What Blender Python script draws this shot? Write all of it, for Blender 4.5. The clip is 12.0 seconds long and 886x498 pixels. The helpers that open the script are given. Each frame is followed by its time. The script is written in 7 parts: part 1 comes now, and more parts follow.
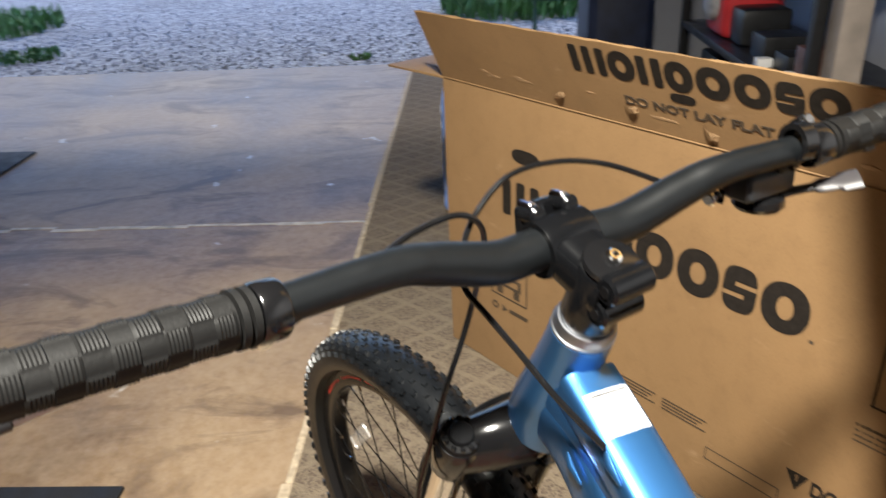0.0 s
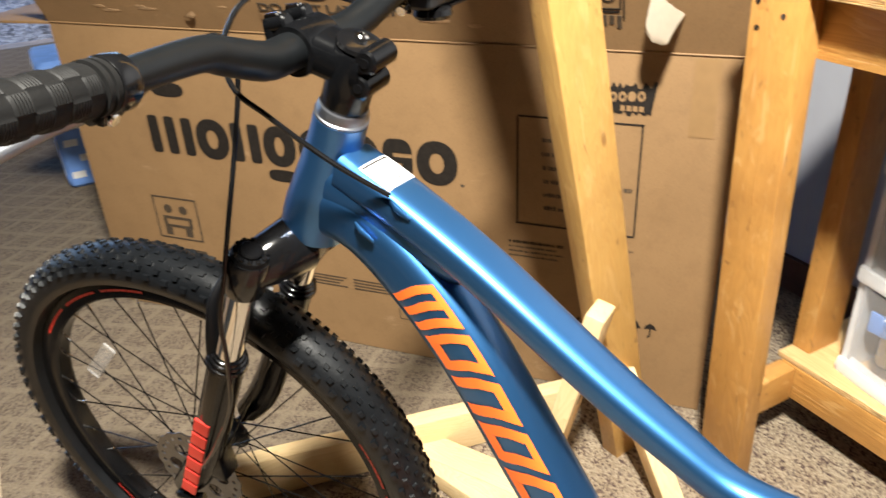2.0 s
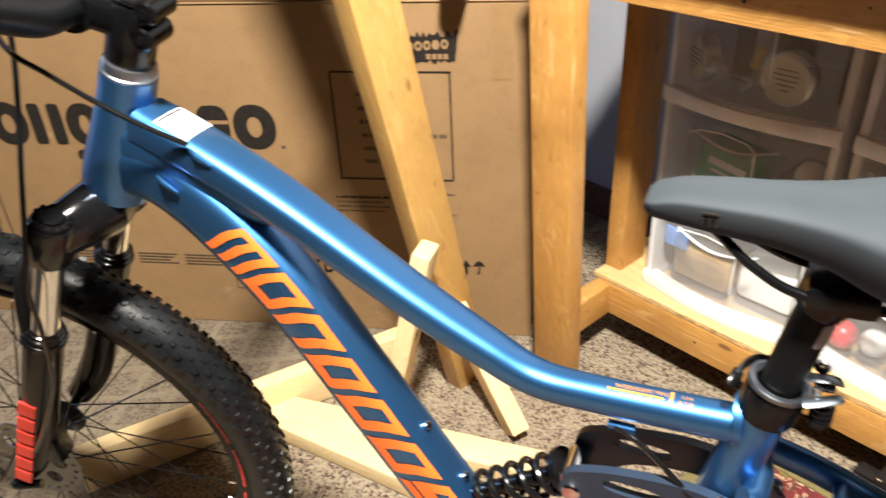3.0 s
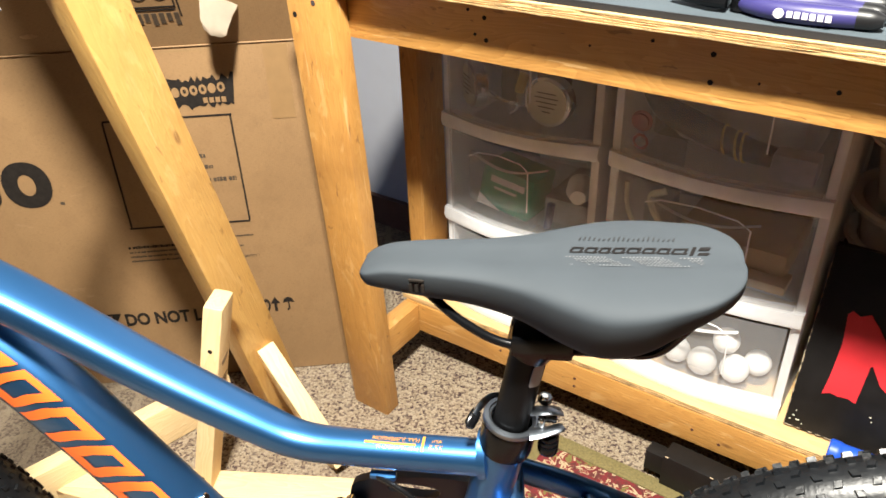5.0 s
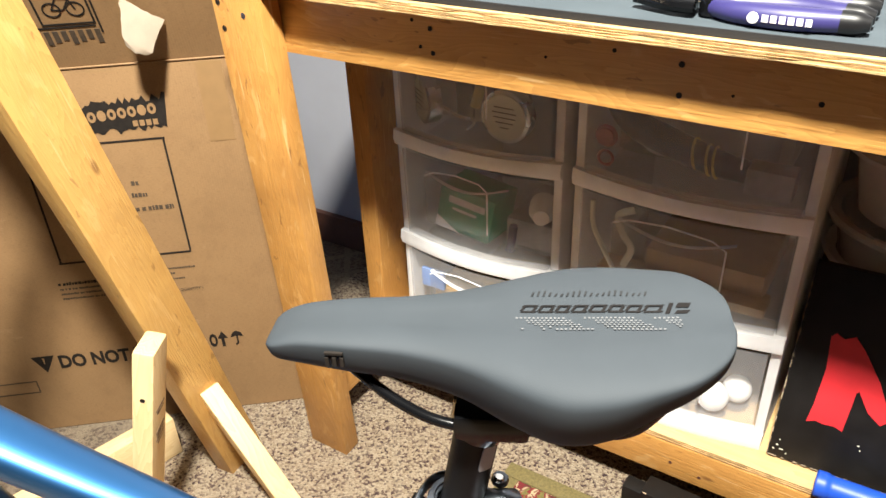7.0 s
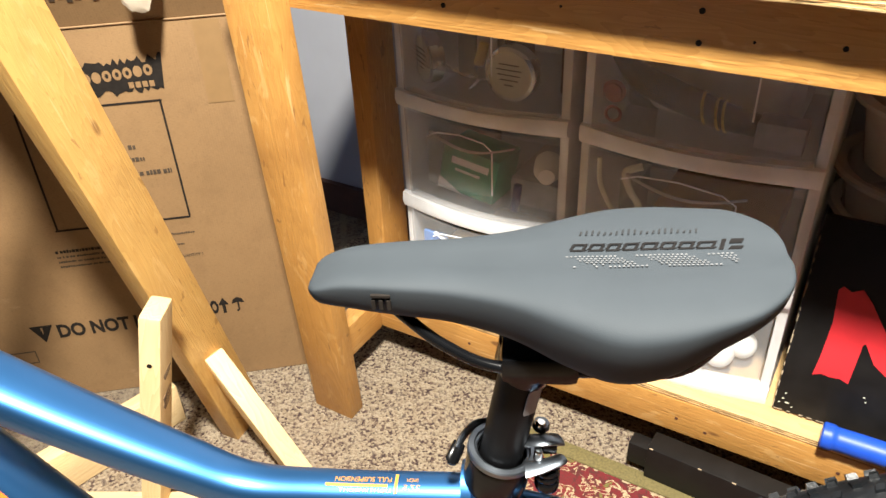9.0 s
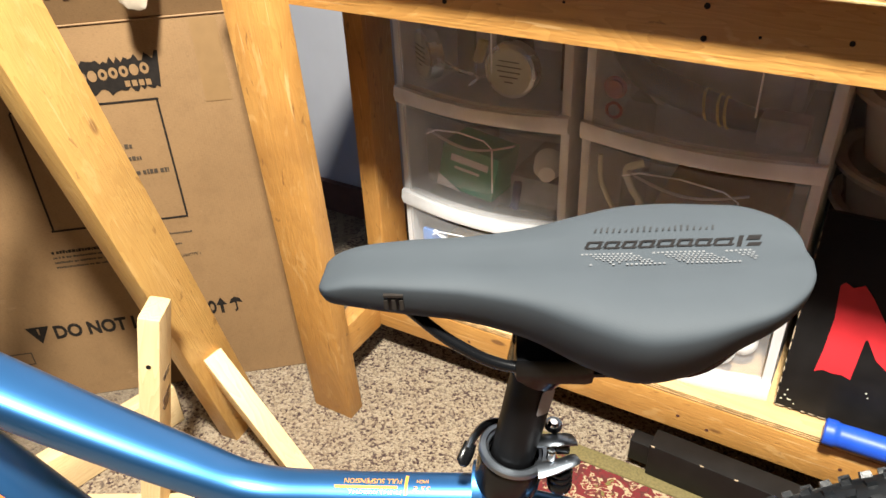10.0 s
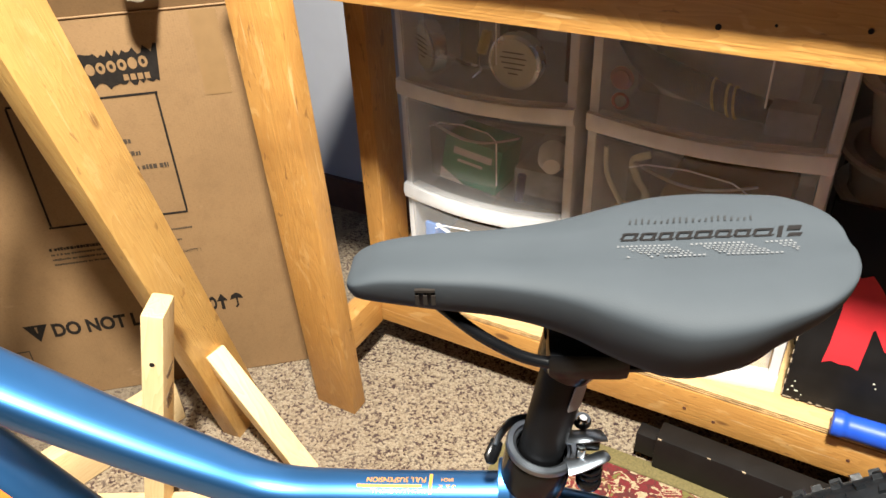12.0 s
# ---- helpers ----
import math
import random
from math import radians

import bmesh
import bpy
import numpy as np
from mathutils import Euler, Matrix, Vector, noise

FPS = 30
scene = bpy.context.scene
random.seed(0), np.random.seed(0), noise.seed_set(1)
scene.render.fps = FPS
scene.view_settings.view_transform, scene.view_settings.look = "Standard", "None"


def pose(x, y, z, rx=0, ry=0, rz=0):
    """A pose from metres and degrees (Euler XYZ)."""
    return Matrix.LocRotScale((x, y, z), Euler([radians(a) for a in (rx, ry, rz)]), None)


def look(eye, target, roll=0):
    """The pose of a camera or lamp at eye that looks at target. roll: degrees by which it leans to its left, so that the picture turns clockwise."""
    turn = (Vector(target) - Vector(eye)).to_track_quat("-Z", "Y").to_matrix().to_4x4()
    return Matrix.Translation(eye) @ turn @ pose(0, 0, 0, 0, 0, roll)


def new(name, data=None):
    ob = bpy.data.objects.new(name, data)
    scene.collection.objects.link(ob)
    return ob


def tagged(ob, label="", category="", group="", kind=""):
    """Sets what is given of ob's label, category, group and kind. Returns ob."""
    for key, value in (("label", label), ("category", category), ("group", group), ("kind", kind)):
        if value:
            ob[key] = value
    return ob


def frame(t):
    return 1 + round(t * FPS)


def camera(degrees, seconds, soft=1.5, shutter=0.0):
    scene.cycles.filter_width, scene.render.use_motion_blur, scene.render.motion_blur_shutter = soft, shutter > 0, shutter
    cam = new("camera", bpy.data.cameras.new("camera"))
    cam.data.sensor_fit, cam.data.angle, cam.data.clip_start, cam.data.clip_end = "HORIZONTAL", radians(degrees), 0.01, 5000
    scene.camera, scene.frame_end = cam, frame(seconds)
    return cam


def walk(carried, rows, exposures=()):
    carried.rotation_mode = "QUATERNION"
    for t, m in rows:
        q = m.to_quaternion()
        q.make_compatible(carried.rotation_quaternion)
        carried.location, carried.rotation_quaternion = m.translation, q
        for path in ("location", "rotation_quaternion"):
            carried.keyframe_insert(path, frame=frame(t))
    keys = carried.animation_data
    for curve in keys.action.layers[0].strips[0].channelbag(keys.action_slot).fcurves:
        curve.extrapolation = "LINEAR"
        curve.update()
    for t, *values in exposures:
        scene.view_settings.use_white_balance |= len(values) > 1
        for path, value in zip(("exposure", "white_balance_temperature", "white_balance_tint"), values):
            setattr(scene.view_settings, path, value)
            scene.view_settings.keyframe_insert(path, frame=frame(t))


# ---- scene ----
cam = camera(59.73, 12.0, shutter=0.5)
PATH = [
    (0, (0.4885, 0.7528, 1.1949), (-0.9487, 1.8352, 0.3220), -2.59),
    (0.2, (0.4921, 0.7330, 1.1775), (-0.8751, 1.8969, 0.2969), -2.39),
    (0.4, (0.5108, 0.7123, 1.1671), (-0.7864, 1.9474, 0.2769), -2.69),
    (0.5, (0.5246, 0.6970, 1.1644), (-0.7480, 1.9612, 0.2799), -2.54),
    (0.8, (0.5565, 0.6305, 1.1372), (-0.6053, 1.9972, 0.2509), -2.61),
    (1, (0.5734, 0.5906, 1.1297), (-0.4827, 2.0246, 0.2214), -2.76),
    (1.5, (0.5351, 0.5694, 1.1428), (-0.2943, 2.1198, 0.1916), -2.84),
    (1.8, (0.4964, 0.5612, 1.1244), (-0.2342, 2.1536, 0.1603), -2.91),
    (2, (0.4836, 0.5521, 1.1137), (-0.1741, 2.1708, 0.1408), -2.89),
    (2.2, (0.4788, 0.5439, 1.1112), (-0.0937, 2.1821, 0.1153), -3.01),
    (2.5, (0.4956, 0.5305, 1.1045), (0.0349, 2.1869, 0.0837), -3.00),
    (3, (0.5327, 0.5116, 1.1037), (0.2585, 2.1865, 0.0454), -2.89),
    (3.5, (0.5680, 0.5042, 1.1150), (0.4376, 2.1886, 0.0447), -2.93),
    (3.7, (0.5831, 0.5061, 1.1274), (0.4994, 2.1914, 0.0539), -3.05),
    (5.3, (0.6352, 0.5383, 1.1531), (0.7683, 2.2307, 0.0943), -2.34),
    (5.5, (0.6432, 0.5572, 1.1465), (0.7821, 2.2487, 0.0894), -2.56),
    (6, (0.6490, 0.5925, 1.1279), (0.8066, 2.2867, 0.0760), -2.59),
    (6.5, (0.6635, 0.6153, 1.1246), (0.8383, 2.3109, 0.0792), -2.59),
    (6.7, (0.6647, 0.6183, 1.1267), (0.8463, 2.3169, 0.0863), -2.59),
    (8.5, (0.6311, 0.6265, 1.1039), (0.8476, 2.2864, 0.0108), -2.74),
    (9, (0.6262, 0.6259, 1.1054), (0.8496, 2.2766, -0.0009), -2.75),
    (9.5, (0.6207, 0.6275, 1.1098), (0.8523, 2.2771, 0.0029), -2.81),
    (10, (0.6162, 0.6337, 1.1021), (0.8554, 2.2791, -0.0092), -2.77),
    (10.5, (0.6139, 0.6408, 1.0875), (0.8577, 2.2825, -0.0281), -2.83),
    (11, (0.6013, 0.6453, 1.0842), (0.8475, 2.2803, -0.0416), -2.81),
    (11.5, (0.5983, 0.6513, 1.0852), (0.8504, 2.2830, -0.0434), -2.82),
    (12, (0.5959, 0.6473, 1.0960), (0.8555, 2.2802, -0.0292), -2.82),
]
walk(cam, [(t, look(eye, target, roll)) for t, eye, target, roll in PATH])

# ---- frames of reference ----
# Room axes: U runs along the bench and the carpet's edge, N towards the wall behind the bench.
TURN = -40.0
ROOM = pose(0, 0, 0, 0, 0, TURN)
# Bicycle axes: x to the rear, y to its far side, z up, from the floor below the stem's top bolt.
FORK_BASE = pose(0.191, 1.119, 0, 0, 0, -14.0)
HEAD = Matrix.Translation((-0.02, 0, 0.9))
BIKE = FORK_BASE @ HEAD @ pose(0, 0, 0, 0, -0.9, -1.15) @ HEAD.inverted()
FORK_FRAME = BIKE.inverted() @ FORK_BASE      # the fork, wheel and bar, as they stand under the frame
BOX = pose(0.496, 1.9, 0)          # front lower right corner of the carton; it reaches along -x

# ---- world and lamps ----
world = bpy.data.worlds.new("sky")
scene.world = world
world.use_nodes = True
wn = world.node_tree.nodes
wl = world.node_tree.links
sky = wn.new("ShaderNodeTexSky")
sky.sky_type = "NISHITA"
sky.sun_disc = False
sky.sun_elevation = radians(35)
sky.sun_rotation = radians(120)
cool = wn.new("ShaderNodeMix")
cool.data_type = "RGBA"
cool.blend_type = "MULTIPLY"
cool.inputs[0].default_value = 1.0
cool.inputs[7].default_value = (0.78, 0.95, 1.32, 1)
wl.new(sky.outputs[0], cool.inputs[6])
wl.new(cool.outputs[2], wn["Background"].inputs[0])
wn["Background"].inputs[1].default_value = 0.11

sun_data = bpy.data.lights.new("sun", "SUN")
sun_data.energy = 0.9
sun_data.angle = radians(12)
sun_data.color = (1.0, 0.97, 0.94)
sun = new("sun", sun_data)
sun.matrix_world = look((-20, 6, 14), (-9, 2, 0))

# The warm ceiling bulb over the bicycle.
LAMP = Vector((0.60, 0.50, 2.40))
bulb_data = bpy.data.lights.new("work_lamp_light", "SPOT")
bulb_data.energy = 325
bulb_data.color = (1.0, 0.96, 0.86)
bulb_data.shadow_soft_size = 0.10
bulb_data.spot_size = radians(150)
bulb_data.spot_blend = 0.85
bulb_light = new("work_lamp_light", bulb_data)
bulb_light.matrix_world = look(LAMP, (0.65, 1.15, 0))
scene.view_settings.exposure = 1.3

# ---- building tools ----
def finish(bm, angle=35):
    """Smooth shading with creases at sharp edges."""
    bmesh.ops.recalc_face_normals(bm, faces=bm.faces[:])
    limit = radians(angle)
    for f in bm.faces:
        f.smooth = True
    for e in bm.edges:
        e.smooth = len(e.link_faces) == 2 and e.calc_face_angle(0) < limit
    return bm


def part(name, bm, material, parent=None, label="", m=None, angle=35):
    """Links a bmesh as one mesh object under a thing or a part."""
    finish(bm, angle)
    data = bpy.data.meshes.new(name)
    bm.to_mesh(data)
    bm.free()
    data.materials.append(material)
    ob = new(name, data)
    if parent is not None:
        ob.parent = parent
    if m is not None:
        ob.matrix_basis = m
    if label:
        ob["label"] = label
    return ob


def again(ob, m, parent=None):
    """One more piece on the same mesh."""
    made = ob.copy()
    scene.collection.objects.link(made)
    made.parent = parent if parent is not None else ob.parent
    made.matrix_basis = m
    return made


def thing(name, label, category, m=None, group="", kind=""):
    ob = new(name)
    ob.empty_display_size = 0.05
    if m is not None:
        ob.matrix_basis = m
    return tagged(ob, label, category, group, kind)


def whole(ob, label, category="", group="", kind=""):
    return tagged(ob, label, category, group, kind)


def block(x0, x1, y0, y1, z0, z1, bevel=0.0, segments=2, bm=None):
    """A box with rounded edges."""
    own = bmesh.new()
    bmesh.ops.create_cube(own, size=1.0)
    for v in own.verts:
        v.co = Vector((x0 + (v.co.x + 0.5) * (x1 - x0), y0 + (v.co.y + 0.5) * (y1 - y0), z0 + (v.co.z + 0.5) * (z1 - z0)))
    if bevel:
        bmesh.ops.bevel(own, geom=own.edges[:], offset=bevel, segments=segments, affect="EDGES", profile=0.6)
    return join(own, bm)


def join(own, bm, m=None):
    if m is not None:
        own.transform(m)
    if bm is None:
        return own
    data = bpy.data.meshes.new("join")
    own.to_mesh(data)
    own.free()
    bm.from_mesh(data)
    bpy.data.meshes.remove(data)
    return bm


def spline(points, steps=6):
    """Catmull-Rom through rows of numbers."""
    p = [np.array(q, float) for q in points]
    p = [2 * p[0] - p[1]] + p + [2 * p[-1] - p[-2]]
    out = []
    for i in range(1, len(p) - 2):
        for k in range(steps):
            t = k / steps
            out.append(0.5 * (2 * p[i] + (p[i + 1] - p[i - 1]) * t + (2 * p[i - 1] - 5 * p[i] + 4 * p[i + 1] - p[i + 2]) * t * t
                              + (3 * p[i] - p[i - 1] - 3 * p[i + 1] + p[i + 2]) * t ** 3))
    out.append(p[-2])
    return out


def frames_along(points, side):
    """Centre, side and up vectors along a line of points."""
    pts = [Vector(q[:3]) for q in points]
    rows = []
    ref = Vector(side)
    for i, c in enumerate(pts):
        t = (pts[min(i + 1, len(pts) - 1)] - pts[max(i - 1, 0)]).normalized()
        s = (ref - t * ref.dot(t)).normalized()
        ref = s
        rows.append((c, s, t.cross(s)))
    return rows


def sweep(points, radius, seg=14, side=(0, 1, 0), bm=None, cap=True, power=2.0):
    """A tube along points; radius is a number or a (side, up) pair for each point. power > 2 squares the section."""
    own = bmesh.new()
    rows = frames_along(points, side)
    rings = []
    for i, (c, s, u) in enumerate(rows):
        r = radius[i] if isinstance(radius, (list, tuple)) else radius
        a, b = r if isinstance(r, (list, tuple, np.ndarray)) else (r, r)
        ring = []
        for k in range(seg):
            w = 2 * math.pi * k / seg
            x, y = math.cos(w), math.sin(w)
            e = power[i] if isinstance(power, (list, tuple)) else power
            if e != 2.0:
                x = math.copysign(abs(x) ** (2 / e), x)
                y = math.copysign(abs(y) ** (2 / e), y)
            ring.append(own.verts.new(c + s * (a * x) + u * (b * y)))
        rings.append(ring)
    for r0, r1 in zip(rings, rings[1:]):
        for k in range(seg):
            own.faces.new((r0[k], r0[(k + 1) % seg], r1[(k + 1) % seg], r1[k]))
    if cap:
        own.faces.new(rings[0][::-1])
        own.faces.new(rings[-1])
    return join(own, bm)


def lathe(profile, seg=24, m=None, bm=None, closed=False):
    """Turns (radius, height) rows round the z axis."""
    own = bmesh.new()
    rings = []
    for r, z in profile:
        if r < 1e-6:
            rings.append([own.verts.new((0, 0, z))])
        else:
            rings.append([own.verts.new((r * math.cos(2 * math.pi * k / seg), r * math.sin(2 * math.pi * k / seg), z)) for k in range(seg)])
    pairs = list(zip(rings, rings[1:]))
    if closed:
        pairs.append((rings[-1], rings[0]))
    for r0, r1 in pairs:
        for k in range(seg):
            j = (k + 1) % seg
            if len(r0) == 1 and len(r1) == 1:
                continue
            if len(r0) == 1:
                own.faces.new((r0[0], r1[j], r1[k]))
            elif len(r1) == 1:
                own.faces.new((r0[k], r0[j], r1[0]))
            else:
                own.faces.new((r0[k], r0[j], r1[j], r1[k]))
    return join(own, bm, m)


def along(p0, p1, up=(0, 0, 1)):
    """A pose at p0 whose z axis points to p1."""
    z = (Vector(p1) - Vector(p0)).normalized()
    x = Vector(up).cross(z)
    x = x.normalized() if x.length > 1e-4 else Vector((1, 0, 0))
    y = z.cross(x)
    m = Matrix((x, y, z)).transposed().to_4x4()
    m.translation = Vector(p0)
    return m


def rod(p0, p1, r, seg=12, bm=None, bevel=0.0):
    n = (Vector(p1) - Vector(p0)).length
    b = bevel
    rows = [(0, 0), (r - b, 0), (r, b), (r, n - b), (r - b, n), (0, n)] if b else [(0, 0), (r, 0), (r, n), (0, n)]
    return lathe(rows, seg, along(p0, p1), bm)


def prism(outline, z0, z1, holes=(), m=None, bm=None):
    """A flat plate of an outline in x and y, with holes, from z0 to z1."""
    own = bmesh.new()
    edges = []
    for loop in (outline, *holes):
        vs = [own.verts.new((x, y, z0)) for x, y in loop]
        edges += [own.edges.new((vs[i], vs[(i + 1) % len(vs)])) for i in range(len(vs))]
    bmesh.ops.triangle_fill(own, use_beauty=True, use_dissolve=False, edges=edges)
    faces = own.faces[:]
    got = bmesh.ops.extrude_face_region(own, geom=faces)
    for v in got["geom"]:
        if isinstance(v, bmesh.types.BMVert):
            v.co.z = z1
    return join(own, bm, m)


def oval(cx, cy, rx, ry, n=20, power=2.0, turn=0.0):
    out = []
    for k in range(n):
        w = 2 * math.pi * k / n
        x, y = math.cos(w), math.sin(w)
        x = math.copysign(abs(x) ** (2 / power), x) * rx
        y = math.copysign(abs(y) ** (2 / power), y) * ry
        c, s = math.cos(turn), math.sin(turn)
        out.append((cx + x * c - y * s, cy + x * s + y * c))
    return out


def rect(x0, x1, y0, y1, slant=0.0):
    return [(x0 + slant * y0, y0), (x1 + slant * y0, y0), (x1 + slant * y1, y1), (x0 + slant * y1, y1)]


def words(body, size, depth=0.0006, shear=0.0, width=None, bold=0.0):
    """Lettering as a bmesh in x and y, from the origin."""
    cu = bpy.data.curves.new("words", "FONT")
    cu.body, cu.size, cu.extrude, cu.shear = body, size, depth, shear
    cu.offset = bold
    cu.resolution_u = 3
    ob = bpy.data.objects.new("words", cu)
    data = bpy.data.meshes.new_from_object(ob)
    bm = bmesh.new()
    bm.from_mesh(data)
    bpy.data.objects.remove(ob)
    bpy.data.curves.remove(cu)
    bpy.data.meshes.remove(data)
    if width:
        xs = [v.co.x for v in bm.verts]
        k = width / (max(xs) - min(xs))
        for v in bm.verts:
            v.co.x *= k
    return bm


def board(name, p0, p1, width, thick, wide, material, parent=None, label="", bevel=0.003):
    """A sawn board from p0 to p1 (its centre line); its width lies along the vector wide. Grain runs along its local x."""
    p0, p1 = Vector(p0), Vector(p1)
    x = (p1 - p0).normalized()
    y = Vector(wide)
    y = (y - x * y.dot(x)).normalized()
    z = x.cross(y)
    m = Matrix((x, y, z)).transposed().to_4x4()
    m.translation = p0
    n = (p1 - p0).length
    bm = block(0, n, -width / 2, width / 2, -thick / 2, thick / 2, bevel, 2)
    return part(name, bm, material, parent, label, m)

# ---- materials ----
def mat(name):
    m = bpy.data.materials.new(name)
    m.use_nodes = True
    nt = m.node_tree
    return m, nt, nt.nodes["Principled BSDF"]


def node(nt, kind, **values):
    n = nt.nodes.new(kind)
    for k, v in values.items():
        n.inputs[k].default_value = v
    return n


def coords(nt, scale=(1, 1, 1), kind="Object", turn=0.0):
    tc = nt.nodes.new("ShaderNodeTexCoord")
    mp = nt.nodes.new("ShaderNodeMapping")
    mp.inputs["Scale"].default_value = scale
    mp.inputs["Rotation"].default_value = (0, 0, radians(turn))
    nt.links.new(tc.outputs[kind], mp.inputs[0])
    return mp.outputs[0]


def noisy(nt, vec, scale, detail=4.0, rough=0.55, distort=0.0):
    n = node(nt, "ShaderNodeTexNoise", Scale=scale, Detail=detail, Roughness=rough, Distortion=distort)
    nt.links.new(vec, n.inputs["Vector"])
    return n.outputs["Fac"]


def ramp(nt, fac, stops, hard=False):
    r = nt.nodes.new("ShaderNodeValToRGB")
    e = r.color_ramp.elements
    while len(e) < len(stops):
        e.new(0.5)
    for el, (p, c) in zip(e, stops):
        el.position = p
        el.color = (*c, 1) if len(c) == 3 else c
    if hard:
        r.color_ramp.interpolation = "CONSTANT"
    nt.links.new(fac, r.inputs[0])
    return r.outputs[0]


def grey(v):
    return (v, v, v)


def mix(nt, fac, a, b, kind="MIX"):
    n = nt.nodes.new("ShaderNodeMix")
    n.data_type = "RGBA"
    n.blend_type = kind
    for sock, v in ((n.inputs[0], fac), (n.inputs[6], a), (n.inputs[7], b)):
        if isinstance(v, bpy.types.NodeSocket):
            nt.links.new(v, sock)
        elif isinstance(v, (int, float)):
            sock.default_value = v
        else:
            sock.default_value = (*v, 1)
    return n.outputs[2]


def calc(nt, op, a, b=0.0, c=0.0):
    n = nt.nodes.new("ShaderNodeMath")
    n.operation = op
    for sock, v in zip(n.inputs, (a, b, c)):
        if isinstance(v, bpy.types.NodeSocket):
            nt.links.new(v, sock)
        else:
            sock.default_value = v
    return n.outputs[0]


def bump(nt, bsdf, height, strength=0.3, distance=0.002):
    b = node(nt, "ShaderNodeBump", Strength=strength, Distance=distance)
    nt.links.new(height, b.inputs["Height"])
    nt.links.new(b.outputs[0], bsdf.inputs["Normal"])


def simple(name, colour, rough=0.5, metal=0.0, vary=0.12, scale=40.0, relief=0.0, coat=0.0, spec=0.5):
    """A surface with a slight mottle in colour and gloss."""
    m, nt, b = mat(name)
    v = coords(nt)
    f = noisy(nt, v, scale)
    lo = tuple(max(0, c * (1 - vary)) for c in colour)
    hi = tuple(min(1, c * (1 + vary)) for c in colour)
    nt.links.new(ramp(nt, f, [(0.3, lo), (0.7, hi)]), b.inputs["Base Color"])
    f2 = noisy(nt, v, scale * 0.23, 3.0)
    nt.links.new(ramp(nt, f2, [(0.3, grey(max(0.03, rough * 0.85))), (0.7, grey(min(1, rough * 1.15)))]), b.inputs["Roughness"])
    b.inputs["Metallic"].default_value = metal
    b.inputs["Coat Weight"].default_value = coat
    b.inputs["Coat Roughness"].default_value = 0.06
    b.inputs["Specular IOR Level"].default_value = spec
    if relief:
        bump(nt, b, noisy(nt, v, scale * 6, 5.0), relief, 0.001)
    return m


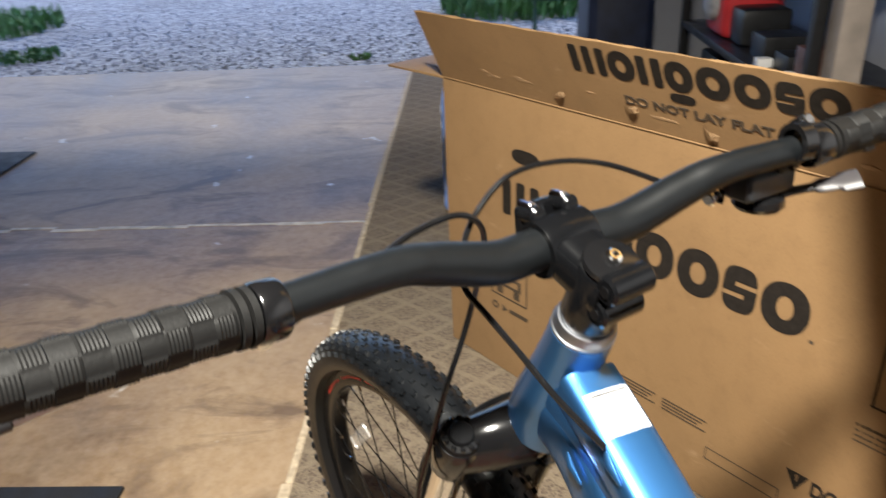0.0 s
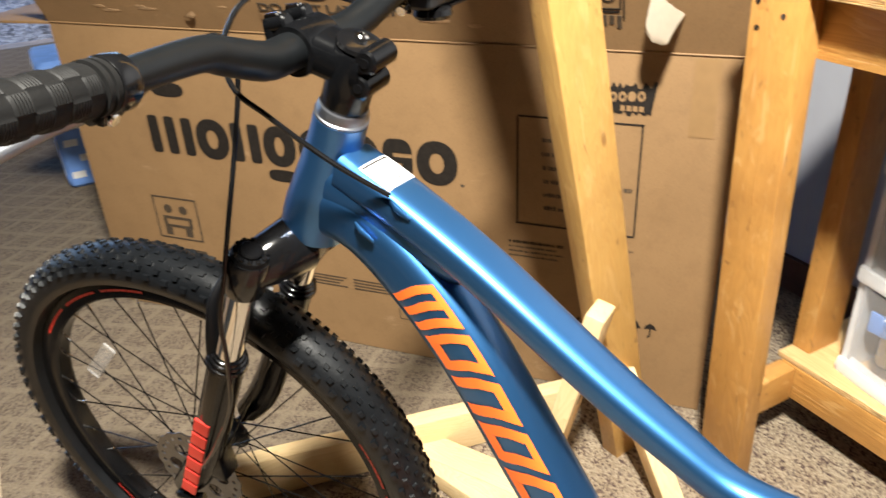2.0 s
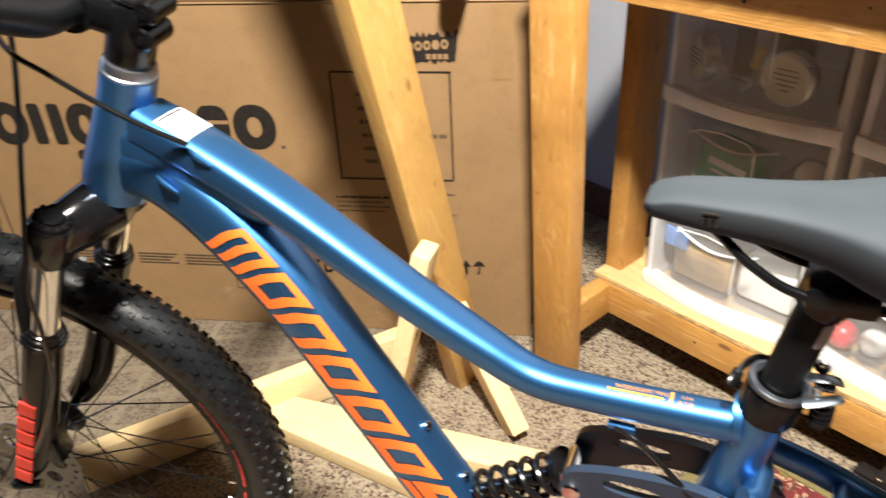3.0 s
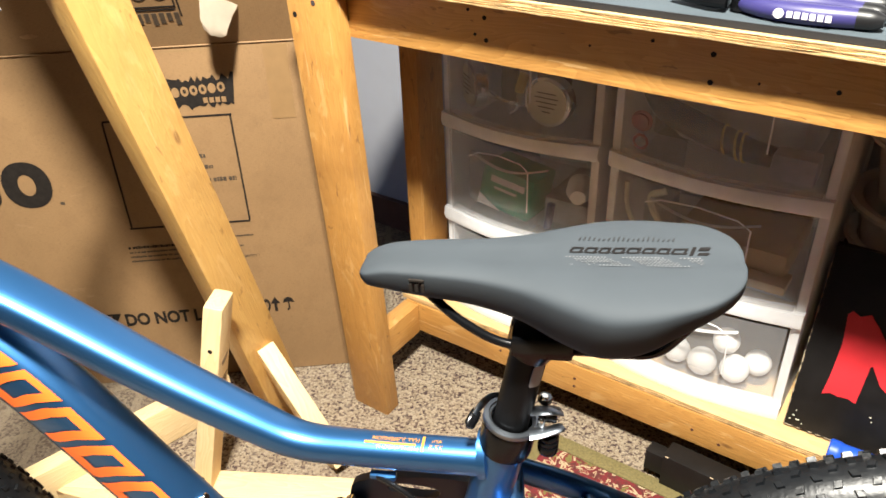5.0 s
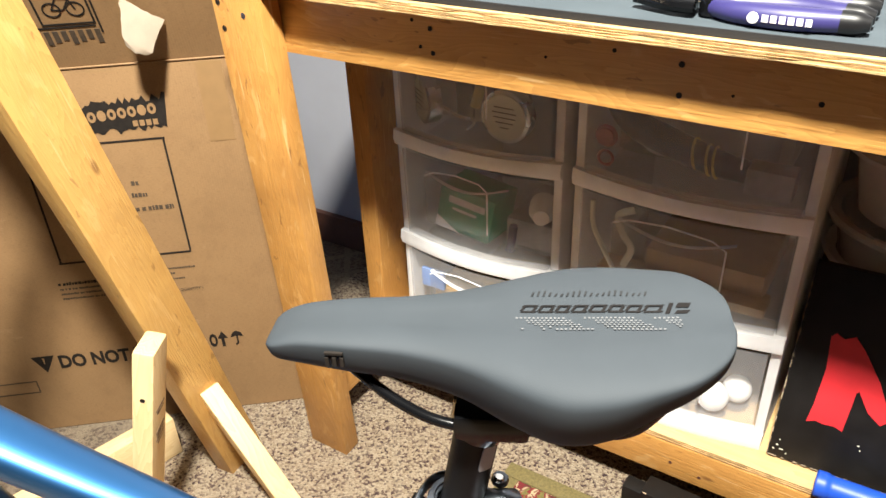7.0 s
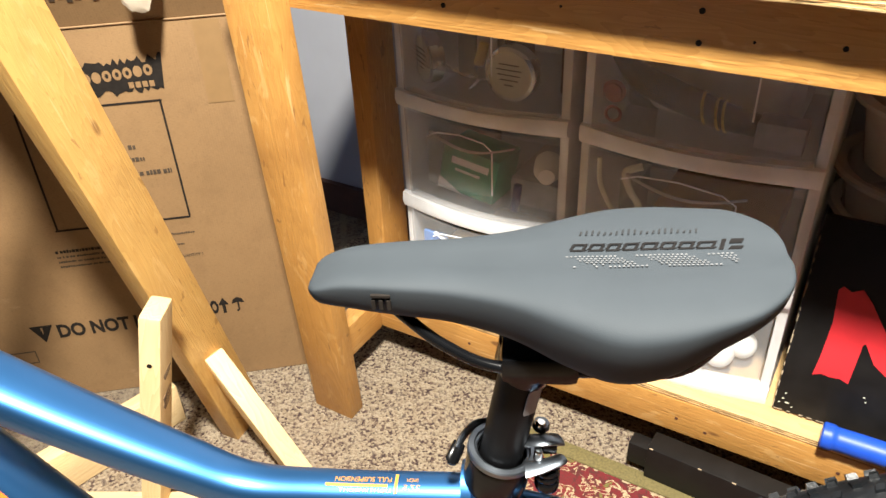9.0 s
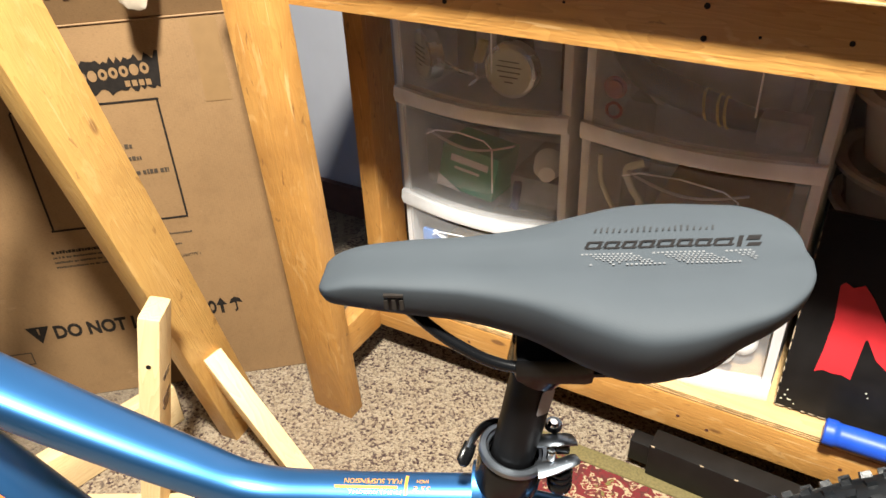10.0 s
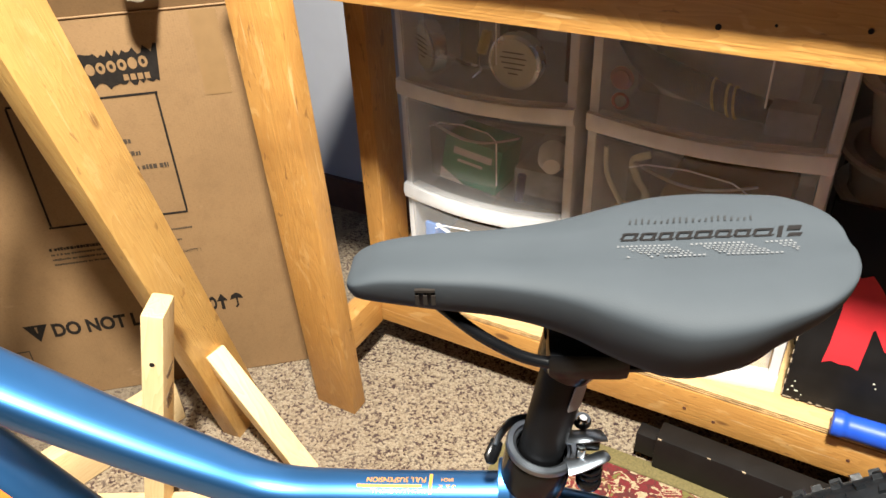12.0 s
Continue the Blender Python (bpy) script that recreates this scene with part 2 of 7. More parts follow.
def wood(name, light, dark, knot, rough=0.5, ring=26.0, pits=0.0):
    """Sawn softwood: growth rings stretched along local x, knots, dents."""
    m, nt, b = mat(name)
    info = nt.nodes.new("ShaderNodeObjectInfo")
    tc = nt.nodes.new("ShaderNodeTexCoord")
    comb = nt.nodes.new("ShaderNodeCombineXYZ")
    shift = calc(nt, "MULTIPLY", info.outputs["Random"], 7.3)
    for i in range(3):
        nt.links.new(shift, comb.inputs[i])
    va = nt.nodes.new("ShaderNodeVectorMath")
    va.operation = "ADD"
    nt.links.new(tc.outputs["Object"], va.inputs[0])
    nt.links.new(comb.outputs[0], va.inputs[1])
    stretch = nt.nodes.new("ShaderNodeMapping")
    stretch.inputs["Scale"].default_value = (0.9, 7.0, 7.0)
    nt.links.new(va.outputs[0], stretch.inputs[0])
    big = noisy(nt, stretch.outputs[0], 2.2, 3.0, 0.5, 0.6)
    rings = calc(nt, "FRACT", calc(nt, "MULTIPLY", big, ring))
    fine_map = nt.nodes.new("ShaderNodeMapping")
    fine_map.inputs["Scale"].default_value = (12, 300, 300)
    nt.links.new(va.outputs[0], fine_map.inputs[0])
    fine = noisy(nt, fine_map.outputs[0], 1.0, 4.0)
    tone = calc(nt, "ADD", calc(nt, "MULTIPLY", rings, 0.65), calc(nt, "MULTIPLY", fine, 0.35))
    base = ramp(nt, tone, [(0.1, light), (0.75, tuple((a + c) / 2 for a, c in zip(light, dark))), (1.0, dark)])
    wear = noisy(nt, va.outputs[0], 9.0, 4.0)
    base = mix(nt, ramp(nt, wear, [(0.45, grey(0)), (0.75, grey(0.35))]), base, dark)
    kmap = nt.nodes.new("ShaderNodeMapping")
    kmap.inputs["Scale"].default_value = (4.2, 11.0, 11.0)
    nt.links.new(va.outputs[0], kmap.inputs[0])
    vor = node(nt, "ShaderNodeTexVoronoi", Scale=1.0, Randomness=1.0)
    nt.links.new(kmap.outputs[0], vor.inputs["Vector"])
    base = mix(nt, ramp(nt, vor.outputs["Distance"], [(0.045, grey(0.8)), (0.075, grey(0.0))]), base, knot)
    if pits:
        # pale knocks and scratches through the stain
        smap = nt.nodes.new("ShaderNodeMapping")
        smap.inputs["Scale"].default_value = (9.0, 26.0, 26.0)
        smap.inputs["Rotation"].default_value = (0.5, 0.4, 0.7)
        nt.links.new(va.outputs[0], smap.inputs[0])
        knock = noisy(nt, smap.outputs[0], 1.6, 3.0, 0.55, 0.8)
        base = mix(nt, ramp(nt, knock, [(0.61, grey(0)), (0.67, grey(0.28))]), base, (0.72, 0.47, 0.20))
        dark_knock = noisy(nt, smap.outputs[0], 2.7, 3.0, 0.55, 0.5)
        base = mix(nt, ramp(nt, dark_knock, [(0.66, grey(0)), (0.69, grey(0.5))]), base, knot)
        # long thin scratches across the grain
        for turn, many in ((0.9, 7.0), (-0.5, 5.0)):
            cmap = nt.nodes.new("ShaderNodeMapping")
            cmap.inputs["Rotation"].default_value = (turn, 0.3, turn * 1.3)
            cmap.inputs["Scale"].default_value = (many, 140.0, 140.0)
            nt.links.new(va.outputs[0], cmap.inputs[0])
            cut = noisy(nt, cmap.outputs[0], 1.0, 2.0, 0.5)
            base = mix(nt, ramp(nt, cut, [(0.70, grey(0)), (0.73, grey(0.45))]), base, (0.74, 0.50, 0.24))
        smudge = noisy(nt, va.outputs[0], 4.0, 5.0, 0.6, 0.4)
        base = mix(nt, ramp(nt, smudge, [(0.50, grey(0)), (0.72, grey(0.30))]), base, knot)
    nt.links.new(base, b.inputs["Base Color"])
    b.inputs["Roughness"].default_value = rough
    bump(nt, b, calc(nt, "ADD", fine, calc(nt, "MULTIPLY", wear, pits)), 0.42, 0.0025)
    return m


M_PINE = wood("pine_pale", (0.77, 0.59, 0.33), (0.62, 0.42, 0.20), (0.22, 0.10, 0.04), 0.55)
M_STAIN = wood("pine_amber", (0.52, 0.272, 0.075), (0.37, 0.168, 0.041), (0.12, 0.045, 0.018), 0.40, pits=3.5)
M_POST = wood("pine_pale_stain", (0.60, 0.365, 0.118), (0.475, 0.255, 0.072), (0.2, 0.09, 0.03), 0.36, pits=2.5)
M_PLY = wood("plywood", (0.62, 0.42, 0.20), (0.48, 0.29, 0.12), (0.2, 0.1, 0.05), 0.5, 14.0)


def make_card(name, tint=1.0):
    m, nt, b = mat(name)
    v = coords(nt)
    f = noisy(nt, v, 3.0, 5.0)
    c = ramp(nt, f, [(0.3, (0.196 * tint, 0.114 * tint, 0.050 * tint)), (0.7, (0.256 * tint, 0.152 * tint, 0.068 * tint))])
    fib = noisy(nt, coords(nt, (60, 60, 300)), 3.0, 3.0)
    c = mix(nt, 0.14, c, ramp(nt, fib, [(0.3, (0.2, 0.11, 0.05)), (0.7, (0.50, 0.32, 0.17))]))
    fleck = noisy(nt, v, 210.0, 3.0, 0.6)
    c = mix(nt, ramp(nt, fleck, [(0.56, grey(0)), (0.70, grey(0.35))]), c, (0.13, 0.072, 0.032))
    patch = noisy(nt, v, 22.0, 5.0, 0.65)
    c = mix(nt, ramp(nt, patch, [(0.48, grey(0)), (0.72, grey(0.30))]), c, (0.155, 0.088, 0.040))
    scuff = noisy(nt, coords(nt, (4, 4, 9)), 2.0, 8.0, 0.7)
    c = mix(nt, ramp(nt, scuff, [(0.62, grey(0)), (0.74, grey(0.35))]), c, (0.55, 0.38, 0.23))
    nt.links.new(c, b.inputs["Base Color"])
    b.inputs["Roughness"].default_value = 0.62
    wave = node(nt, "ShaderNodeTexWave", Scale=75.0, Distortion=0.4)
    wave.bands_direction = "X"
    nt.links.new(coords(nt), wave.inputs["Vector"])
    h = calc(nt, "ADD", calc(nt, "MULTIPLY", wave.outputs["Fac"], 0.07), noisy(nt, v, 9.0, 4.0))
    bump(nt, b, h, 0.18, 0.004)
    return m


M_CARD = make_card("cardboard")
M_CARD_TORN = simple("cardboard_torn", (0.33, 0.205, 0.105), 0.85, vary=0.25, scale=60, relief=0.5)
M_PRINT = simple("print_black", (0.014, 0.011, 0.009), 0.75, vary=0.3, scale=90, spec=0.2)
M_PRINT_THIN = simple("print_grey", (0.050, 0.034, 0.021), 0.7, vary=0.3, scale=90)
M_STAMP = simple("stamp_ink", (0.20, 0.13, 0.085), 0.6, vary=0.3, scale=60)
M_PAPER = simple("torn_paper", (0.54, 0.46, 0.36), 0.8, vary=0.05, relief=0.2)


def make_carpet():
    m, nt, b = mat("carpet")
    v = coords(nt, turn=0)
    vor = node(nt, "ShaderNodeTexVoronoi", Scale=230.0)
    nt.links.new(v, vor.inputs["Vector"])
    pick = nt.nodes.new("ShaderNodeSeparateColor")
    nt.links.new(vor.outputs["Color"], pick.inputs[0])
    clump = noisy(nt, v, 120.0, 3.0, 0.6)
    sel = calc(nt, "ADD", calc(nt, "MULTIPLY", pick.outputs[0], 0.5), calc(nt, "MULTIPLY", clump, 0.75))
    base = ramp(nt, sel, [(0.38, (0.048, 0.030, 0.030)), (0.47, (0.105, 0.069, 0.057)), (0.545, (0.200, 0.153, 0.106)), (0.68, (0.275, 0.217, 0.150)), (0.9, (0.33, 0.27, 0.195))])
    # woven lozenges, as lighter lines
    sep = nt.nodes.new("ShaderNodeSeparateXYZ")
    nt.links.new(v, sep.inputs[0])
    p = calc(nt, "FRACT", calc(nt, "MULTIPLY", calc(nt, "ADD", sep.outputs[0], calc(nt, "MULTIPLY", sep.outputs[1], 0.8)), 8.5))
    q = calc(nt, "FRACT", calc(nt, "MULTIPLY", calc(nt, "SUBTRACT", sep.outputs[0], calc(nt, "MULTIPLY", sep.outputs[1], 0.8)), 8.5))
    line = calc(nt, "MAXIMUM", calc(nt, "GREATER_THAN", p, 0.82), calc(nt, "GREATER_THAN", q, 0.82))
    base = mix(nt, calc(nt, "MULTIPLY", line, 0.20), base, (0.36, 0.30, 0.22))
    # past x = -1.05 the base is mixed darker, its lozenge lines stronger
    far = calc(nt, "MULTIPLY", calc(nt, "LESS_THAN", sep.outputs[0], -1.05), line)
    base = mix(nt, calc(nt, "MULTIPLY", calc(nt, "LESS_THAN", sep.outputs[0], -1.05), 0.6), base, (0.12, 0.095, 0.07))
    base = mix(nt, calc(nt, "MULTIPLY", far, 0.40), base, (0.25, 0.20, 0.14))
    soil = noisy(nt, v, 2.4, 4.0)
    base = mix(nt, ramp(nt, soil, [(0.45, grey(0)), (0.8, grey(0.3))]), base, (0.2, 0.15, 0.11))
    nt.links.new(base, b.inputs["Base Color"])
    b.inputs["Roughness"].default_value = 0.95
    b.inputs["Specular IOR Level"].default_value = 0.15
    bump(nt, b, vor.outputs["Distance"], 0.7, 0.004)
    return m


M_CARPET = make_carpet()


def make_concrete():
    m, nt, b = mat("concrete_floor")
    v = coords(nt)
    f = noisy(nt, v, 1.1, 8.0, 0.6, 0.4)
    c = ramp(nt, f, [(0.28, (0.100, 0.056, 0.026)), (0.45, (0.230, 0.142, 0.070)), (0.6, (0.340, 0.225, 0.118)), (0.75, (0.42, 0.30, 0.172))])
    fine = noisy(nt, v, 30.0, 6.0, 0.7)
    c = mix(nt, 0.25, c, ramp(nt, fine, [(0.3, (0.08, 0.06, 0.05)), (0.7, (0.45, 0.4, 0.33))]))
    stain = noisy(nt, coords(nt, (1.5, 0.7, 1)), 2.3, 6.0, 0.65, 1.2)
    c = mix(nt, ramp(nt, stain, [(0.50, grey(0)), (0.64, grey(0.7))]), c, (0.075, 0.045, 0.028))
    chip = noisy(nt, v, 6.5, 5.0, 0.5, 0.3)
    c = mix(nt, ramp(nt, chip, [(0.71, grey(0)), (0.735, grey(0.8))]), c, (0.55, 0.52, 0.47))
    nt.links.new(c, b.inputs["Base Color"])
    nt.links.new(ramp(nt, f, [(0.3, grey(0.40)), (0.7, grey(0.56))]), b.inputs["Roughness"])
    b.inputs["Specular IOR Level"].default_value = 0.45
    bump(nt, b, calc(nt, "ADD", fine, f), 0.2, 0.004)
    return m


M_CONCRETE = make_concrete()


def make_gravel():
    m, nt, b = mat("gravel")
    v = coords(nt)
    vor = node(nt, "ShaderNodeTexVoronoi", Scale=32.0)
    nt.links.new(v, vor.inputs["Vector"])
    pick = nt.nodes.new("ShaderNodeSeparateColor")
    nt.links.new(vor.outputs["Color"], pick.inputs[0])
    c = ramp(nt, pick.outputs[0], [(0.0, (0.16, 0.16, 0.17)), (0.5, (0.34, 0.34, 0.35)), (1.0, (0.55, 0.55, 0.54))])
    big = noisy(nt, v, 0.8, 5.0)
    c = mix(nt, ramp(nt, big, [(0.5, grey(0)), (0.75, grey(0.5))]), c, (0.16, 0.15, 0.14))
    nt.links.new(c, b.inputs["Base Color"])
    b.inputs["Roughness"].default_value = 0.85
    bump(nt, b, vor.outputs["Distance"], 0.9, 0.02)
    return m


M_GRAVEL = make_gravel()
M_STONE = simple("stone_chip", (0.36, 0.36, 0.37), 0.8, vary=0.4, scale=12, relief=0.4)
M_LEAF = simple("weeds", (0.08, 0.19, 0.04), 0.6, vary=0.4, scale=8)


def make_paint():
    m, nt, b = mat("metallic_blue_paint")
    v = coords(nt)
    flake = node(nt, "ShaderNodeTexVoronoi", Scale=1800.0)
    nt.links.new(v, flake.inputs["Vector"])
    f = noisy(nt, v, 8.0)
    nt.links.new(ramp(nt, f, [(0.3, (0.044, 0.162, 0.395)), (0.7, (0.049, 0.178, 0.425))]), b.inputs["Base Color"])
    b.inputs["Metallic"].default_value = 0.92
    b.inputs["Roughness"].default_value = 0.40
    b.inputs["Coat Weight"].default_value = 0.6
    b.inputs["Coat Roughness"].default_value = 0.14
    bump(nt, b, flake.outputs["Distance"], 0.05, 0.0003)
    return m


M_BLUE = make_paint()
M_BLACK_GLOSS = simple("black_gloss", (0.005, 0.005, 0.0055), 0.16, coat=0.25, scale=20, spec=0.35)
M_BLACK_SATIN = simple("black_satin", (0.0034, 0.0036, 0.0042), 0.20, scale=60, relief=0.03, spec=0.26)
M_BLACK_MATT = simple("black_matt", (0.0035, 0.0035, 0.004), 0.45, scale=60, relief=0.1, spec=0.13)
M_BAR = simple("bar_black", (0.0042, 0.0050, 0.0058), 0.42, scale=90, relief=0.04, spec=0.26)
M_LINK = simple("link_dark_blue", (0.012, 0.022, 0.042), 0.4, scale=30)
M_GRIP = simple("grip_rubber", (0.0050, 0.0049, 0.0049), 0.6, scale=70, relief=0.25, spec=0.22)
M_TYRE = simple("tyre_rubber", (0.0046, 0.0054, 0.0066), 0.36, vary=0.3, scale=50, relief=0.35, spec=0.42)
M_CHROME = simple("chrome", (0.80, 0.79, 0.77), 0.10, metal=1.0, vary=0.04, scale=30)
M_STEEL = simple("steel", (0.55, 0.55, 0.56), 0.28, metal=1.0, vary=0.1, scale=60)
M_DISC = simple("brake_steel", (0.16, 0.16, 0.165), 0.35, metal=1.0, vary=0.15, scale=60)
M_CLAMP = simple("clamp_alloy", (0.22, 0.245, 0.28), 0.36, metal=1.0, vary=0.08, scale=50)
M_POD = simple("shifter_grey", (0.020, 0.023, 0.027), 0.42, scale=60, relief=0.1)
M_PADDLE = simple("paddle_grey", (0.035, 0.032, 0.034), 0.45, scale=50)
M_SILVER = simple("silver_alloy", (0.30, 0.31, 0.34), 0.42, metal=1.0, vary=0.06, scale=60)
M_ORANGE = simple("orange_decal", (0.90, 0.16, 0.025), 0.35, vary=0.05, scale=30)
M_RED = simple("red_decal", (0.75, 0.045, 0.03), 0.4, vary=0.08, scale=30)
M_GOLD = simple("gold_print", (0.52, 0.23, 0.035), 0.45, vary=0.05, scale=30)
M_STICKER = simple("white_sticker", (0.52, 0.53, 0.55), 0.35, vary=0.03, scale=30)


def make_saddle():
    m, nt, b = mat("saddle_vinyl")
    v = coords(nt)
    f = noisy(nt, v, 30.0)
    nt.links.new(ramp(nt, f, [(0.3, (0.0265, 0.0330, 0.0395)), (0.7, (0.0298, 0.0368, 0.0440))]), b.inputs["Base Color"])
    b.inputs["Roughness"].default_value = 0.76
    b.inputs["Specular IOR Level"].default_value = 0.36
    grain = node(nt, "ShaderNodeTexVoronoi", Scale=1400.0)
    nt.links.new(v, grain.inputs["Vector"])
    bump(nt, b, grain.outputs["Distance"], 0.12, 0.0004)
    return m


M_SADDLE = make_saddle()


def make_clear(name, tint, veil, rough):
    """Milky see-through plastic: a veil of white over a clear sheet."""
    m, nt, b = mat(name)
    b.inputs["Base Color"].default_value = (*tint, 1)
    b.inputs["Roughness"].default_value = rough
    clear = nt.nodes.new("ShaderNodeBsdfTransparent")
    clear.inputs[0].default_value = (0.93, 0.93, 0.93, 1)
    mx = nt.nodes.new("ShaderNodeMixShader")
    v = coords(nt)
    f = noisy(nt, v, 7.0, 4.0)
    nt.links.new(ramp(nt, f, [(0.3, grey(veil * 0.8)), (0.7, grey(veil * 1.2))]), mx.inputs[0])
    nt.links.new(clear.outputs[0], mx.inputs[1])
    nt.links.new(b.outputs[0], mx.inputs[2])
    nt.links.new(mx.outputs[0], nt.nodes["Material Output"].inputs[0])
    return m


M_DRAWER = make_clear("drawer_plastic", (0.92, 0.93, 0.95), 0.16, 0.20)
M_FROST = make_clear("frosted_plastic", (0.92, 0.92, 0.93), 0.66, 0.32)
M_PULL = make_clear("pull_plastic", (0.86, 0.86, 0.85), 0.06, 0.2)
M_CLEAR = make_clear("reflector_clear", (0.80, 0.78, 0.76), 0.15, 0.15)
M_TUB = make_clear("tub_plastic", (0.88, 0.88, 0.88), 0.40, 0.2)


def make_rug():
    m, nt, b = mat("rug_pattern")
    v = coords(nt)
    n1 = noisy(nt, v, 27.0, 3.0, 0.5, 1.2)
    n2 = noisy(nt, coords(nt, (1.2, 1, 1)), 44.0, 2.0, 0.5, 1.0)
    c = ramp(nt, n1, [(0.0, (0.16, 0.012, 0.016)), (0.50, (0.46, 0.36, 0.22)), (0.56, (0.19, 0.016, 0.018)), (0.62, (0.17, 0.15, 0.04)), (0.70, (0.06, 0.03, 0.025))], True)
    c = mix(nt, ramp(nt, n2, [(0.58, grey(0)), (0.6, grey(1))]), c, (0.10, 0.015, 0.015))
    c = mix(nt, ramp(nt, noisy(nt, v, 260.0, 2.0), [(0.4, grey(0)), (0.7, grey(0.45))]), c, (0.05, 0.03, 0.02))
    nt.links.new(c, b.inputs["Base Color"])
    b.inputs["Roughness"].default_value = 0.95
    bump(nt, b, noisy(nt, v, 350.0, 3.0), 0.6, 0.003)
    return m


M_RUG = make_rug()
M_RUG_EDGE = simple("rug_binding", (0.15, 0.12, 0.045), 0.9, vary=0.25, scale=220, relief=0.6)
M_WALL = simple("wall_paint_grey", (0.30, 0.305, 0.335), 0.6, vary=0.06, scale=5, relief=0.1)
# unseen ceiling and walls: dark colours chosen to hold down bounced light
M_CEILING = simple("unseen_ceiling_dark", (0.11, 0.085, 0.06), 0.8, vary=0.06, scale=5, relief=0.2)
M_UNSEEN = simple("unseen_wall_dark", (0.09, 0.068, 0.05), 0.8, vary=0.3, scale=3, relief=0.2)
M_DARKWOOD = simple("baseboard_brown", (0.09, 0.035, 0.022), 0.5, vary=0.3, scale=20)
M_MAT = simple("bench_mat", (0.052, 0.068, 0.080), 0.75, vary=0.12, scale=14, relief=0.2)
M_MAT_EDGE = simple("mat_rubber", (0.008, 0.008, 0.009), 0.7, scale=60, relief=0.3)
M_BLACK_BOARD = simple("black_painted_board", (0.008, 0.0075, 0.0075), 0.45, vary=0.3, scale=25, relief=0.15, spec=0.25)
M_SCUFF = simple("worn_edge", (0.32, 0.25, 0.17), 0.8, vary=0.5, scale=90)
M_RED_TAPE = simple("red_tape", (0.56, 0.022, 0.03), 0.5, vary=0.1, scale=20, relief=0.1)
M_BLUE_RUBBER = simple("blue_rubber", (0.012, 0.075, 0.50), 0.45, vary=0.1, scale=40, relief=0.05)
M_PURPLE = simple("handle_violet", (0.030, 0.026, 0.11), 0.4, vary=0.12, scale=30)
M_VENEER = simple("veneer_edge", (0.60, 0.42, 0.20), 0.7, vary=0.35, scale=50, relief=0.6)
M_VENEER_DARK = simple("veneer_edge_dark", (0.50, 0.325, 0.145), 0.8, vary=0.4, scale=60, relief=0.6)
M_WHITE = simple("white_plastic", (0.74, 0.72, 0.70), 0.4, vary=0.04, scale=20)
M_GREEN = simple("green_carton", (0.02, 0.26, 0.14), 0.5, vary=0.15, scale=20)
M_LABEL = simple("label_cream", (0.58, 0.57, 0.46), 0.6, vary=0.1, scale=50)
M_DARK = simple("dark_plastic", (0.010, 0.010, 0.011), 0.4, vary=0.3, scale=30, spec=0.4)
M_CLOTH = simple("cloth_grey", (0.46, 0.46, 0.45), 0.8, vary=0.2, scale=25, relief=0.5)
M_GREY = simple("grey_goods", (0.30, 0.30, 0.31), 0.5, vary=0.3, scale=20)
M_YELLOW = simple("yellow_goods", (0.55, 0.42, 0.10), 0.5, vary=0.2, scale=30)
M_REDP = simple("red_plastic", (0.50, 0.03, 0.035), 0.35, vary=0.15, scale=20)
M_BLUEBAG = simple("blue_bag", (0.14, 0.28, 0.66), 0.5, vary=0.25, scale=12)
M_TAN = simple("tan_goods", (0.42, 0.27, 0.12), 0.6, vary=0.2, scale=20)

# ---- setting ----
def slab(name, a0, a1, b0, b1, z0, z1, material, label, cuts=0):
    bm = block(a0, a1, b0, b1, z0, z1)
    if cuts:
        bmesh.ops.subdivide_edges(bm, edges=bm.edges[:], cuts=cuts, use_grid_fill=True)
    ob = part(name, bm, material, m=ROOM)
    return whole(ob, label, kind="structure")


slab("ground", -400, 400, -400, 400, -0.30, -0.06, M_GRAVEL, "loose grey gravel yard outside the open garage")
slab("floor", -5.64, 3.0, -3.6, 2.5, -0.2, -0.012, M_CONCRETE, "stained brown concrete garage floor with chips")
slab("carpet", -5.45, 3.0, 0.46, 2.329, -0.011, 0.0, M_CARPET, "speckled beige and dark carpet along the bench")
slab("wall_back", -2.2, 3.1, 2.33, 2.65, -0.2, 2.6, M_WALL, "blue-grey painted garage wall behind the bench")
slab("wall_back_far", -5.64, -2.2, 2.5, 2.65, -0.2, 2.6, M_WALL, "blue-grey painted garage wall behind the shelving")
# side wall, front wall and ceiling are unseen, added to close the room
slab("wall_right", 3.0, 3.15, -3.6, 2.5, -0.2, 2.6, M_UNSEEN, "unseen dark side wall added to close the garage")
slab("wall_front", -5.64, 3.15, -3.75, -3.6, -0.2, 2.6, M_UNSEEN, "unseen dark front wall added to close the garage")
slab("ceiling", -5.64, 3.15, -3.75, 2.65, 2.6, 2.7, M_CEILING, "unseen dark ceiling added to close the garage")
slab("wall_door_pier", -5.64, -5.5, 2.0, 2.5, -0.2, 2.6, M_WALL, "narrow wall pier beside the garage opening")
slab("wall_door_header", -5.64, -5.5, -3.6, 2.0, 2.25, 2.6, M_WALL, "wall header over the open garage door")
slab("baseboard", -2.2, 3.0, 2.312, 2.328, 0.0, 0.09, M_DARKWOOD, "dark reddish-brown wooden baseboard")

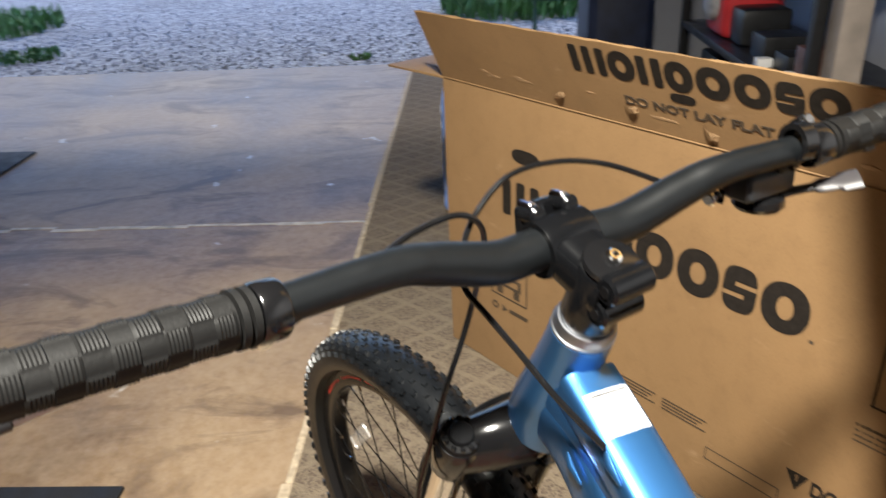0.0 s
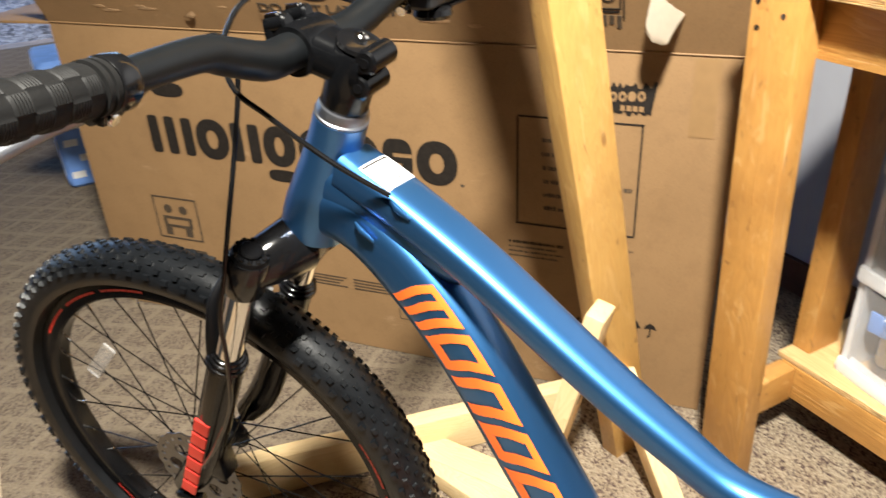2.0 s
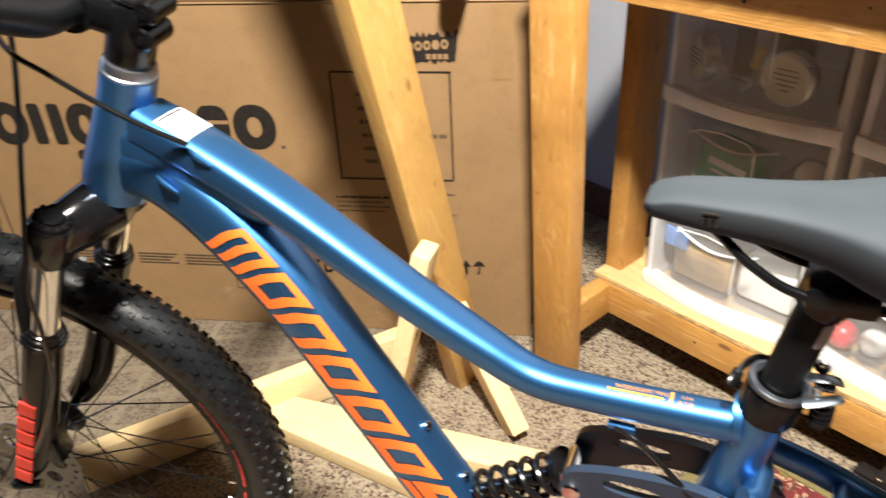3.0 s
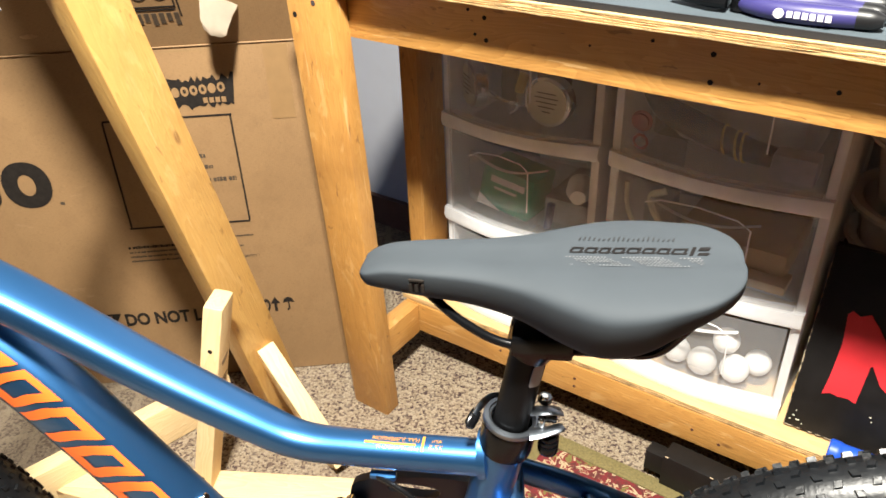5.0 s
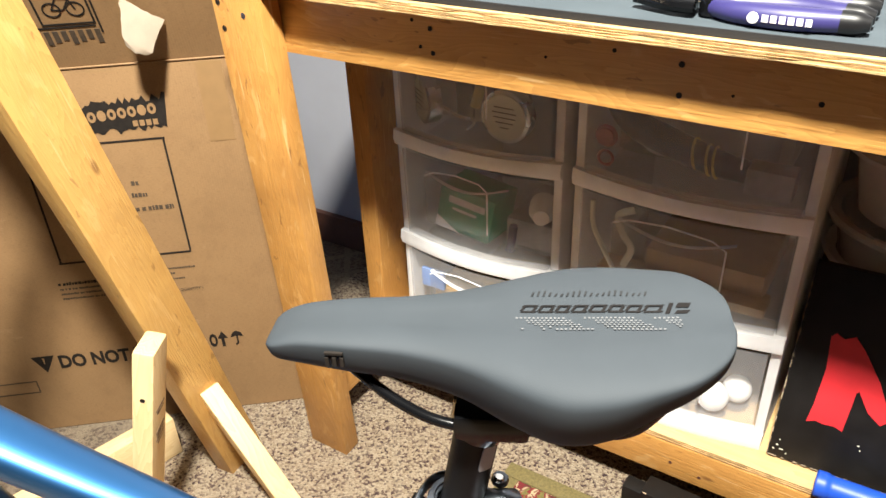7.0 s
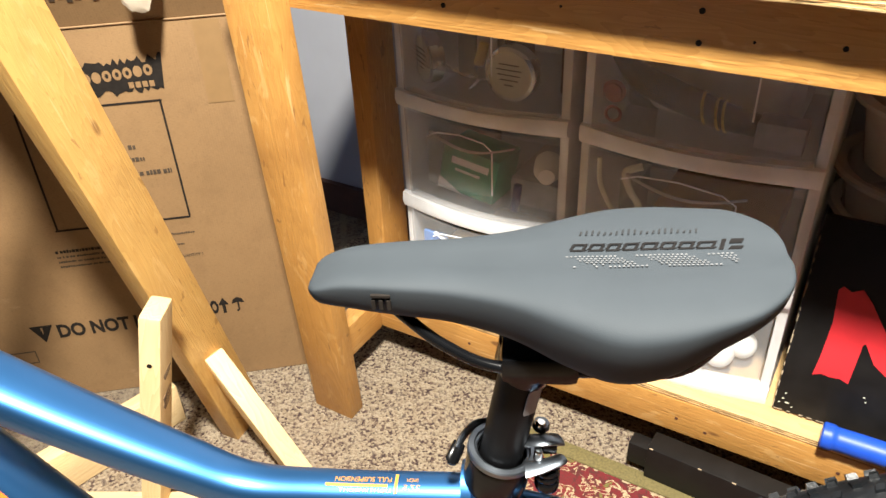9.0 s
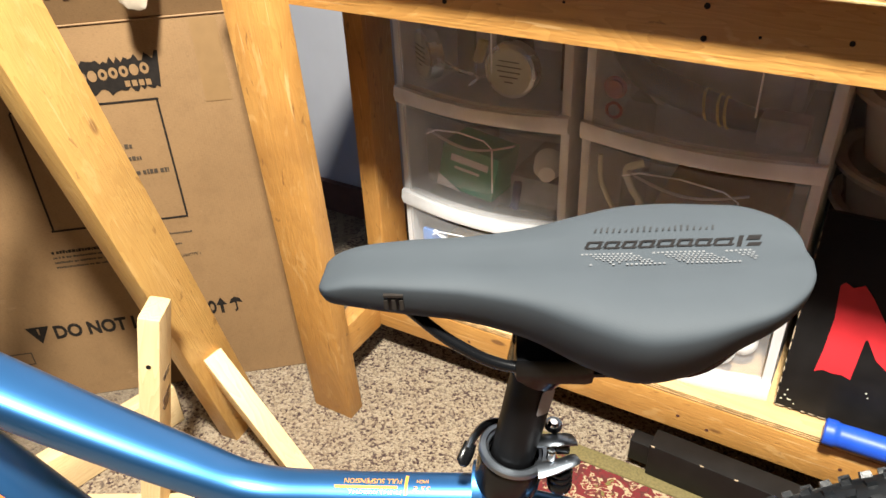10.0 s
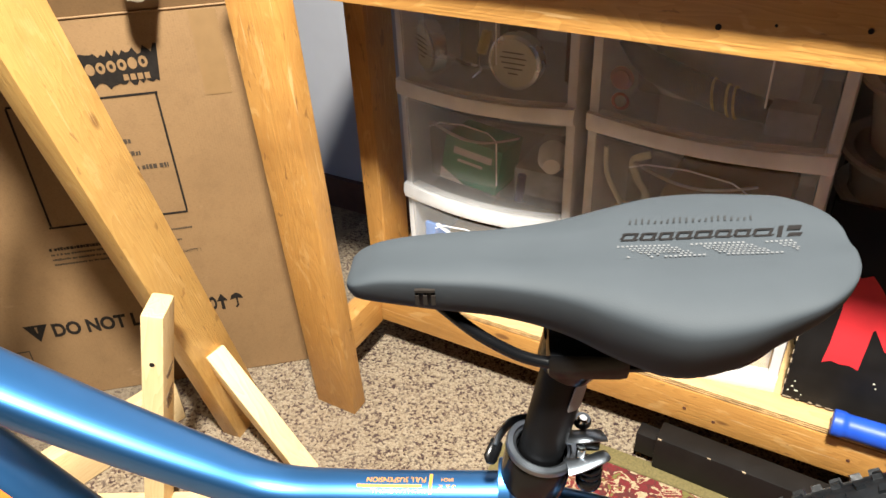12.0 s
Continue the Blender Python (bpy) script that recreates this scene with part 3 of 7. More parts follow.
# bare edging strip of the carpet and the joint in the concrete
bm = bmesh.new()
rng = random.Random(4)
for i in range(52):
    a = -5.4 + i * 0.16
    block(a, a + 0.158, 0.447 + rng.uniform(-0.006, 0.004), 0.468, -0.010, 0.003, 0.002, 1, bm)
whole(part("carpet_binding", bm, simple("carpet_backing", (0.42, 0.34, 0.24), 0.9, vary=0.3, scale=60, relief=0.5), m=ROOM),
      "frayed pale edging of the carpet", kind="structure")
bm = bmesh.new()
for i in range(22):
    b0 = -3.5 + i * 0.18
    off = rng.uniform(-0.012, 0.012)
    block(-2.86 + off, -2.845 + off + rng.uniform(0, 0.012), b0, b0 + 0.185, -0.016, -0.0105, 0, 1, bm)
whole(part("floor_joint", bm, simple("joint_filler", (0.45, 0.42, 0.38), 0.7, vary=0.5, scale=14), m=ROOM),
      "pale filled joint across the concrete floor", kind="structure")

# stones along the yard and weeds
bm = bmesh.new()
rng = random.Random(9)
verts, faces = [], []
for i in range(3800):
    a = -5.72 - abs(rng.gauss(0, 1.6))
    b = rng.uniform(-6.5, 4.0)
    s = rng.uniform(0.008, 0.022)
    base = len(verts)
    top = [(rng.uniform(0.5, 1.0), k) for k in range(5)]
    for r, k in top:
        w = 2 * math.pi * k / 5
        verts.append((a + s * r * math.cos(w), b + s * r * math.sin(w), -0.06))
    for r, k in top:
        w = 2 * math.pi * k / 5 + 0.3
        verts.append((a + 0.6 * s * r * math.cos(w), b + 0.6 * s * r * math.sin(w), -0.06 + s * rng.uniform(0.5, 0.9)))
    for k in range(5):
        j = (k + 1) % 5
        faces.append((base + k, base + j, base + 5 + j, base + 5 + k))
    faces.append(tuple(base + 5 + k for k in range(5)))
data = bpy.data.meshes.new("gravel_stones")
data.from_pydata(verts, [], faces)
data.materials.append(M_STONE)
ob = new("gravel_stones", data)
ob.matrix_basis = ROOM
tagged(ob, "grey crushed stones scattered over the yard", "gravel", kind="stuff")


def weed_patch(a0, b0, radius, count, seed, tall):
    rng = random.Random(seed)
    verts, faces = [], []
    for i in range(count):
        w, d = rng.uniform(0, 6.28), radius * math.sqrt(rng.random())
        a, b = a0 + d * math.cos(w), b0 + d * math.sin(w)
        h, lean, t = tall * rng.uniform(0.4, 1.0), rng.uniform(0.1, 0.7), rng.uniform(0, 6.28)
        wd = rng.uniform(0.008, 0.022)
        dx, dy = math.cos(t), math.sin(t)
        base = len(verts)
        for f, k in ((0, 0.5), (0.5, 1.0), (1.0, 0.05)):
            cx, cy, cz = a + dx * lean * h * f * f, b + dy * lean * h * f * f, -0.06 + h * f * (1 - 0.3 * lean * f)
            verts.append((cx - dy * wd * k, cy + dx * wd * k, cz))
            verts.append((cx + dy * wd * k, cy - dx * wd * k, cz))
        faces += [(base, base + 1, base + 3, base + 2), (base + 2, base + 3, base + 5, base + 4)]
    data = bpy.data.meshes.new("weeds")
    data.from_pydata(verts, [], faces)
    data.materials.append(M_LEAF)
    ob = new("weeds", data)
    ob.matrix_basis = ROOM
    tagged(ob, "bright green weeds growing in the gravel", "weeds", kind="stuff")


weed_patch(-8.0, -4.1, 0.75, 900, 1, 0.22)
weed_patch(-6.5, -2.9, 0.30, 160, 2, 0.10)
weed_patch(-8.3, 1.4, 0.85, 1300, 3, 0.35)
weed_patch(-6.1, 0.0, 0.08, 30, 5, 0.06)

# black rubber mats on the concrete
for a0, a1, b0, b1 in ((-1.40, -0.4, -0.9, 0.088), (-3.83, -2.95, -2.2, -1.38)):
    bm = block(a0, a1, b0, b1, -0.0115, 0.0, 0.004)
    tagged(part("floor_mat", bm, M_MAT_EDGE, m=ROOM), "thin black rubber mat lying on the concrete", "mat", "rubber mats")

# ---- workbench ----
bench = thing("workbench", "amber-stained two-by-four workbench with a plywood top", "workbench", ROOM)
# the front legs lean a little: their feet stand back from the bench's edge
board("leg", (-0.7075, 1.709, 0.0), (-0.6985, 1.657, 0.892), 0.089, 0.038, (1, 0, 0), M_STAIN, bench)
board("post", (-0.733, 1.9575, 0.1705), (-0.733, 1.9575, 0.892), 0.040, 0.085, (1, 0, 0), M_STAIN, bench)
board("leg", (-0.705, 2.275, 0.0), (-0.705, 2.275, 0.892), 0.089, 0.038, (1, 0, 0), M_STAIN, bench)
board("leg", (1.705, 1.709, 0.0), (1.705, 1.657, 0.892), 0.089, 0.038, (1, 0, 0), M_STAIN, bench)
board("leg", (1.705, 2.275, 0.0), (1.705, 2.275, 0.892), 0.089, 0.038, (1, 0, 0), M_STAIN, bench)
board("apron", (-0.744, 1.699, 0.848), (1.745, 1.699, 0.848), 0.087, 0.038, (0, 0, 1), M_STAIN, bench)
board("apron", (-0.748, 1.720, 0.847), (-0.748, 2.25, 0.847), 0.087, 0.0375, (0, 0, 1), M_STAIN, bench)
board("side_rail", (-0.7265, 1.728, 0.121), (-0.7265, 1.873, 0.121), 0.074, 0.038, (0, 0, 1), M_STAIN, bench)
board("shelf_beam", (-0.745, 1.894, 0.1205), (1.66, 1.894, 0.1205), 0.073, 0.038, (0, 0, 1), M_STAIN, bench)
board("shelf_beam", (-0.661, 2.275, 0.1205), (1.66, 2.275, 0.1205), 0.073, 0.038, (0, 0, 1), M_STAIN, bench)
board("shelf", (-0.755, 2.090, 0.164), (1.655, 2.090, 0.164), 0.425, 0.012, (0, 1, 0), M_PLY, bench, "pale plywood lower shelf", 0.002)
board("top", (-0.755, 1.980, 0.8995), (1.76, 1.980, 0.8995), 0.68, 0.014, (0, 1, 0), M_PLY, bench, "plywood bench top with a splintered edge", 0.002)


def veneer(name, b_front, z0, z1, a0, a1, seed, material, label):
    """One splintered layer along a plywood edge."""
    rng = random.Random(seed)
    bm = bmesh.new()
    n = 90
    rows = []
    for i in range(n + 1):
        a = a0 + (a1 - a0) * i / n
        off = rng.uniform(0, 0.0007) + (0.002 if rng.random() < 0.05 else 0)
        lo, hi = z0 + rng.uniform(0, 0.0010), z1 - rng.uniform(0, 0.0010)
        rows.append([bm.verts.new(q) for q in ((a, b_front - 0.0012 + off, lo), (a, b_front - 0.0018 + off, hi), (a, b_front + 0.006, hi), (a, b_front + 0.006, lo))])
    for r0, r1 in zip(rows, rows[1:]):
        for k in range(4):
            bm.faces.new((r0[k], r0[(k + 1) % 4], r1[(k + 1) % 4], r1[k]))
    part(name, bm, material, bench, label, angle=20)


for i in range(5):
    z0 = 0.8926 + i * 0.0028
    veneer("edge_layer", 1.640, z0, z0 + 0.0028, -0.752, 1.757, 40 + i, M_VENEER_DARK if i in (1, 3) else M_VENEER, "splintered plywood layer")
for i in range(3):
    z0 = 0.1582 + i * 0.004
    veneer("edge_layer", 1.8775, z0, z0 + 0.0039, -0.652, 1.652, 50 + i, M_VENEER if i == 2 else M_VENEER_DARK, "rough shelf edge layer")
# screws and screw holes
for a, z, hole in ((-0.687, 0.862, False), (-0.729, 0.840, True), (-0.731, 0.876, True)):
    face = 1.690 - 0.0583 * z
    part("screw_hole" if hole else "screw", rod((a, face + 0.0022, z), (a, face - 0.0006, z), 0.0042, 10), M_PRINT if hole else M_STEEL, bench, "dark countersunk hole" if hole else "zinc screw head")
for a, z, r in ((-0.413, 0.866, 0.0040), (-0.410, 0.836, 0.0040), (-0.105, 0.865, 0.0042), (-0.104, 0.832, 0.0042), (-0.439, 0.874, 0.003), (-0.428, 0.842, 0.003), (-0.178, 0.870, 0.003), (-0.050, 0.840, 0.002), (0.032, 0.845, 0.0035), (-0.258, 0.852, 0.0022)):
    part("screw_hole", rod((a, 1.6812, z), (a, 1.6792, z), r * 0.8, 9), M_PRINT, bench, "dark countersunk hole")
for a, z in ((-0.094, 0.116), (-0.044, 0.106), (-0.33, 0.125), (-0.33, 0.105), (-0.50, 0.12), (0.16, 0.12)):
    part("nail", rod((a, 1.8762, z), (a, 1.8743, z), 0.0032, 8), M_DARKWOOD, bench, "rusty nail head")

bench_mat = part("bench_mat", block(-0.752, 1.74, 1.648, 2.31, 0.907, 0.915, 0.002), M_MAT, m=ROOM)
tagged(bench_mat, "blue-grey rubber work mat covering the bench top", "mat")
part("edge", block(-0.752, 1.742, 1.6452, 1.6478, 0.9072, 0.9146), M_MAT_EDGE, bench_mat, "black cut edge")


def pliers(name, m, label):
    p = thing(name, label, "pliers", m, "hand tools")
    for s in (1, -1):
        pts = spline([(0.0, 0.004 * s, 0.010, 0.006, 0.008), (0.03, 0.016 * s, 0.011, 0.010, 0.010), (0.075, 0.020 * s, 0.011, 0.0105, 0.011),
                      (0.115, 0.013 * s, 0.011, 0.0095, 0.010), (0.128, 0.012 * s, 0.011, 0.008, 0.009)], 5)
        part("handle", sweep([q[:3] for q in pts], [(q[3], q[4]) for q in pts], 14), M_PURPLE, p, "violet rubber handle")
        tip = spline([(0.118, 0.0128 * s, 0.011, 0.0100, 0.0106), (0.132, 0.012 * s, 0.011, 0.0095, 0.010), (0.143, 0.012 * s, 0.011, 0.005, 0.006)], 4)
        part("handle_end", sweep([q[:3] for q in tip], [(q[3], q[4]) for q in tip], 14), M_DARK, p, "black handle end")
        jaw = [(-0.012, 0.010 * s, 0.010), (-0.03, 0.011 * s, 0.010), (-0.055, 0.006 * s, 0.010), (-0.078, 0.002 * s, 0.010)]
        part("jaw", sweep(jaw, [(0.010, 0.007), (0.009, 0.007), (0.006, 0.006), (0.002, 0.004)], 10), M_STEEL if s > 0 else M_BLACK_SATIN, p, "ground steel jaw")
    part("pivot", lathe([(0, 0.020), (0.009, 0.019), (0.011, 0.015), (0.011, 0.002), (0, 0.002)], 16), M_BLACK_SATIN, p)
    for i in range(6):
        part("mark", block(0.055 + i * 0.0075, 0.0605 + i * 0.0075, -0.0305, -0.0300, 0.008, 0.0145), M_WHITE, p, "small white printed mark")
    part("emblem", rod((0.047, -0.0300, 0.011), (0.047, -0.0306, 0.011), 0.0052, 16), M_WHITE, p, "round white emblem")
    return p


pliers("pliers", ROOM @ pose(-0.085, 1.683, 0.9155, 0, 0, -1), "violet-handled steel pliers lying on the bench mat")
pliers("pliers", ROOM @ pose(-0.085, 1.735, 0.9155, 0, 0, 2), "violet-handled pliers behind another pair on the mat")
tool = thing("wrench", "small dark steel wrench lying on the bench mat", "wrench", ROOM @ pose(-0.26, 1.775, 0.9155, 0, 0, 12))
part("shaft", block(0, 0.10, -0.007, 0.007, 0, 0.006, 0.002), M_STEEL, tool)
part("head", lathe([(0, 0.008), (0.013, 0.008), (0.015, 0.005), (0.015, 0), (0, 0)], 18, Matrix.Translation((0.0, 0, 0))), M_BLACK_SATIN, tool)


# ---- storage drawers under the bench ----
M_DULLRED = simple("dull_red_plastic", (0.22, 0.025, 0.022), 0.5, vary=0.2, scale=30)
LEVELS = (0.008, 0.206, 0.410)    # feet of the three drawers


def drawer_unit(m, width, label):
    """Three clear drawers in a white frame; x to the right, y to the back, front at y = 0."""
    unit = thing("drawer_unit", label, "drawers", m, "plastic drawer units")
    d = 0.38
    total = 0.622
    for x0 in (0, width - 0.016):
        part("frame_side", block(x0, x0 + 0.016, 0.012, d, 0, total, 0.004), M_FROST, unit, "frosted white frame side")
    part("frame_top", block(0.0, width, 0.004, d, total - 0.001, total + 0.016, 0.005), M_FROST, unit, "frosted white frame top")
    part("frame_back", block(0.016, width - 0.016, d - 0.004, d, 0.0, total - 0.002), M_FROST, unit)
    for i in range(3):
        z0 = LEVELS[i]
        h = (LEVELS + (0.621,))[i + 1] - z0
        # bowed rail below each drawer
        n = 12
        bm = bmesh.new()
        rows = []
        for k in range(n + 1):
            f = k / n
            x = f * width
            y = -0.022 * math.sin(math.pi * f)
            dip = 0.012 * math.sin(math.pi * f)
            rows.append([bm.verts.new(q) for q in ((x, y + 0.004, z0 - 0.008), (x, y, z0 + 0.004), (x, y + 0.003, z0 + 0.020 - dip * 0.3), (x, y + 0.030, z0 + 0.020 - dip * 0.3), (x, y + 0.030, z0 - 0.008))])
        for r0, r1 in zip(rows, rows[1:]):
            for k in range(5):
                bm.faces.new((r0[k], r0[(k + 1) % 5], r1[(k + 1) % 5], r1[k]))
        bm.faces.new(rows[0])
        bm.faces.new(rows[-1][::-1])
        part("rail", bm, M_FROST, unit, "frosted white bowed rail")
        # the drawer itself: a clear tray with a bowed front and a grip lip
        bm = bmesh.new()
        x0, x1 = 0.018, width - 0.018
        zb, zt = z0 + 0.021, z0 + h - 0.012
        front = []
        for k in range(n + 1):
            f = k / n
            x = x0 + f * (x1 - x0)
            y = -0.020 * math.sin(math.pi * f)
            front.append((x, y))
        ring = front + [(x1, d - 0.02), (x0, d - 0.02)]
        lo = [bm.verts.new((x, y + 0.004, zb)) for x, y in ring]
        hi = [bm.verts.new((x, y, zt)) for x, y in ring]
        for k in range(len(ring)):
            j = (k + 1) % len(ring)
            bm.faces.new((lo[k], lo[j], hi[j], hi[k]))
        bm.faces.new(lo)
        dr = part("drawer", bm, M_DRAWER, unit, "clear plastic drawer")
        xc, hw = x0 + (0.43 if width < 0.34 else 0.47) * (x1 - x0), (0.062 if width < 0.34 else 0.085)
        pull = [(xc - hw, zt - 0.030), (xc - hw * 0.7, zt - 0.020), (xc, zt - 0.016), (xc + hw * 0.75, zt - 0.022), (xc + hw, zt - 0.034), (xc + hw, zt - 0.115), (xc + hw - 0.006, zt - 0.120), (xc - hw + 0.006, zt - 0.120), (xc - hw, zt - 0.115)]
        part("pull", prism(pull, 0.0, 0.0015, m=pose(0, -0.0225, 0, 90, 0, 0)), M_PULL, dr, "moulded clear pull recess")
        part("pull_rim", sweep([(x, -0.0235, z) for x, z in pull[:6]], 0.0013, 8, side=(0, 1, 0)), M_FROST, dr, "bright moulded edge of the pull")
        lip = [(x0 + f * (x1 - x0), -0.024 * math.sin(math.pi * f) - 0.004, zt - 0.010 - 0.030 * math.sin(math.pi * f) ** 2) for f in [0.22 + 0.56 * k / 12 for k in range(13)]]
        part("grip", sweep(lip, [(0.005, 0.0014)] * 13, 8, side=(0, 1, 0)), M_TUB, dr, "moulded grip lip")
    return unit


SHELF = 0.1705
FRONT = 1.915
UNIT_L = ROOM @ pose(-0.660, FRONT, SHELF)
UNIT_R = ROOM @ pose(-0.318, FRONT, SHELF)
drawer_unit(UNIT_L, 0.322, "three-drawer clear plastic unit holding tins and a green carton")
drawer_unit(UNIT_R, 0.350, "three-drawer clear plastic unit holding cables and balls")


def tin(m, r, depth, label, material=None):
    t = thing("tin", label, "tin", m, "tins")
    part("can", lathe([(0, 0), (r, 0), (r, depth), (r * 0.94, depth + 0.001), (0, depth + 0.001)], 28), material or M_STEEL, t)
    part("label", lathe([(0, depth + 0.0035), (r * 0.86, depth + 0.0032), (r * 0.86, depth + 0.0018), (0, depth + 0.0018)], 28), M_LABEL, t, "cream paper label")
    for i, w in enumerate((0.9, 1.1, 1.0, 0.8, 0.4)):
        part("print_line", block(-r * 0.45 * w, r * 0.45 * w, r * (0.36 - 0.19 * i), r * (0.40 - 0.19 * i), depth + 0.0036, depth + 0.0042), M_PRINT_THIN, t)
    return t


def goods(name, bm, material, m, label, category):
    return tagged(part(name, bm, material, m=m), label, category)


FACE = pose(0, 0, 0, 90, 0, 0)
D1, D2, D3 = 0.432, 0.228, 0.030   # drawer floors over the unit's foot, from the top
tin(UNIT_L @ pose(0.208, 0.052, D1 + 0.047) @ FACE, 0.045, 0.022, "round tin with a cream lid label standing in a drawer")
tin(UNIT_L @ pose(0.048, 0.062, D1 + 0.045) @ FACE @ pose(0, 0, 0, 0, -35, 0), 0.043, 0.022, "round tin with a pale label in a drawer")
for k, (x, w, hh, mt) in enumerate(((0.095, 0.035, 0.13, M_DARK), (0.135, 0.04, 0.11, M_GREY), (0.18, 0.025, 0.125, M_DARK), (0.285, 0.03, 0.12, M_DARKWOOD))):
    goods("packet", block(x - w / 2, x + w / 2, 0.09, 0.16, D1 + 0.002, D1 + hh, 0.004), mt, UNIT_L, "dark upright packet in a clear drawer", "packet")
goods("brass_fitting", rod((0.145, 0.04, D1 + 0.05), (0.152, 0.05, D1 + 0.085), 0.009, 10, bevel=0.002), M_YELLOW, UNIT_L, "small brass fitting among the drawer's contents", "fitting")
goods("hook", sweep(spline([(0.09, 0.03, D1 + 0.045), (0.12, 0.028, D1 + 0.035), (0.15, 0.03, D1 + 0.03), (0.135, 0.03, D1 + 0.012)], 5), 0.0025, 8, side=(0, 0, 1)), M_STEEL, UNIT_L, "bright bent wire hook in a drawer", "hook")
carton = thing("carton", "green and white carton leaning in a clear drawer", "carton", UNIT_L @ pose(0.062, 0.030, D2 + 0.014, -6, 8, 0))
part("body", block(0, 0.112, 0, 0.09, 0, 0.085, 0.002), M_GREEN, carton)
part("panel", prism([(0.0, 0.0), (0.05, 0.0), (0.0, 0.022)], 0, 0.0008, m=pose(0, -0.0005, 0, 90, 0, 0)), M_WHITE, carton, "white corner panel")
part("print_bar", block(0.02, 0.095, -0.0012, -0.0004, 0.055, 0.068), M_WHITE, carton)
part("print_bar", block(0.03, 0.08, -0.0012, -0.0004, 0.042, 0.047), M_WHITE, carton)
goods("bottle", lathe([(0, 0), (0.022, 0), (0.024, 0.004), (0.024, 0.03), (0.014, 0.045), (0.014, 0.055), (0, 0.055)], 20, pose(0.262, 0.075, D2 + 0.085, 90, 0, 20)), M_WHITE, UNIT_L, "small white plastic bottle in a drawer", "bottle")
goods("packet", block(0.20, 0.31, 0.05, 0.20, D2 + 0.002, D2 + 0.055, 0.006), M_GREY, UNIT_L, "grey packet in a clear drawer", "packet")
goods("marker", rod((0.222, 0.024, D2 + 0.004), (0.226, 0.03, D2 + 0.055), 0.008, 10, bevel=0.002), M_PURPLE, UNIT_L, "dark blue marker pen in a drawer", "pen")
goods("packet", block(0.05, 0.17, 0.03, 0.14, D3 + 0.002, D3 + 0.07, 0.01), M_TAN, UNIT_L, "orange-tan packet in the bottom drawer", "packet")
goods("bag", block(0.18, 0.30, 0.04, 0.15, D3 + 0.002, D3 + 0.09, 0.02, 3), M_WHITE, UNIT_L, "crumpled white bag in the bottom drawer", "bag")
goods("packet", block(0.03, 0.08, 0.02, 0.028, D3 + 0.07, D3 + 0.11, 0.001), M_BLUEBAG, UNIT_L, "small blue packet in the bottom drawer", "packet")
for x, y, z, r in ((0.205, 0.02, 0.026, 0.026), (0.26, 0.03, 0.026, 0.026), (0.155, 0.03, 0.024, 0.024), (0.235, 0.045, 0.068, 0.024), (0.10, 0.05, 0.025, 0.025), (0.29, 0.07, 0.024, 0.024)):
    bm = bmesh.new()
    bmesh.ops.create_uvsphere(bm, u_segments=20, v_segments=12, radius=r)
    ball = goods("ball", bm, M_WHITE, UNIT_R @ pose(x, y, D3 + 0.001 + z), "small white ball in the bottom drawer", "ball")
    ball["group"] = "balls in the drawer"
bm = bmesh.new()
bmesh.ops.create_uvsphere(bm, u_segments=20, v_segments=12, radius=0.026)
goods("ball", bm, M_REDP, UNIT_R @ pose(0.05, 0.035, D3 + 0.027), "red ball in the bottom drawer", "ball")["group"] = "balls in the drawer"
# cables and a torch-like tool in the upper right drawer
tl = spline([(0.035, 0.045, D1 + 0.105, 0.010), (0.075, 0.04, D1 + 0.075, 0.020), (0.13, 0.04, D1 + 0.055, 0.022), (0.20, 0.04, D1 + 0.036, 0.020), (0.25, 0.04, D1 + 0.030, 0.017)], 5)
goods("cable_bundle", sweep([q[:3] for q in tl], [max(0.006, q[3]) for q in tl], 14), M_DARK, UNIT_R, "thick black tool with bands lying in a drawer", "tool")
for x, z in ((0.175, 0.044), (0.195, 0.038), (0.205, 0.036)):
    goods("band", lathe([(0.0225, -0.002), (0.0245, 0), (0.0225, 0.002)], 20, pose(x, 0.04, D1 + z, 0, 80, 0)), M_YELLOW, UNIT_R, "yellowish band round a black tool", "band")
goods("battery_pack", block(0.25, 0.315, 0.02, 0.06, D1 + 0.004, D1 + 0.045, 0.004), M_GREY, UNIT_R, "grey battery pack in a drawer", "battery")
goods("valve", lathe([(0, 0), (0.016, 0), (0.018, 0.004), (0.013, 0.006), (0.013, 0.011), (0, 0.011)], 20, UNIT_R @ pose(0.045, 0.022, D1 + 0.055) @ FACE), M_DULLRED, None, "round red valve cap in a drawer", "valve")
goods("ring", lathe([(0.011, -0.002), (0.014, 0), (0.011, 0.002), (0.009, 0)], 20, UNIT_R @ pose(0.045, 0.02, D1 + 0.018) @ FACE, closed=True), M_DULLRED, None, "small reddish ring in a drawer", "ring")
goods("bag", block(0.07, 0.30, 0.070, 0.22, D1 + 0.004, D1 + 0.150, 0.04, 3), M_CLOTH, UNIT_R, "grey cloth bag filling a drawer", "bag")
wire = spline([(0.03, 0.02, D2 + 0.145), (0.035, 0.018, D2 + 0.10), (0.06, 0.016, D2 + 0.055), (0.085, 0.018, D2 + 0.01)], 6)
goods("cord", sweep(wire, 0.004, 8, side=(1, 0, 0)), M_LABEL, UNIT_R, "cream cord hanging inside a drawer", "cord")
wire = spline([(0.10, 0.02, D2 + 0.145), (0.075, 0.018, D2 + 0.13), (0.085, 0.016, D2 + 0.10), (0.10, 0.018, D2 + 0.075), (0.088, 0.02, D2 + 0.04)], 6)
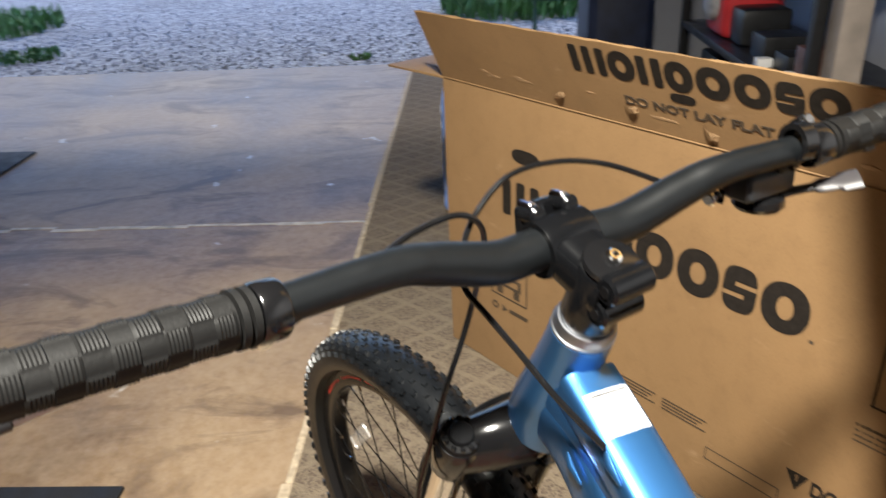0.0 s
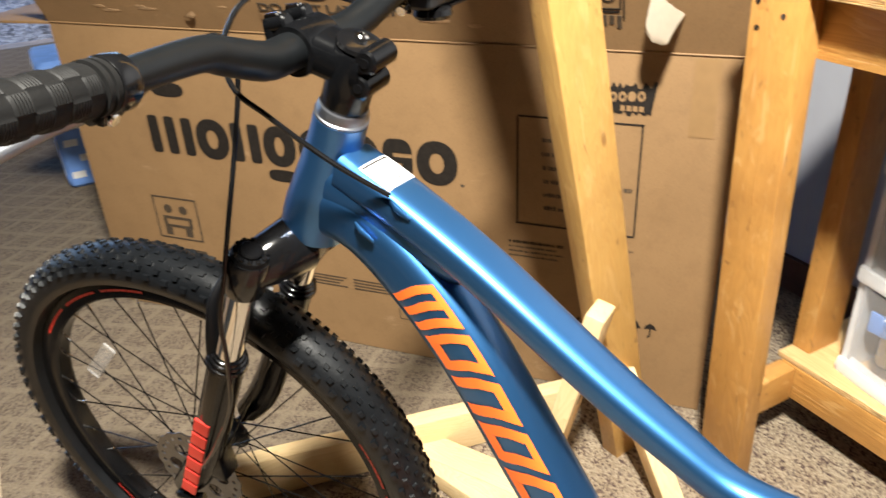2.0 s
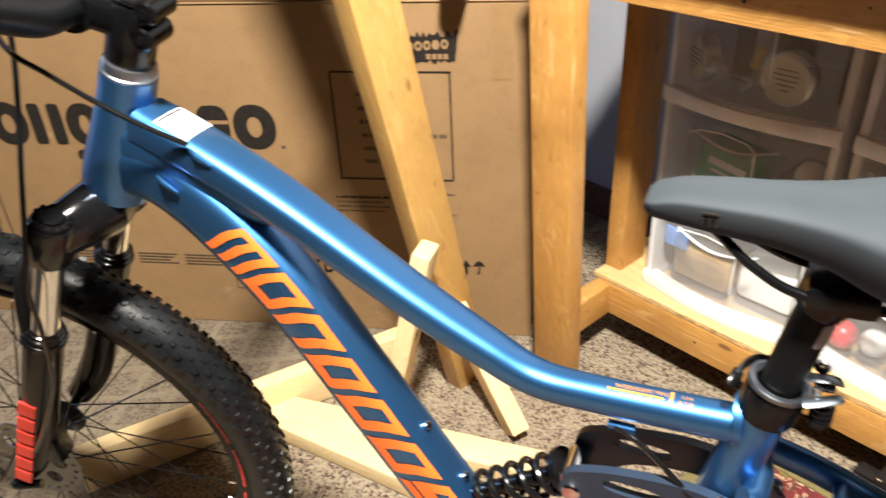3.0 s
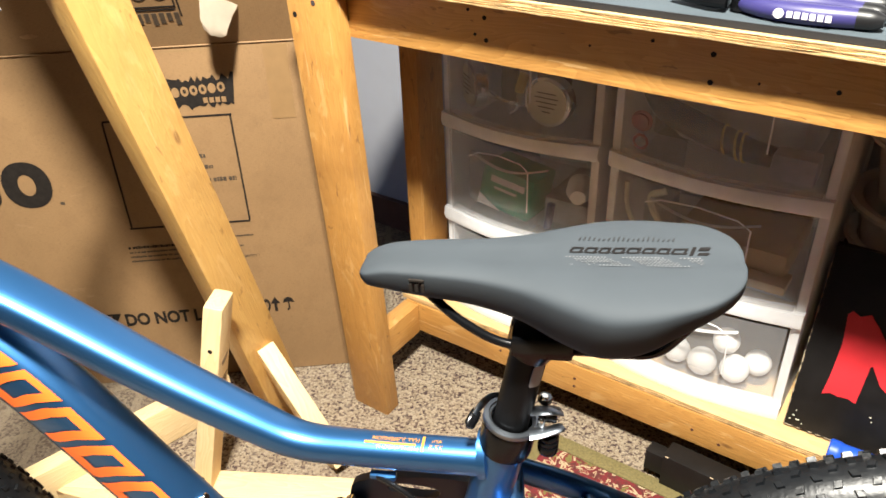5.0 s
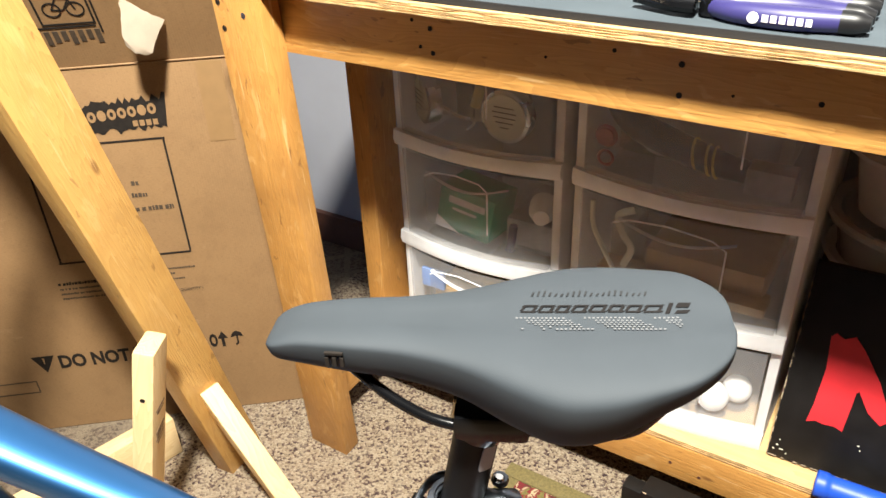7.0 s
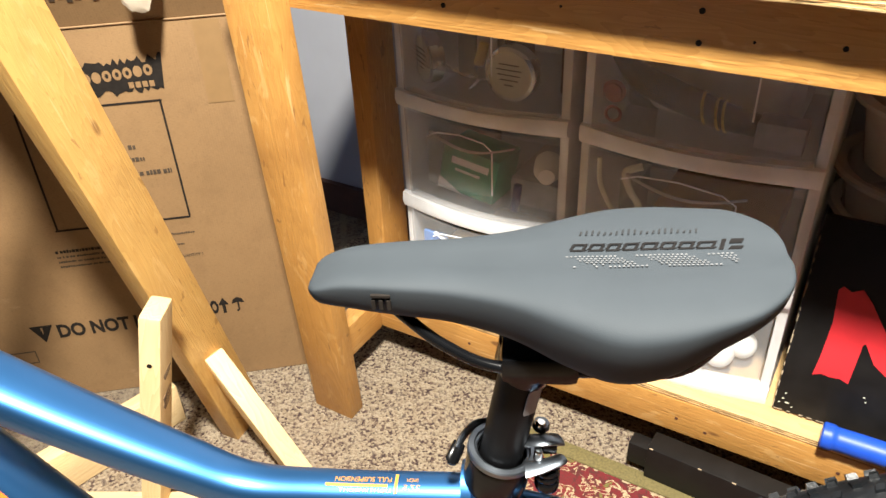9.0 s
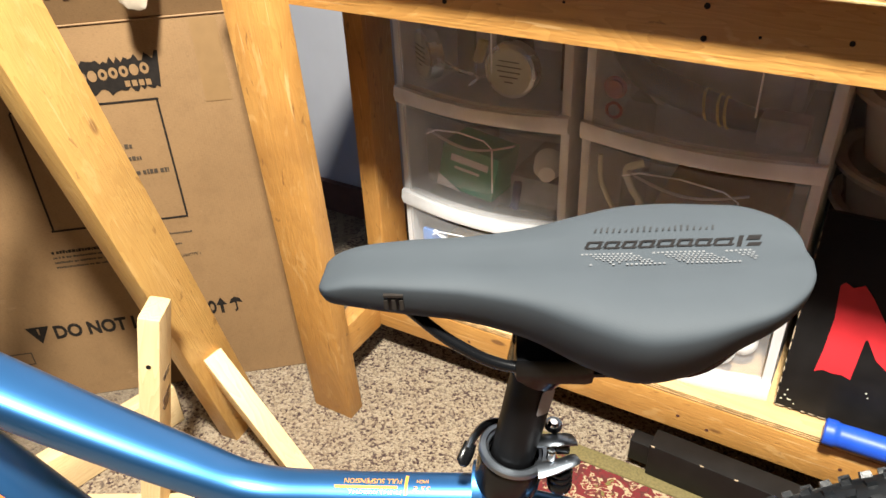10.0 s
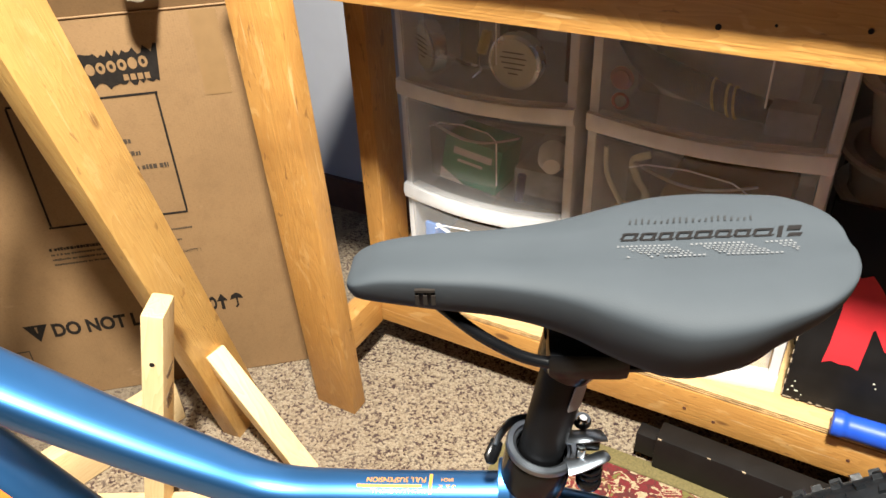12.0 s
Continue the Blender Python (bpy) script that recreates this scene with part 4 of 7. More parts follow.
goods("cord", sweep(wire, [(0.006, 0.003)] * len(wire), 8, side=(1, 0, 0)), M_LABEL, UNIT_R, "cream flat cord looped inside a drawer", "cord")
goods("packet", block(0.11, 0.30, 0.06, 0.25, D2 + 0.003, D2 + 0.06, 0.01), M_TAN, UNIT_R, "brown packet lying in a drawer", "packet")
goods("packet", block(0.04, 0.31, 0.03, 0.08, D2 + 0.003, D2 + 0.02, 0.004), M_TAN, UNIT_R, "tan strip lying in a drawer", "packet")

# ---- black case with red tape, tubs and a blue grip on the shelf ----
goods("storage_box", block(0, 0.42, 0, 0.24, 0, 0.265, 0.006), M_DARK, ROOM @ pose(0.040, 2.050, SHELF), "dark box standing at the back of the shelf", "box")
case = thing("panel", "black painted board with red tape leaning on a box", "board", ROOM @ pose(0.044, 1.914, SHELF + 0.005, -15, 0, 0.5))
part("body", block(0, 0.42, 0, 0.018, 0, 0.330, 0.002), M_BLACK_BOARD, case)
tape = [(0.044, 0.222), (0.050, 0.229), (0.062, 0.223), (0.076, 0.231), (0.092, 0.214), (0.122, 0.172), (0.150, 0.118), (0.138, 0.106), (0.118, 0.120), (0.100, 0.149), (0.097, 0.146), (0.095, 0.110), (0.093, 0.078), (0.080, 0.082), (0.066, 0.080), (0.054, 0.082), (0.042, 0.076), (0.046, 0.110), (0.049, 0.170)]
part("tape", prism(tape, 0, 0.0012, m=pose(0, -0.0004, 0, 90, 0, 0)), M_RED_TAPE, case, "torn red tape strips")
rng = random.Random(8)
for i in range(26):
    x = 0.004 + i * 0.016 + rng.uniform(-0.004, 0.004)
    part("worn_edge", block(x, x + rng.uniform(0.004, 0.013), -0.0008, 0.003, -0.0002, rng.uniform(0.0012, 0.0024)), M_SCUFF, case, "worn pale lower edge")
for i in range(16):
    z = 0.004 + i * 0.019 + rng.uniform(-0.004, 0.004)
    part("worn_edge", block(-0.0006, rng.uniform(0.0008, 0.0020), -0.0008, 0.003, z, z + rng.uniform(0.005, 0.015)), M_SCUFF, case, "worn pale side edge")
for x, z, w in ((0.006, 0.012, 0.003), (0.010, 0.020, 0.0035), (0.016, 0.014, 0.006), (0.026, 0.009, 0.002), (0.013, 0.030, 0.002), (0.118, 0.062, 0.003), (0.122, 0.055, 0.002)):
    part("chip", block(x, x + w, -0.0007, 0.001, z, z + 0.0018), M_LABEL, case, "small pale chip")
tub = thing("tub", "clear round plastic tub holding red parts", "tub", ROOM @ pose(0.165, 2.165, SHELF + 0.2655))
part("foot", lathe([(0, 0), (0.110, 0), (0.122, 0.070), (0.140, 0.078), (0.143, 0.086), (0.138, 0.090), (0.120, 0.084), (0.107, 0.004), (0, 0.004)], 40), M_TUB, tub)
part("base_rim", lathe([(0.1125, 0.004), (0.130, 0.006), (0.134, 0.012), (0.130, 0.018), (0.1145, 0.014)], 40, closed=True), M_FROST, tub, "wide frosted foot rim")
part("bowl", lathe([(0, 0.092), (0.100, 0.092), (0.118, 0.190), (0.136, 0.195), (0.138, 0.203), (0.115, 0.200), (0.096, 0.096), (0, 0.096)], 40), M_TUB, tub)
goods("red_part", lathe([(0, 0.017), (0.045, 0.017), (0.055, 0.06), (0.04, 0.085), (0, 0.088)], 24, ROOM @ pose(0.150, 2.140, SHELF + 0.346)), M_REDP, None, "red plastic part inside a clear tub", "part")
grip_roll = thing("spare_grip", "bright blue smooth rubber grip lying on the shelf", "grip", ROOM @ pose(0.121, 1.872, SHELF + 0.021, 0, 90, 1))
prof = [(0, 0), (0.018, 0), (0.0205, 0.002), (0.0208, 0.012), (0.0205, 0.017), (0.0190, 0.019), (0.0186, 0.024), (0.0190, 0.060), (0.0186, 0.100), (0.0190, 0.135), (0.017, 0.137), (0, 0.137)]
part("sleeve", lathe(prof, 24), M_BLUE_RUBBER, grip_roll)

# ---- rug and black bar on the floor before the bench ----
rug = thing("rug", "oriental rug in dark red and cream with an olive binding", "rug", ROOM @ pose(-0.374, 1.830, 0.0005))
part("field", block(0.032, 1.62, -1.25, -0.034, 0, 0.007, 0.001), M_RUG, rug)
part("binding", block(0, 1.65, -0.033, 0, 0, 0.0085, 0.003), M_RUG_EDGE, rug, "olive woven binding")
part("binding", block(0, 0.033, -1.28, -0.034, 0, 0.0085, 0.003), M_RUG_EDGE, rug, "olive woven binding")
bar = thing("black_bar", "black painted wooden bar lying on the rug", "bar", ROOM @ pose(-0.122, 1.842, 0.009, 0, 0, -2.5))
part("body", block(0, 0.75, -0.022, 0.022, 0, 0.072, 0.0025), M_BLACK_BOARD, bar)
part("tenon", block(-0.036, 0.0, -0.014, 0.016, 0.012, 0.058, 0.003), M_BLACK_BOARD, bar, "short square tenon at its end")
for i in range(16):
    part("chip", block(0.004 + i * 0.045 + 0.01 * math.sin(i * 5.1), 0.010 + i * 0.045 + 0.01 * math.sin(i * 5.1), -0.0223, -0.0205, 0.0705, 0.0724), M_SCUFF, bar) if i % 3 != 1 else None

# ---- the bicycle's carton ----
W, DEEP, H = 1.500, 0.245, 0.75
carton_box = thing("shipping_carton", "large brown corrugated bicycle carton with opened flaps", "carton", BOX)
T = 0.006


def sheet(x0, x1, y0, y1, z0, z1, wave=0.0, seed=0):
    """A wall of corrugated board, slightly bowed."""
    bm = block(x0, x1, y0, y1, z0, z1)
    bmesh.ops.subdivide_edges(bm, edges=bm.edges[:], cuts=9, use_grid_fill=True)
    for v in bm.verts:
        fx = (v.co.x - x0) / max(1e-6, x1 - x0)
        fz = (v.co.z - z0) / max(1e-6, z1 - z0)
        if wave:
            v.co.y += wave * math.sin(math.pi * fx) * math.sin(math.pi * fz) + 0.0015 * math.sin(9 * fx + seed) * math.sin(7 * fz)
    return bm


part("front", sheet(-W, 0, 0, T, 0.002, H, 0.0), M_CARD, carton_box)
part("back", sheet(-W, 0, DEEP - T, DEEP, 0.002, H, 0.004, 2), M_CARD, carton_box)
part("side", block(-W, -W + T, T, DEEP - T, 0.002, H), M_CARD, carton_box)
part("side", block(-T, 0, T, DEEP - T, 0.002, H), M_CARD, carton_box)
part("base", block(-W + T, -T, T, DEEP - T, 0.002, 0.008), M_CARD, carton_box)
LEAN = 25.0
FLAP = pose(0, 0.001, H, LEAN, 0, 0)    # local z runs up the flap, its face looks along -y


def flap_sheet(length, height, seed):
    bm = bmesh.new()
    rng = random.Random(seed)
    n, k = 60, 6
    grid = {}
    for side in (0, 1):
        for i in range(n + 1):
            for j in range(k + 1):
                x = -length + length * i / n
                z = height * j / k
                y = (T - 0.001) * side
                if j == k:
                    z += rng.uniform(-0.0015, 0.0015)
                grid[side, i, j] = bm.verts.new((x, y, z))
    for i in range(n):
        for j in range(k):
            for side in (0, 1):
                bm.faces.new([grid[side, i + p, j + q] for p, q in ((0, 0), (1, 0), (1, 1), (0, 1))])
    for i in range(n):
        for j in (0, k):
            bm.faces.new([grid[0, i, j], grid[0, i + 1, j], grid[1, i + 1, j], grid[1, i, j]])
    for j in range(k):
        for i in (0, n):
            bm.faces.new([grid[0, i, j], grid[0, i, j + 1], grid[1, i, j + 1], grid[1, i, j]])
    return bm


front_flap = part("front_flap", flap_sheet(W, 0.182, 3), M_CARD, carton_box, "raised front flap with torn printing", FLAP)
part("back_flap", flap_sheet(W, 0.15, 6), M_CARD, carton_box, m=pose(0, DEEP + 0.007, H, -172, 0, 0))
part("side_flap", block(-0.245, 0, 0.004, DEEP - 0.004, -0.006, 0, 0.001), M_CARD, carton_box, "folded-out end flap", pose(-W, 0, H, 0, -1.5, 0))
part("side_flap", block(0, 0.10, 0.004, DEEP - 0.004, -0.006, 0, 0.001), M_CARD, carton_box, "folded-down end flap", pose(0.001, 0, H, 0, 84, 0))
part("crease", sweep([(-W + 0.002, -0.0015, H + 0.001), (-0.75, -0.002, H), (-0.002, -0.0015, H + 0.001)], 0.0016, 8), M_CARD, carton_box, "worn fold line")

FACE_BOX = pose(0, -0.0002, 0, 90, 0, 0)      # prism x, y become the face's x and height; it stands proud to -y


def stamp(outline, holes=(), parent=None, material=None, m=None, name="print"):
    return part(name, prism(outline, 0.0, 0.0008, holes, m=m or FACE_BOX), material or M_PRINT, parent or carton_box)


def mark_row(x0, z0, widths, height, stroke, m=None, parent=None, slant=0.0):
    """A word mark as plain shapes: bars and rings."""
    x = x0
    for kind, w in widths:
        if kind == "bars3" or kind == "bars2":
            n = 3 if kind == "bars3" else 2
            gap = (w - n * stroke) / (n - 1)
            for i in range(n):
                xa = x + i * (stroke + gap)
                stamp(oval(xa + stroke / 2, z0 + height / 2, stroke / 2, height / 2, 16, 7.0), parent=parent, m=m)
        elif kind == "ring":
            stamp(oval(x + w / 2, z0 + height / 2, w / 2, height / 2 * 1.06, 26, 2.2), [oval(x + w / 2, z0 + height / 2, w / 2 - stroke, height / 2 - stroke * 0.8, 18)], parent, m=m)
        elif kind == "ringtail":
            stamp(oval(x + w / 2, z0 + height / 2, w / 2, height / 2 * 1.04, 26, 2.2), [oval(x + w / 2, z0 + height / 2, w / 2 - stroke, height / 2 - stroke * 0.8, 18)], parent, m=m)
            stamp(oval(x + w / 2, z0 - height * 0.26, w / 2 * 0.92, stroke * 0.5, 16, 3.0), parent=parent, m=m)
        elif kind == "blob":
            stamp(oval(x + w / 2, z0 + height / 2, w / 2, height / 2, 20, 3.2), [rect(x + w * 0.36, x + w * 1.0 - 0.001, z0 + height * 0.56, z0 + height * 0.66), rect(x + 0.001, x + w * 0.64, z0 + height * 0.32, z0 + height * 0.42)], parent, m=m)
        x += w + stroke * 0.28


ROW = [("bars3", 0.122), ("ring", 0.088), ("bars2", 0.074), ("ringtail", 0.082), ("ring", 0.092), ("ring", 0.092), ("blob", 0.068), ("ring", 0.090)]
XB = -0.496                                    # world x of the carton's corner, so that world x can be used below
mark_row(-0.788 + XB, 0.456, ROW, 0.092, 0.029)
stamp(rect(-0.018 + XB, -0.010 + XB, 0.456, 0.462), material=M_PRINT_THIN)
stamp(oval(-0.712 + XB, 0.612, 0.044, 0.017, 22, 2.6), name="hand_hole")

# framed label with print lines
for r in (rect(0.102, 0.337, 0.617, 0.6205), rect(0.098, 0.335, 0.390, 0.3935)):
    stamp([(x + XB, z) for x, z in r])
for r in (rect(0.100, 0.1035, 0.394, 0.617), rect(0.3325, 0.336, 0.394, 0.617)):
    stamp([(x + XB, z) for x, z in r])


def text_bars(x0, x1, z, tall, letter=0.0052, seed=1, material=None):
    """Writing too small to read: a broken row of letter-sized bars."""
    rng2 = random.Random(seed)
    x = x0
    while x < x1:
        w = letter * rng2.uniform(0.55, 1.25)
        stamp([(p + XB, q) for p, q in rect(x, min(x + w, x1), z, z + tall * rng2.uniform(0.72, 1.0))], material=material or M_PRINT_THIN)
        x += w + letter * (0.28 if rng2.random() > 0.15 else 0.9)


for i, (x0, w) in enumerate(((0.150, 0.055), (0.150, 0.036), (0.152, 0.050), (0.154, 0.030), (0.154, 0.046), (0.156, 0.040))):
    text_bars(x0, x0 + w, 0.570 - i * 0.0285, 0.0085, seed=i)
for i, (x0, w, z) in enumerate(((0.262, 0.012, 0.535), (0.258, 0.026, 0.512), (0.258, 0.066, 0.484))):
    text_bars(x0, x0 + w, z, 0.0090, seed=20 + i)
for i in range(4):
    text_bars(0.084, 0.198 - 0.012 * (i % 2), 0.345 - i * 0.0105, 0.0062 if i == 0 else 0.0042, 0.0046 if i == 0 else 0.0036, 30 + i, M_PRINT if i == 0 else None)
for i, (x0, x1, z) in enumerate(((0.275, 0.338, 0.357), (0.275, 0.296, 0.346), (0.278, 0.312, 0.334))):
    text_bars(x0, x1, z, 0.0036, 0.0034, 40 + i)


def lettering(body, x, z, size, material=None, name="lettering", width=None, parent=None, m=None, bold=0.0):
    bm = words(body, size, 0.0004, width=width, bold=bold)
    bm.transform((m or pose(0, -0.0006, 0, 90, 0, 0)) @ Matrix.Translation((x, z, 0)) if m is None else m @ Matrix.Translation((x, z, 0)))
    return part(name, bm, material or M_PRINT, parent or carton_box, angle=20)


lettering("QUANTITY 1", 0.298 + XB, 0.306, 0.0085, M_PRINT_THIN, width=0.042)
lettering("DO NOT LAY", 0.034 + XB, 0.156, 0.042, width=0.205, bold=0.0014)
stamp([(x + XB, z + 0.006) for x, z in ((-0.014, 0.182), (0.029, 0.182), (0.0075, 0.142))], [[(x + XB, z + 0.006) for x, z in ((0.005, 0.178), (0.010, 0.178), (0.0085, 0.163), (0.0065, 0.163))]], name="warning_triangle")
# small handling signs: goblet, arrow, umbrella
stamp([(x + XB, z + 0.012) for x, z in ((0.298, 0.182), (0.318, 0.182), (0.308, 0.150))])
stamp([(x + XB, z + 0.012) for x, z in oval(0.336, 0.169, 0.008, 0.016, 14)], [[(x + XB, z + 0.012) for x, z in oval(0.336, 0.169, 0.004, 0.009, 10)]])
stamp([(x + XB, z + 0.012) for x, z in ((0.3515, 0.152), (0.3575, 0.152), (0.3575, 0.172), (0.3645, 0.172), (0.3545, 0.189), (0.3445, 0.172), (0.3515, 0.172))])
stamp([(x + XB, z + 0.012) for x, z in ((0.370, 0.172), (0.374, 0.182), (0.3825, 0.187), (0.391, 0.182), (0.395, 0.172), (0.3845, 0.175), (0.3845, 0.156), (0.379, 0.151), (0.3775, 0.155), (0.3812, 0.158), (0.3812, 0.175))])
# splashed emblem: ragged dark band with pale plain shapes
rng = random.Random(12)
ragged = []
for i in range(30):
    f = i / 29
    ragged.append((0.196 + 0.158 * f, 0.684 + 0.006 * f + rng.uniform(-0.004, 0.010)))
for i in range(30):
    f = 1 - i / 29
    ragged.append((0.196 + 0.150 * f, 0.634 + 0.010 * f + rng.uniform(-0.008, 0.005)))
stamp([(x + XB, z) for x, z in ragged], name="emblem_splash")
EMB = pose(0, -0.0012, 0, 90, 0, 0)
for i in range(8):
    x = 0.212 + i * 0.0165
    z = 0.664 + 0.0012 * i
    out, hole = oval(x, z, 0.0072, 0.0095, 14), [oval(x, z, 0.003, 0.0045, 8)] if i not in (0, 2, 6) else ()
    part("emblem_shape", prism([(p + XB, q) for p, q in out], 0, 0.0005, [[(p + XB, q) for p, q in h] for h in hole], m=EMB), M_CARD, carton_box)
for i in range(4):
    x = 0.292 + i * 0.011
    part("emblem_shape", prism([(p + XB, q) for p, q in rect(x, x + 0.008, 0.644, 0.654)], 0, 0.0005, m=EMB), M_CARD, carton_box)
# lifting picture, recycling row and small bars at the left
ic = [(-0.832, -0.828, 0.222, 0.338), (-0.706, -0.702, 0.222, 0.338), (-0.827, -0.707, 0.334, 0.338), (-0.827, -0.707, 0.222, 0.226)]
for x0, x1, z0, z1 in ic:
    stamp([(x + XB, z) for x, z in rect(x0, x1, z0, z1)], material=M_PRINT_THIN)
stamp([(x + XB, z) for x, z in oval(-0.79, 0.305, 0.012, 0.012, 12)], material=M_PRINT_THIN)
stamp([(x + XB, z) for x, z in oval(-0.745, 0.305, 0.012, 0.012, 12)], material=M_PRINT_THIN)
stamp([(x + XB, z) for x, z in rect(-0.81, -0.725, 0.255, 0.285)], [[(x + XB, z) for x, z in rect(-0.80, -0.735, 0.262, 0.278)]], material=M_PRINT_THIN)
stamp([(x + XB, z) for x, z in rect(-0.81, -0.79, 0.232, 0.254)], material=M_PRINT_THIN)
stamp([(x + XB, z) for x, z in rect(-0.75, -0.73, 0.232, 0.254)], material=M_PRINT_THIN)
stamp([(x + XB, z) for x, z in oval(-0.818, 0.19, 0.012, 0.011, 14)], [[(x + XB, z) for x, z in oval(-0.818, 0.19, 0.007, 0.006, 10)]], material=M_PRINT_THIN)
stamp([(x + XB, z) for x, z in oval(-0.785, 0.19, 0.012, 0.011, 3)], material=M_PRINT_THIN)
stamp([(x + XB, z) for x, z in rect(-0.765, -0.70, 0.185, 0.196)], material=M_PRINT_THIN)
for x0, x1 in ((-0.405, -0.31), (-0.292, -0.185), (-0.62, -0.43)):
    for i in range(4):
        stamp([(x + XB, z) for x, z in rect(x0, x1 - 0.01 * (i % 3), 0.185 - i * 0.008, 0.1882 - i * 0.008)], material=M_PRINT_THIN)
stamp([(x + XB, z) for x, z in rect(-0.18, -0.02, 0.10, 0.13)], [[(x + XB, z) for x, z in rect(-0.178, -0.022, 0.102, 0.128)]], material=M_PRINT_THIN)
# clear parcel tape
part("parcel_tape", block(0.412 + XB, 0.455 + XB, -0.0010, -0.0004, 0.605, 0.745), simple("parcel_tape", (0.232, 0.140, 0.063), 0.40, vary=0.08, scale=30), carton_box, "strip of clear parcel tape")

# printing and tears on the raised flap (local x as on the carton, height up the flap)
FL = pose(0, -0.0002, 0, 90, 0, 0)
mark_row(-0.530 + XB, 0.108, [(k, w * 0.70) for k, w in ROW], 0.060, 0.020, FL, front_flap)
bm = words("DO NOT LAY FLAT", 0.026, 0.0004, width=0.30, bold=0.0009)
bm.transform(pose(0, -0.0008, 0, 90, 0, 0) @ Matrix.Translation((-0.42 + XB, 0.055, 0)))
part("lettering", bm, M_PRINT_THIN, front_flap, angle=20)
for x0, x1, z0, z1 in ((0.208, 0.211, 0.085, 0.178), (0.284, 0.287, 0.085, 0.178), (0.211, 0.284, 0.085, 0.088), (0.20, 0.285, 0.079, 0.082), (0.29, 0.293, 0.066, 0.178), (0.335, 0.338, 0.08, 0.178)):
    stamp([(x + XB, z) for x, z in rect(x0, x1, z0, z1)], parent=front_flap, m=FL)
for cx in (0.232, 0.266):
    stamp([(x + XB, z) for x, z in oval(cx, 0.113, 0.0135, 0.0135, 18)], [[(x + XB, z) for x, z in oval(cx, 0.113, 0.0112, 0.0112, 16)]], parent=front_flap, m=FL)
for a, b2 in (((0.232, 0.113), (0.244, 0.134)), ((0.244, 0.134), (0.262, 0.132)), ((0.266, 0.113), (0.258, 0.140)), ((0.232, 0.113), (0.249, 0.112)), ((0.249, 0.112), (0.262, 0.132))):
    d = Vector((b2[0] - a[0], b2[1] - a[1]))
    nrm = Vector((-d.y, d.x)).normalized() * 0.0012
    stamp([(a[0] + nrm.x + XB, a[1] + nrm.y), (a[0] - nrm.x + XB, a[1] - nrm.y), (b2[0] - nrm.x + XB, b2[1] - nrm.y), (b2[0] + nrm.x + XB, b2[1] + nrm.y)], parent=front_flap, m=FL)
for i in range(7):
    x = 0.205 + i * 0.0125
    stamp([(p + XB, q) for p, q in rect(x, x + 0.008, 0.048 + 0.004 * (i % 3), 0.074)], parent=front_flap, material=M_PRINT_THIN, m=FL)
rng = random.Random(21)
for i in range(9):
    x = -W + 0.1 + rng.uniform(0, 1.25)
    z = rng.uniform(0.022, 0.06)
    w, hgt = rng.uniform(0.02, 0.08), rng.uniform(0.002, 0.006)
    out = [(x + w * 0.5 * math.cos(t) * rng.uniform(0.6, 1), z + hgt * math.sin(t) * rng.uniform(0.5, 1)) for t in [k * 0.524 for k in range(12)]]
    part("torn_patch", prism(out, 0, 0.0006, m=FL), M_CARD_TORN, front_flap, "torn paper surface")


def scrap(m, parent, w, h, seed, material, label, curl=0.02):
    rng = random.Random(seed)
    bm = bmesh.new()
    n, k = 8, 8
    vs = {}
    for i in range(n + 1):
        for j in range(k + 1):
            fx, fz = i / n, j / k
            x = (fx - 0.5) * w * (0.55 + 0.45 * (1 - fz)) + rng.uniform(-0.0015, 0.0015)
            z = -fz * h * (1 - 0.25 * abs(fx - 0.4)) + rng.uniform(-0.0015, 0.0015)
            vs[i, j] = bm.verts.new((x + 0.012 * fz, -curl * math.sin(fz * 1.6) - 0.006 * math.sin(3 * fx), z))
    for i in range(n):
        for j in range(k):
            bm.faces.new((vs[i, j], vs[i + 1, j], vs[i + 1, j + 1], vs[i, j + 1]))
    bmesh.ops.solidify(bm, geom=bm.faces[:], thickness=0.0008)
    return part("paper_scrap", bm, material, parent, label, m)


scrap(pose(0.362 + XB, -0.002, 0.108, 0, 42, 0), front_flap, 0.070, 0.036, 2, M_PAPER, "torn white paper flap hanging down", 0.055)
for i, (x, z, w) in enumerate(((-0.60, 0.040, 0.045), (-0.41, 0.052, 0.040), (-0.24, 0.040, 0.045))):
    scrap(pose(x + XB, -0.001, z, 0, 30 * (i % 3 - 1), 0), front_flap, w * 0.8, 0.012, 30 + i, M_CARD_TORN, "curled scrap of torn cardboard", 0.003)

# ---- wooden stand ----
stand = thing("wooden_stand", "home-made stand of stained and raw two-by-fours", "stand")
D = Vector((-0.12, -0.22, 1.0))
wide = Vector((0.545, 0.839, 0))
nar = Vector((-0.839, 0.545, 0))
foot = Vector((0.361, 1.711, 0.0)) + wide * 0.0445 + nar * 0.019
board("post", foot, foot + D * 1.5, 0.089, 0.038, wide, M_POST, stand, "amber-stained leaning post")
up_wide = Vector((0.17, 0.98, 0)).normalized()
UP0, UP1 = Vector((0.2260, 1.524, 0.0)) + up_wide * 0.030, Vector((0.3270, 1.534, 0.438)) + up_wide * 0.030
board("upright", UP0, UP1, 0.060, 0.033, up_wide, M_PINE, stand, "short raw upright with a bolt hole", 0.006)
up_dir = (UP1 - UP0).normalized()
up_out = up_dir.cross(up_wide).normalized()
up_out = up_out if up_out.x > 0 else -up_out
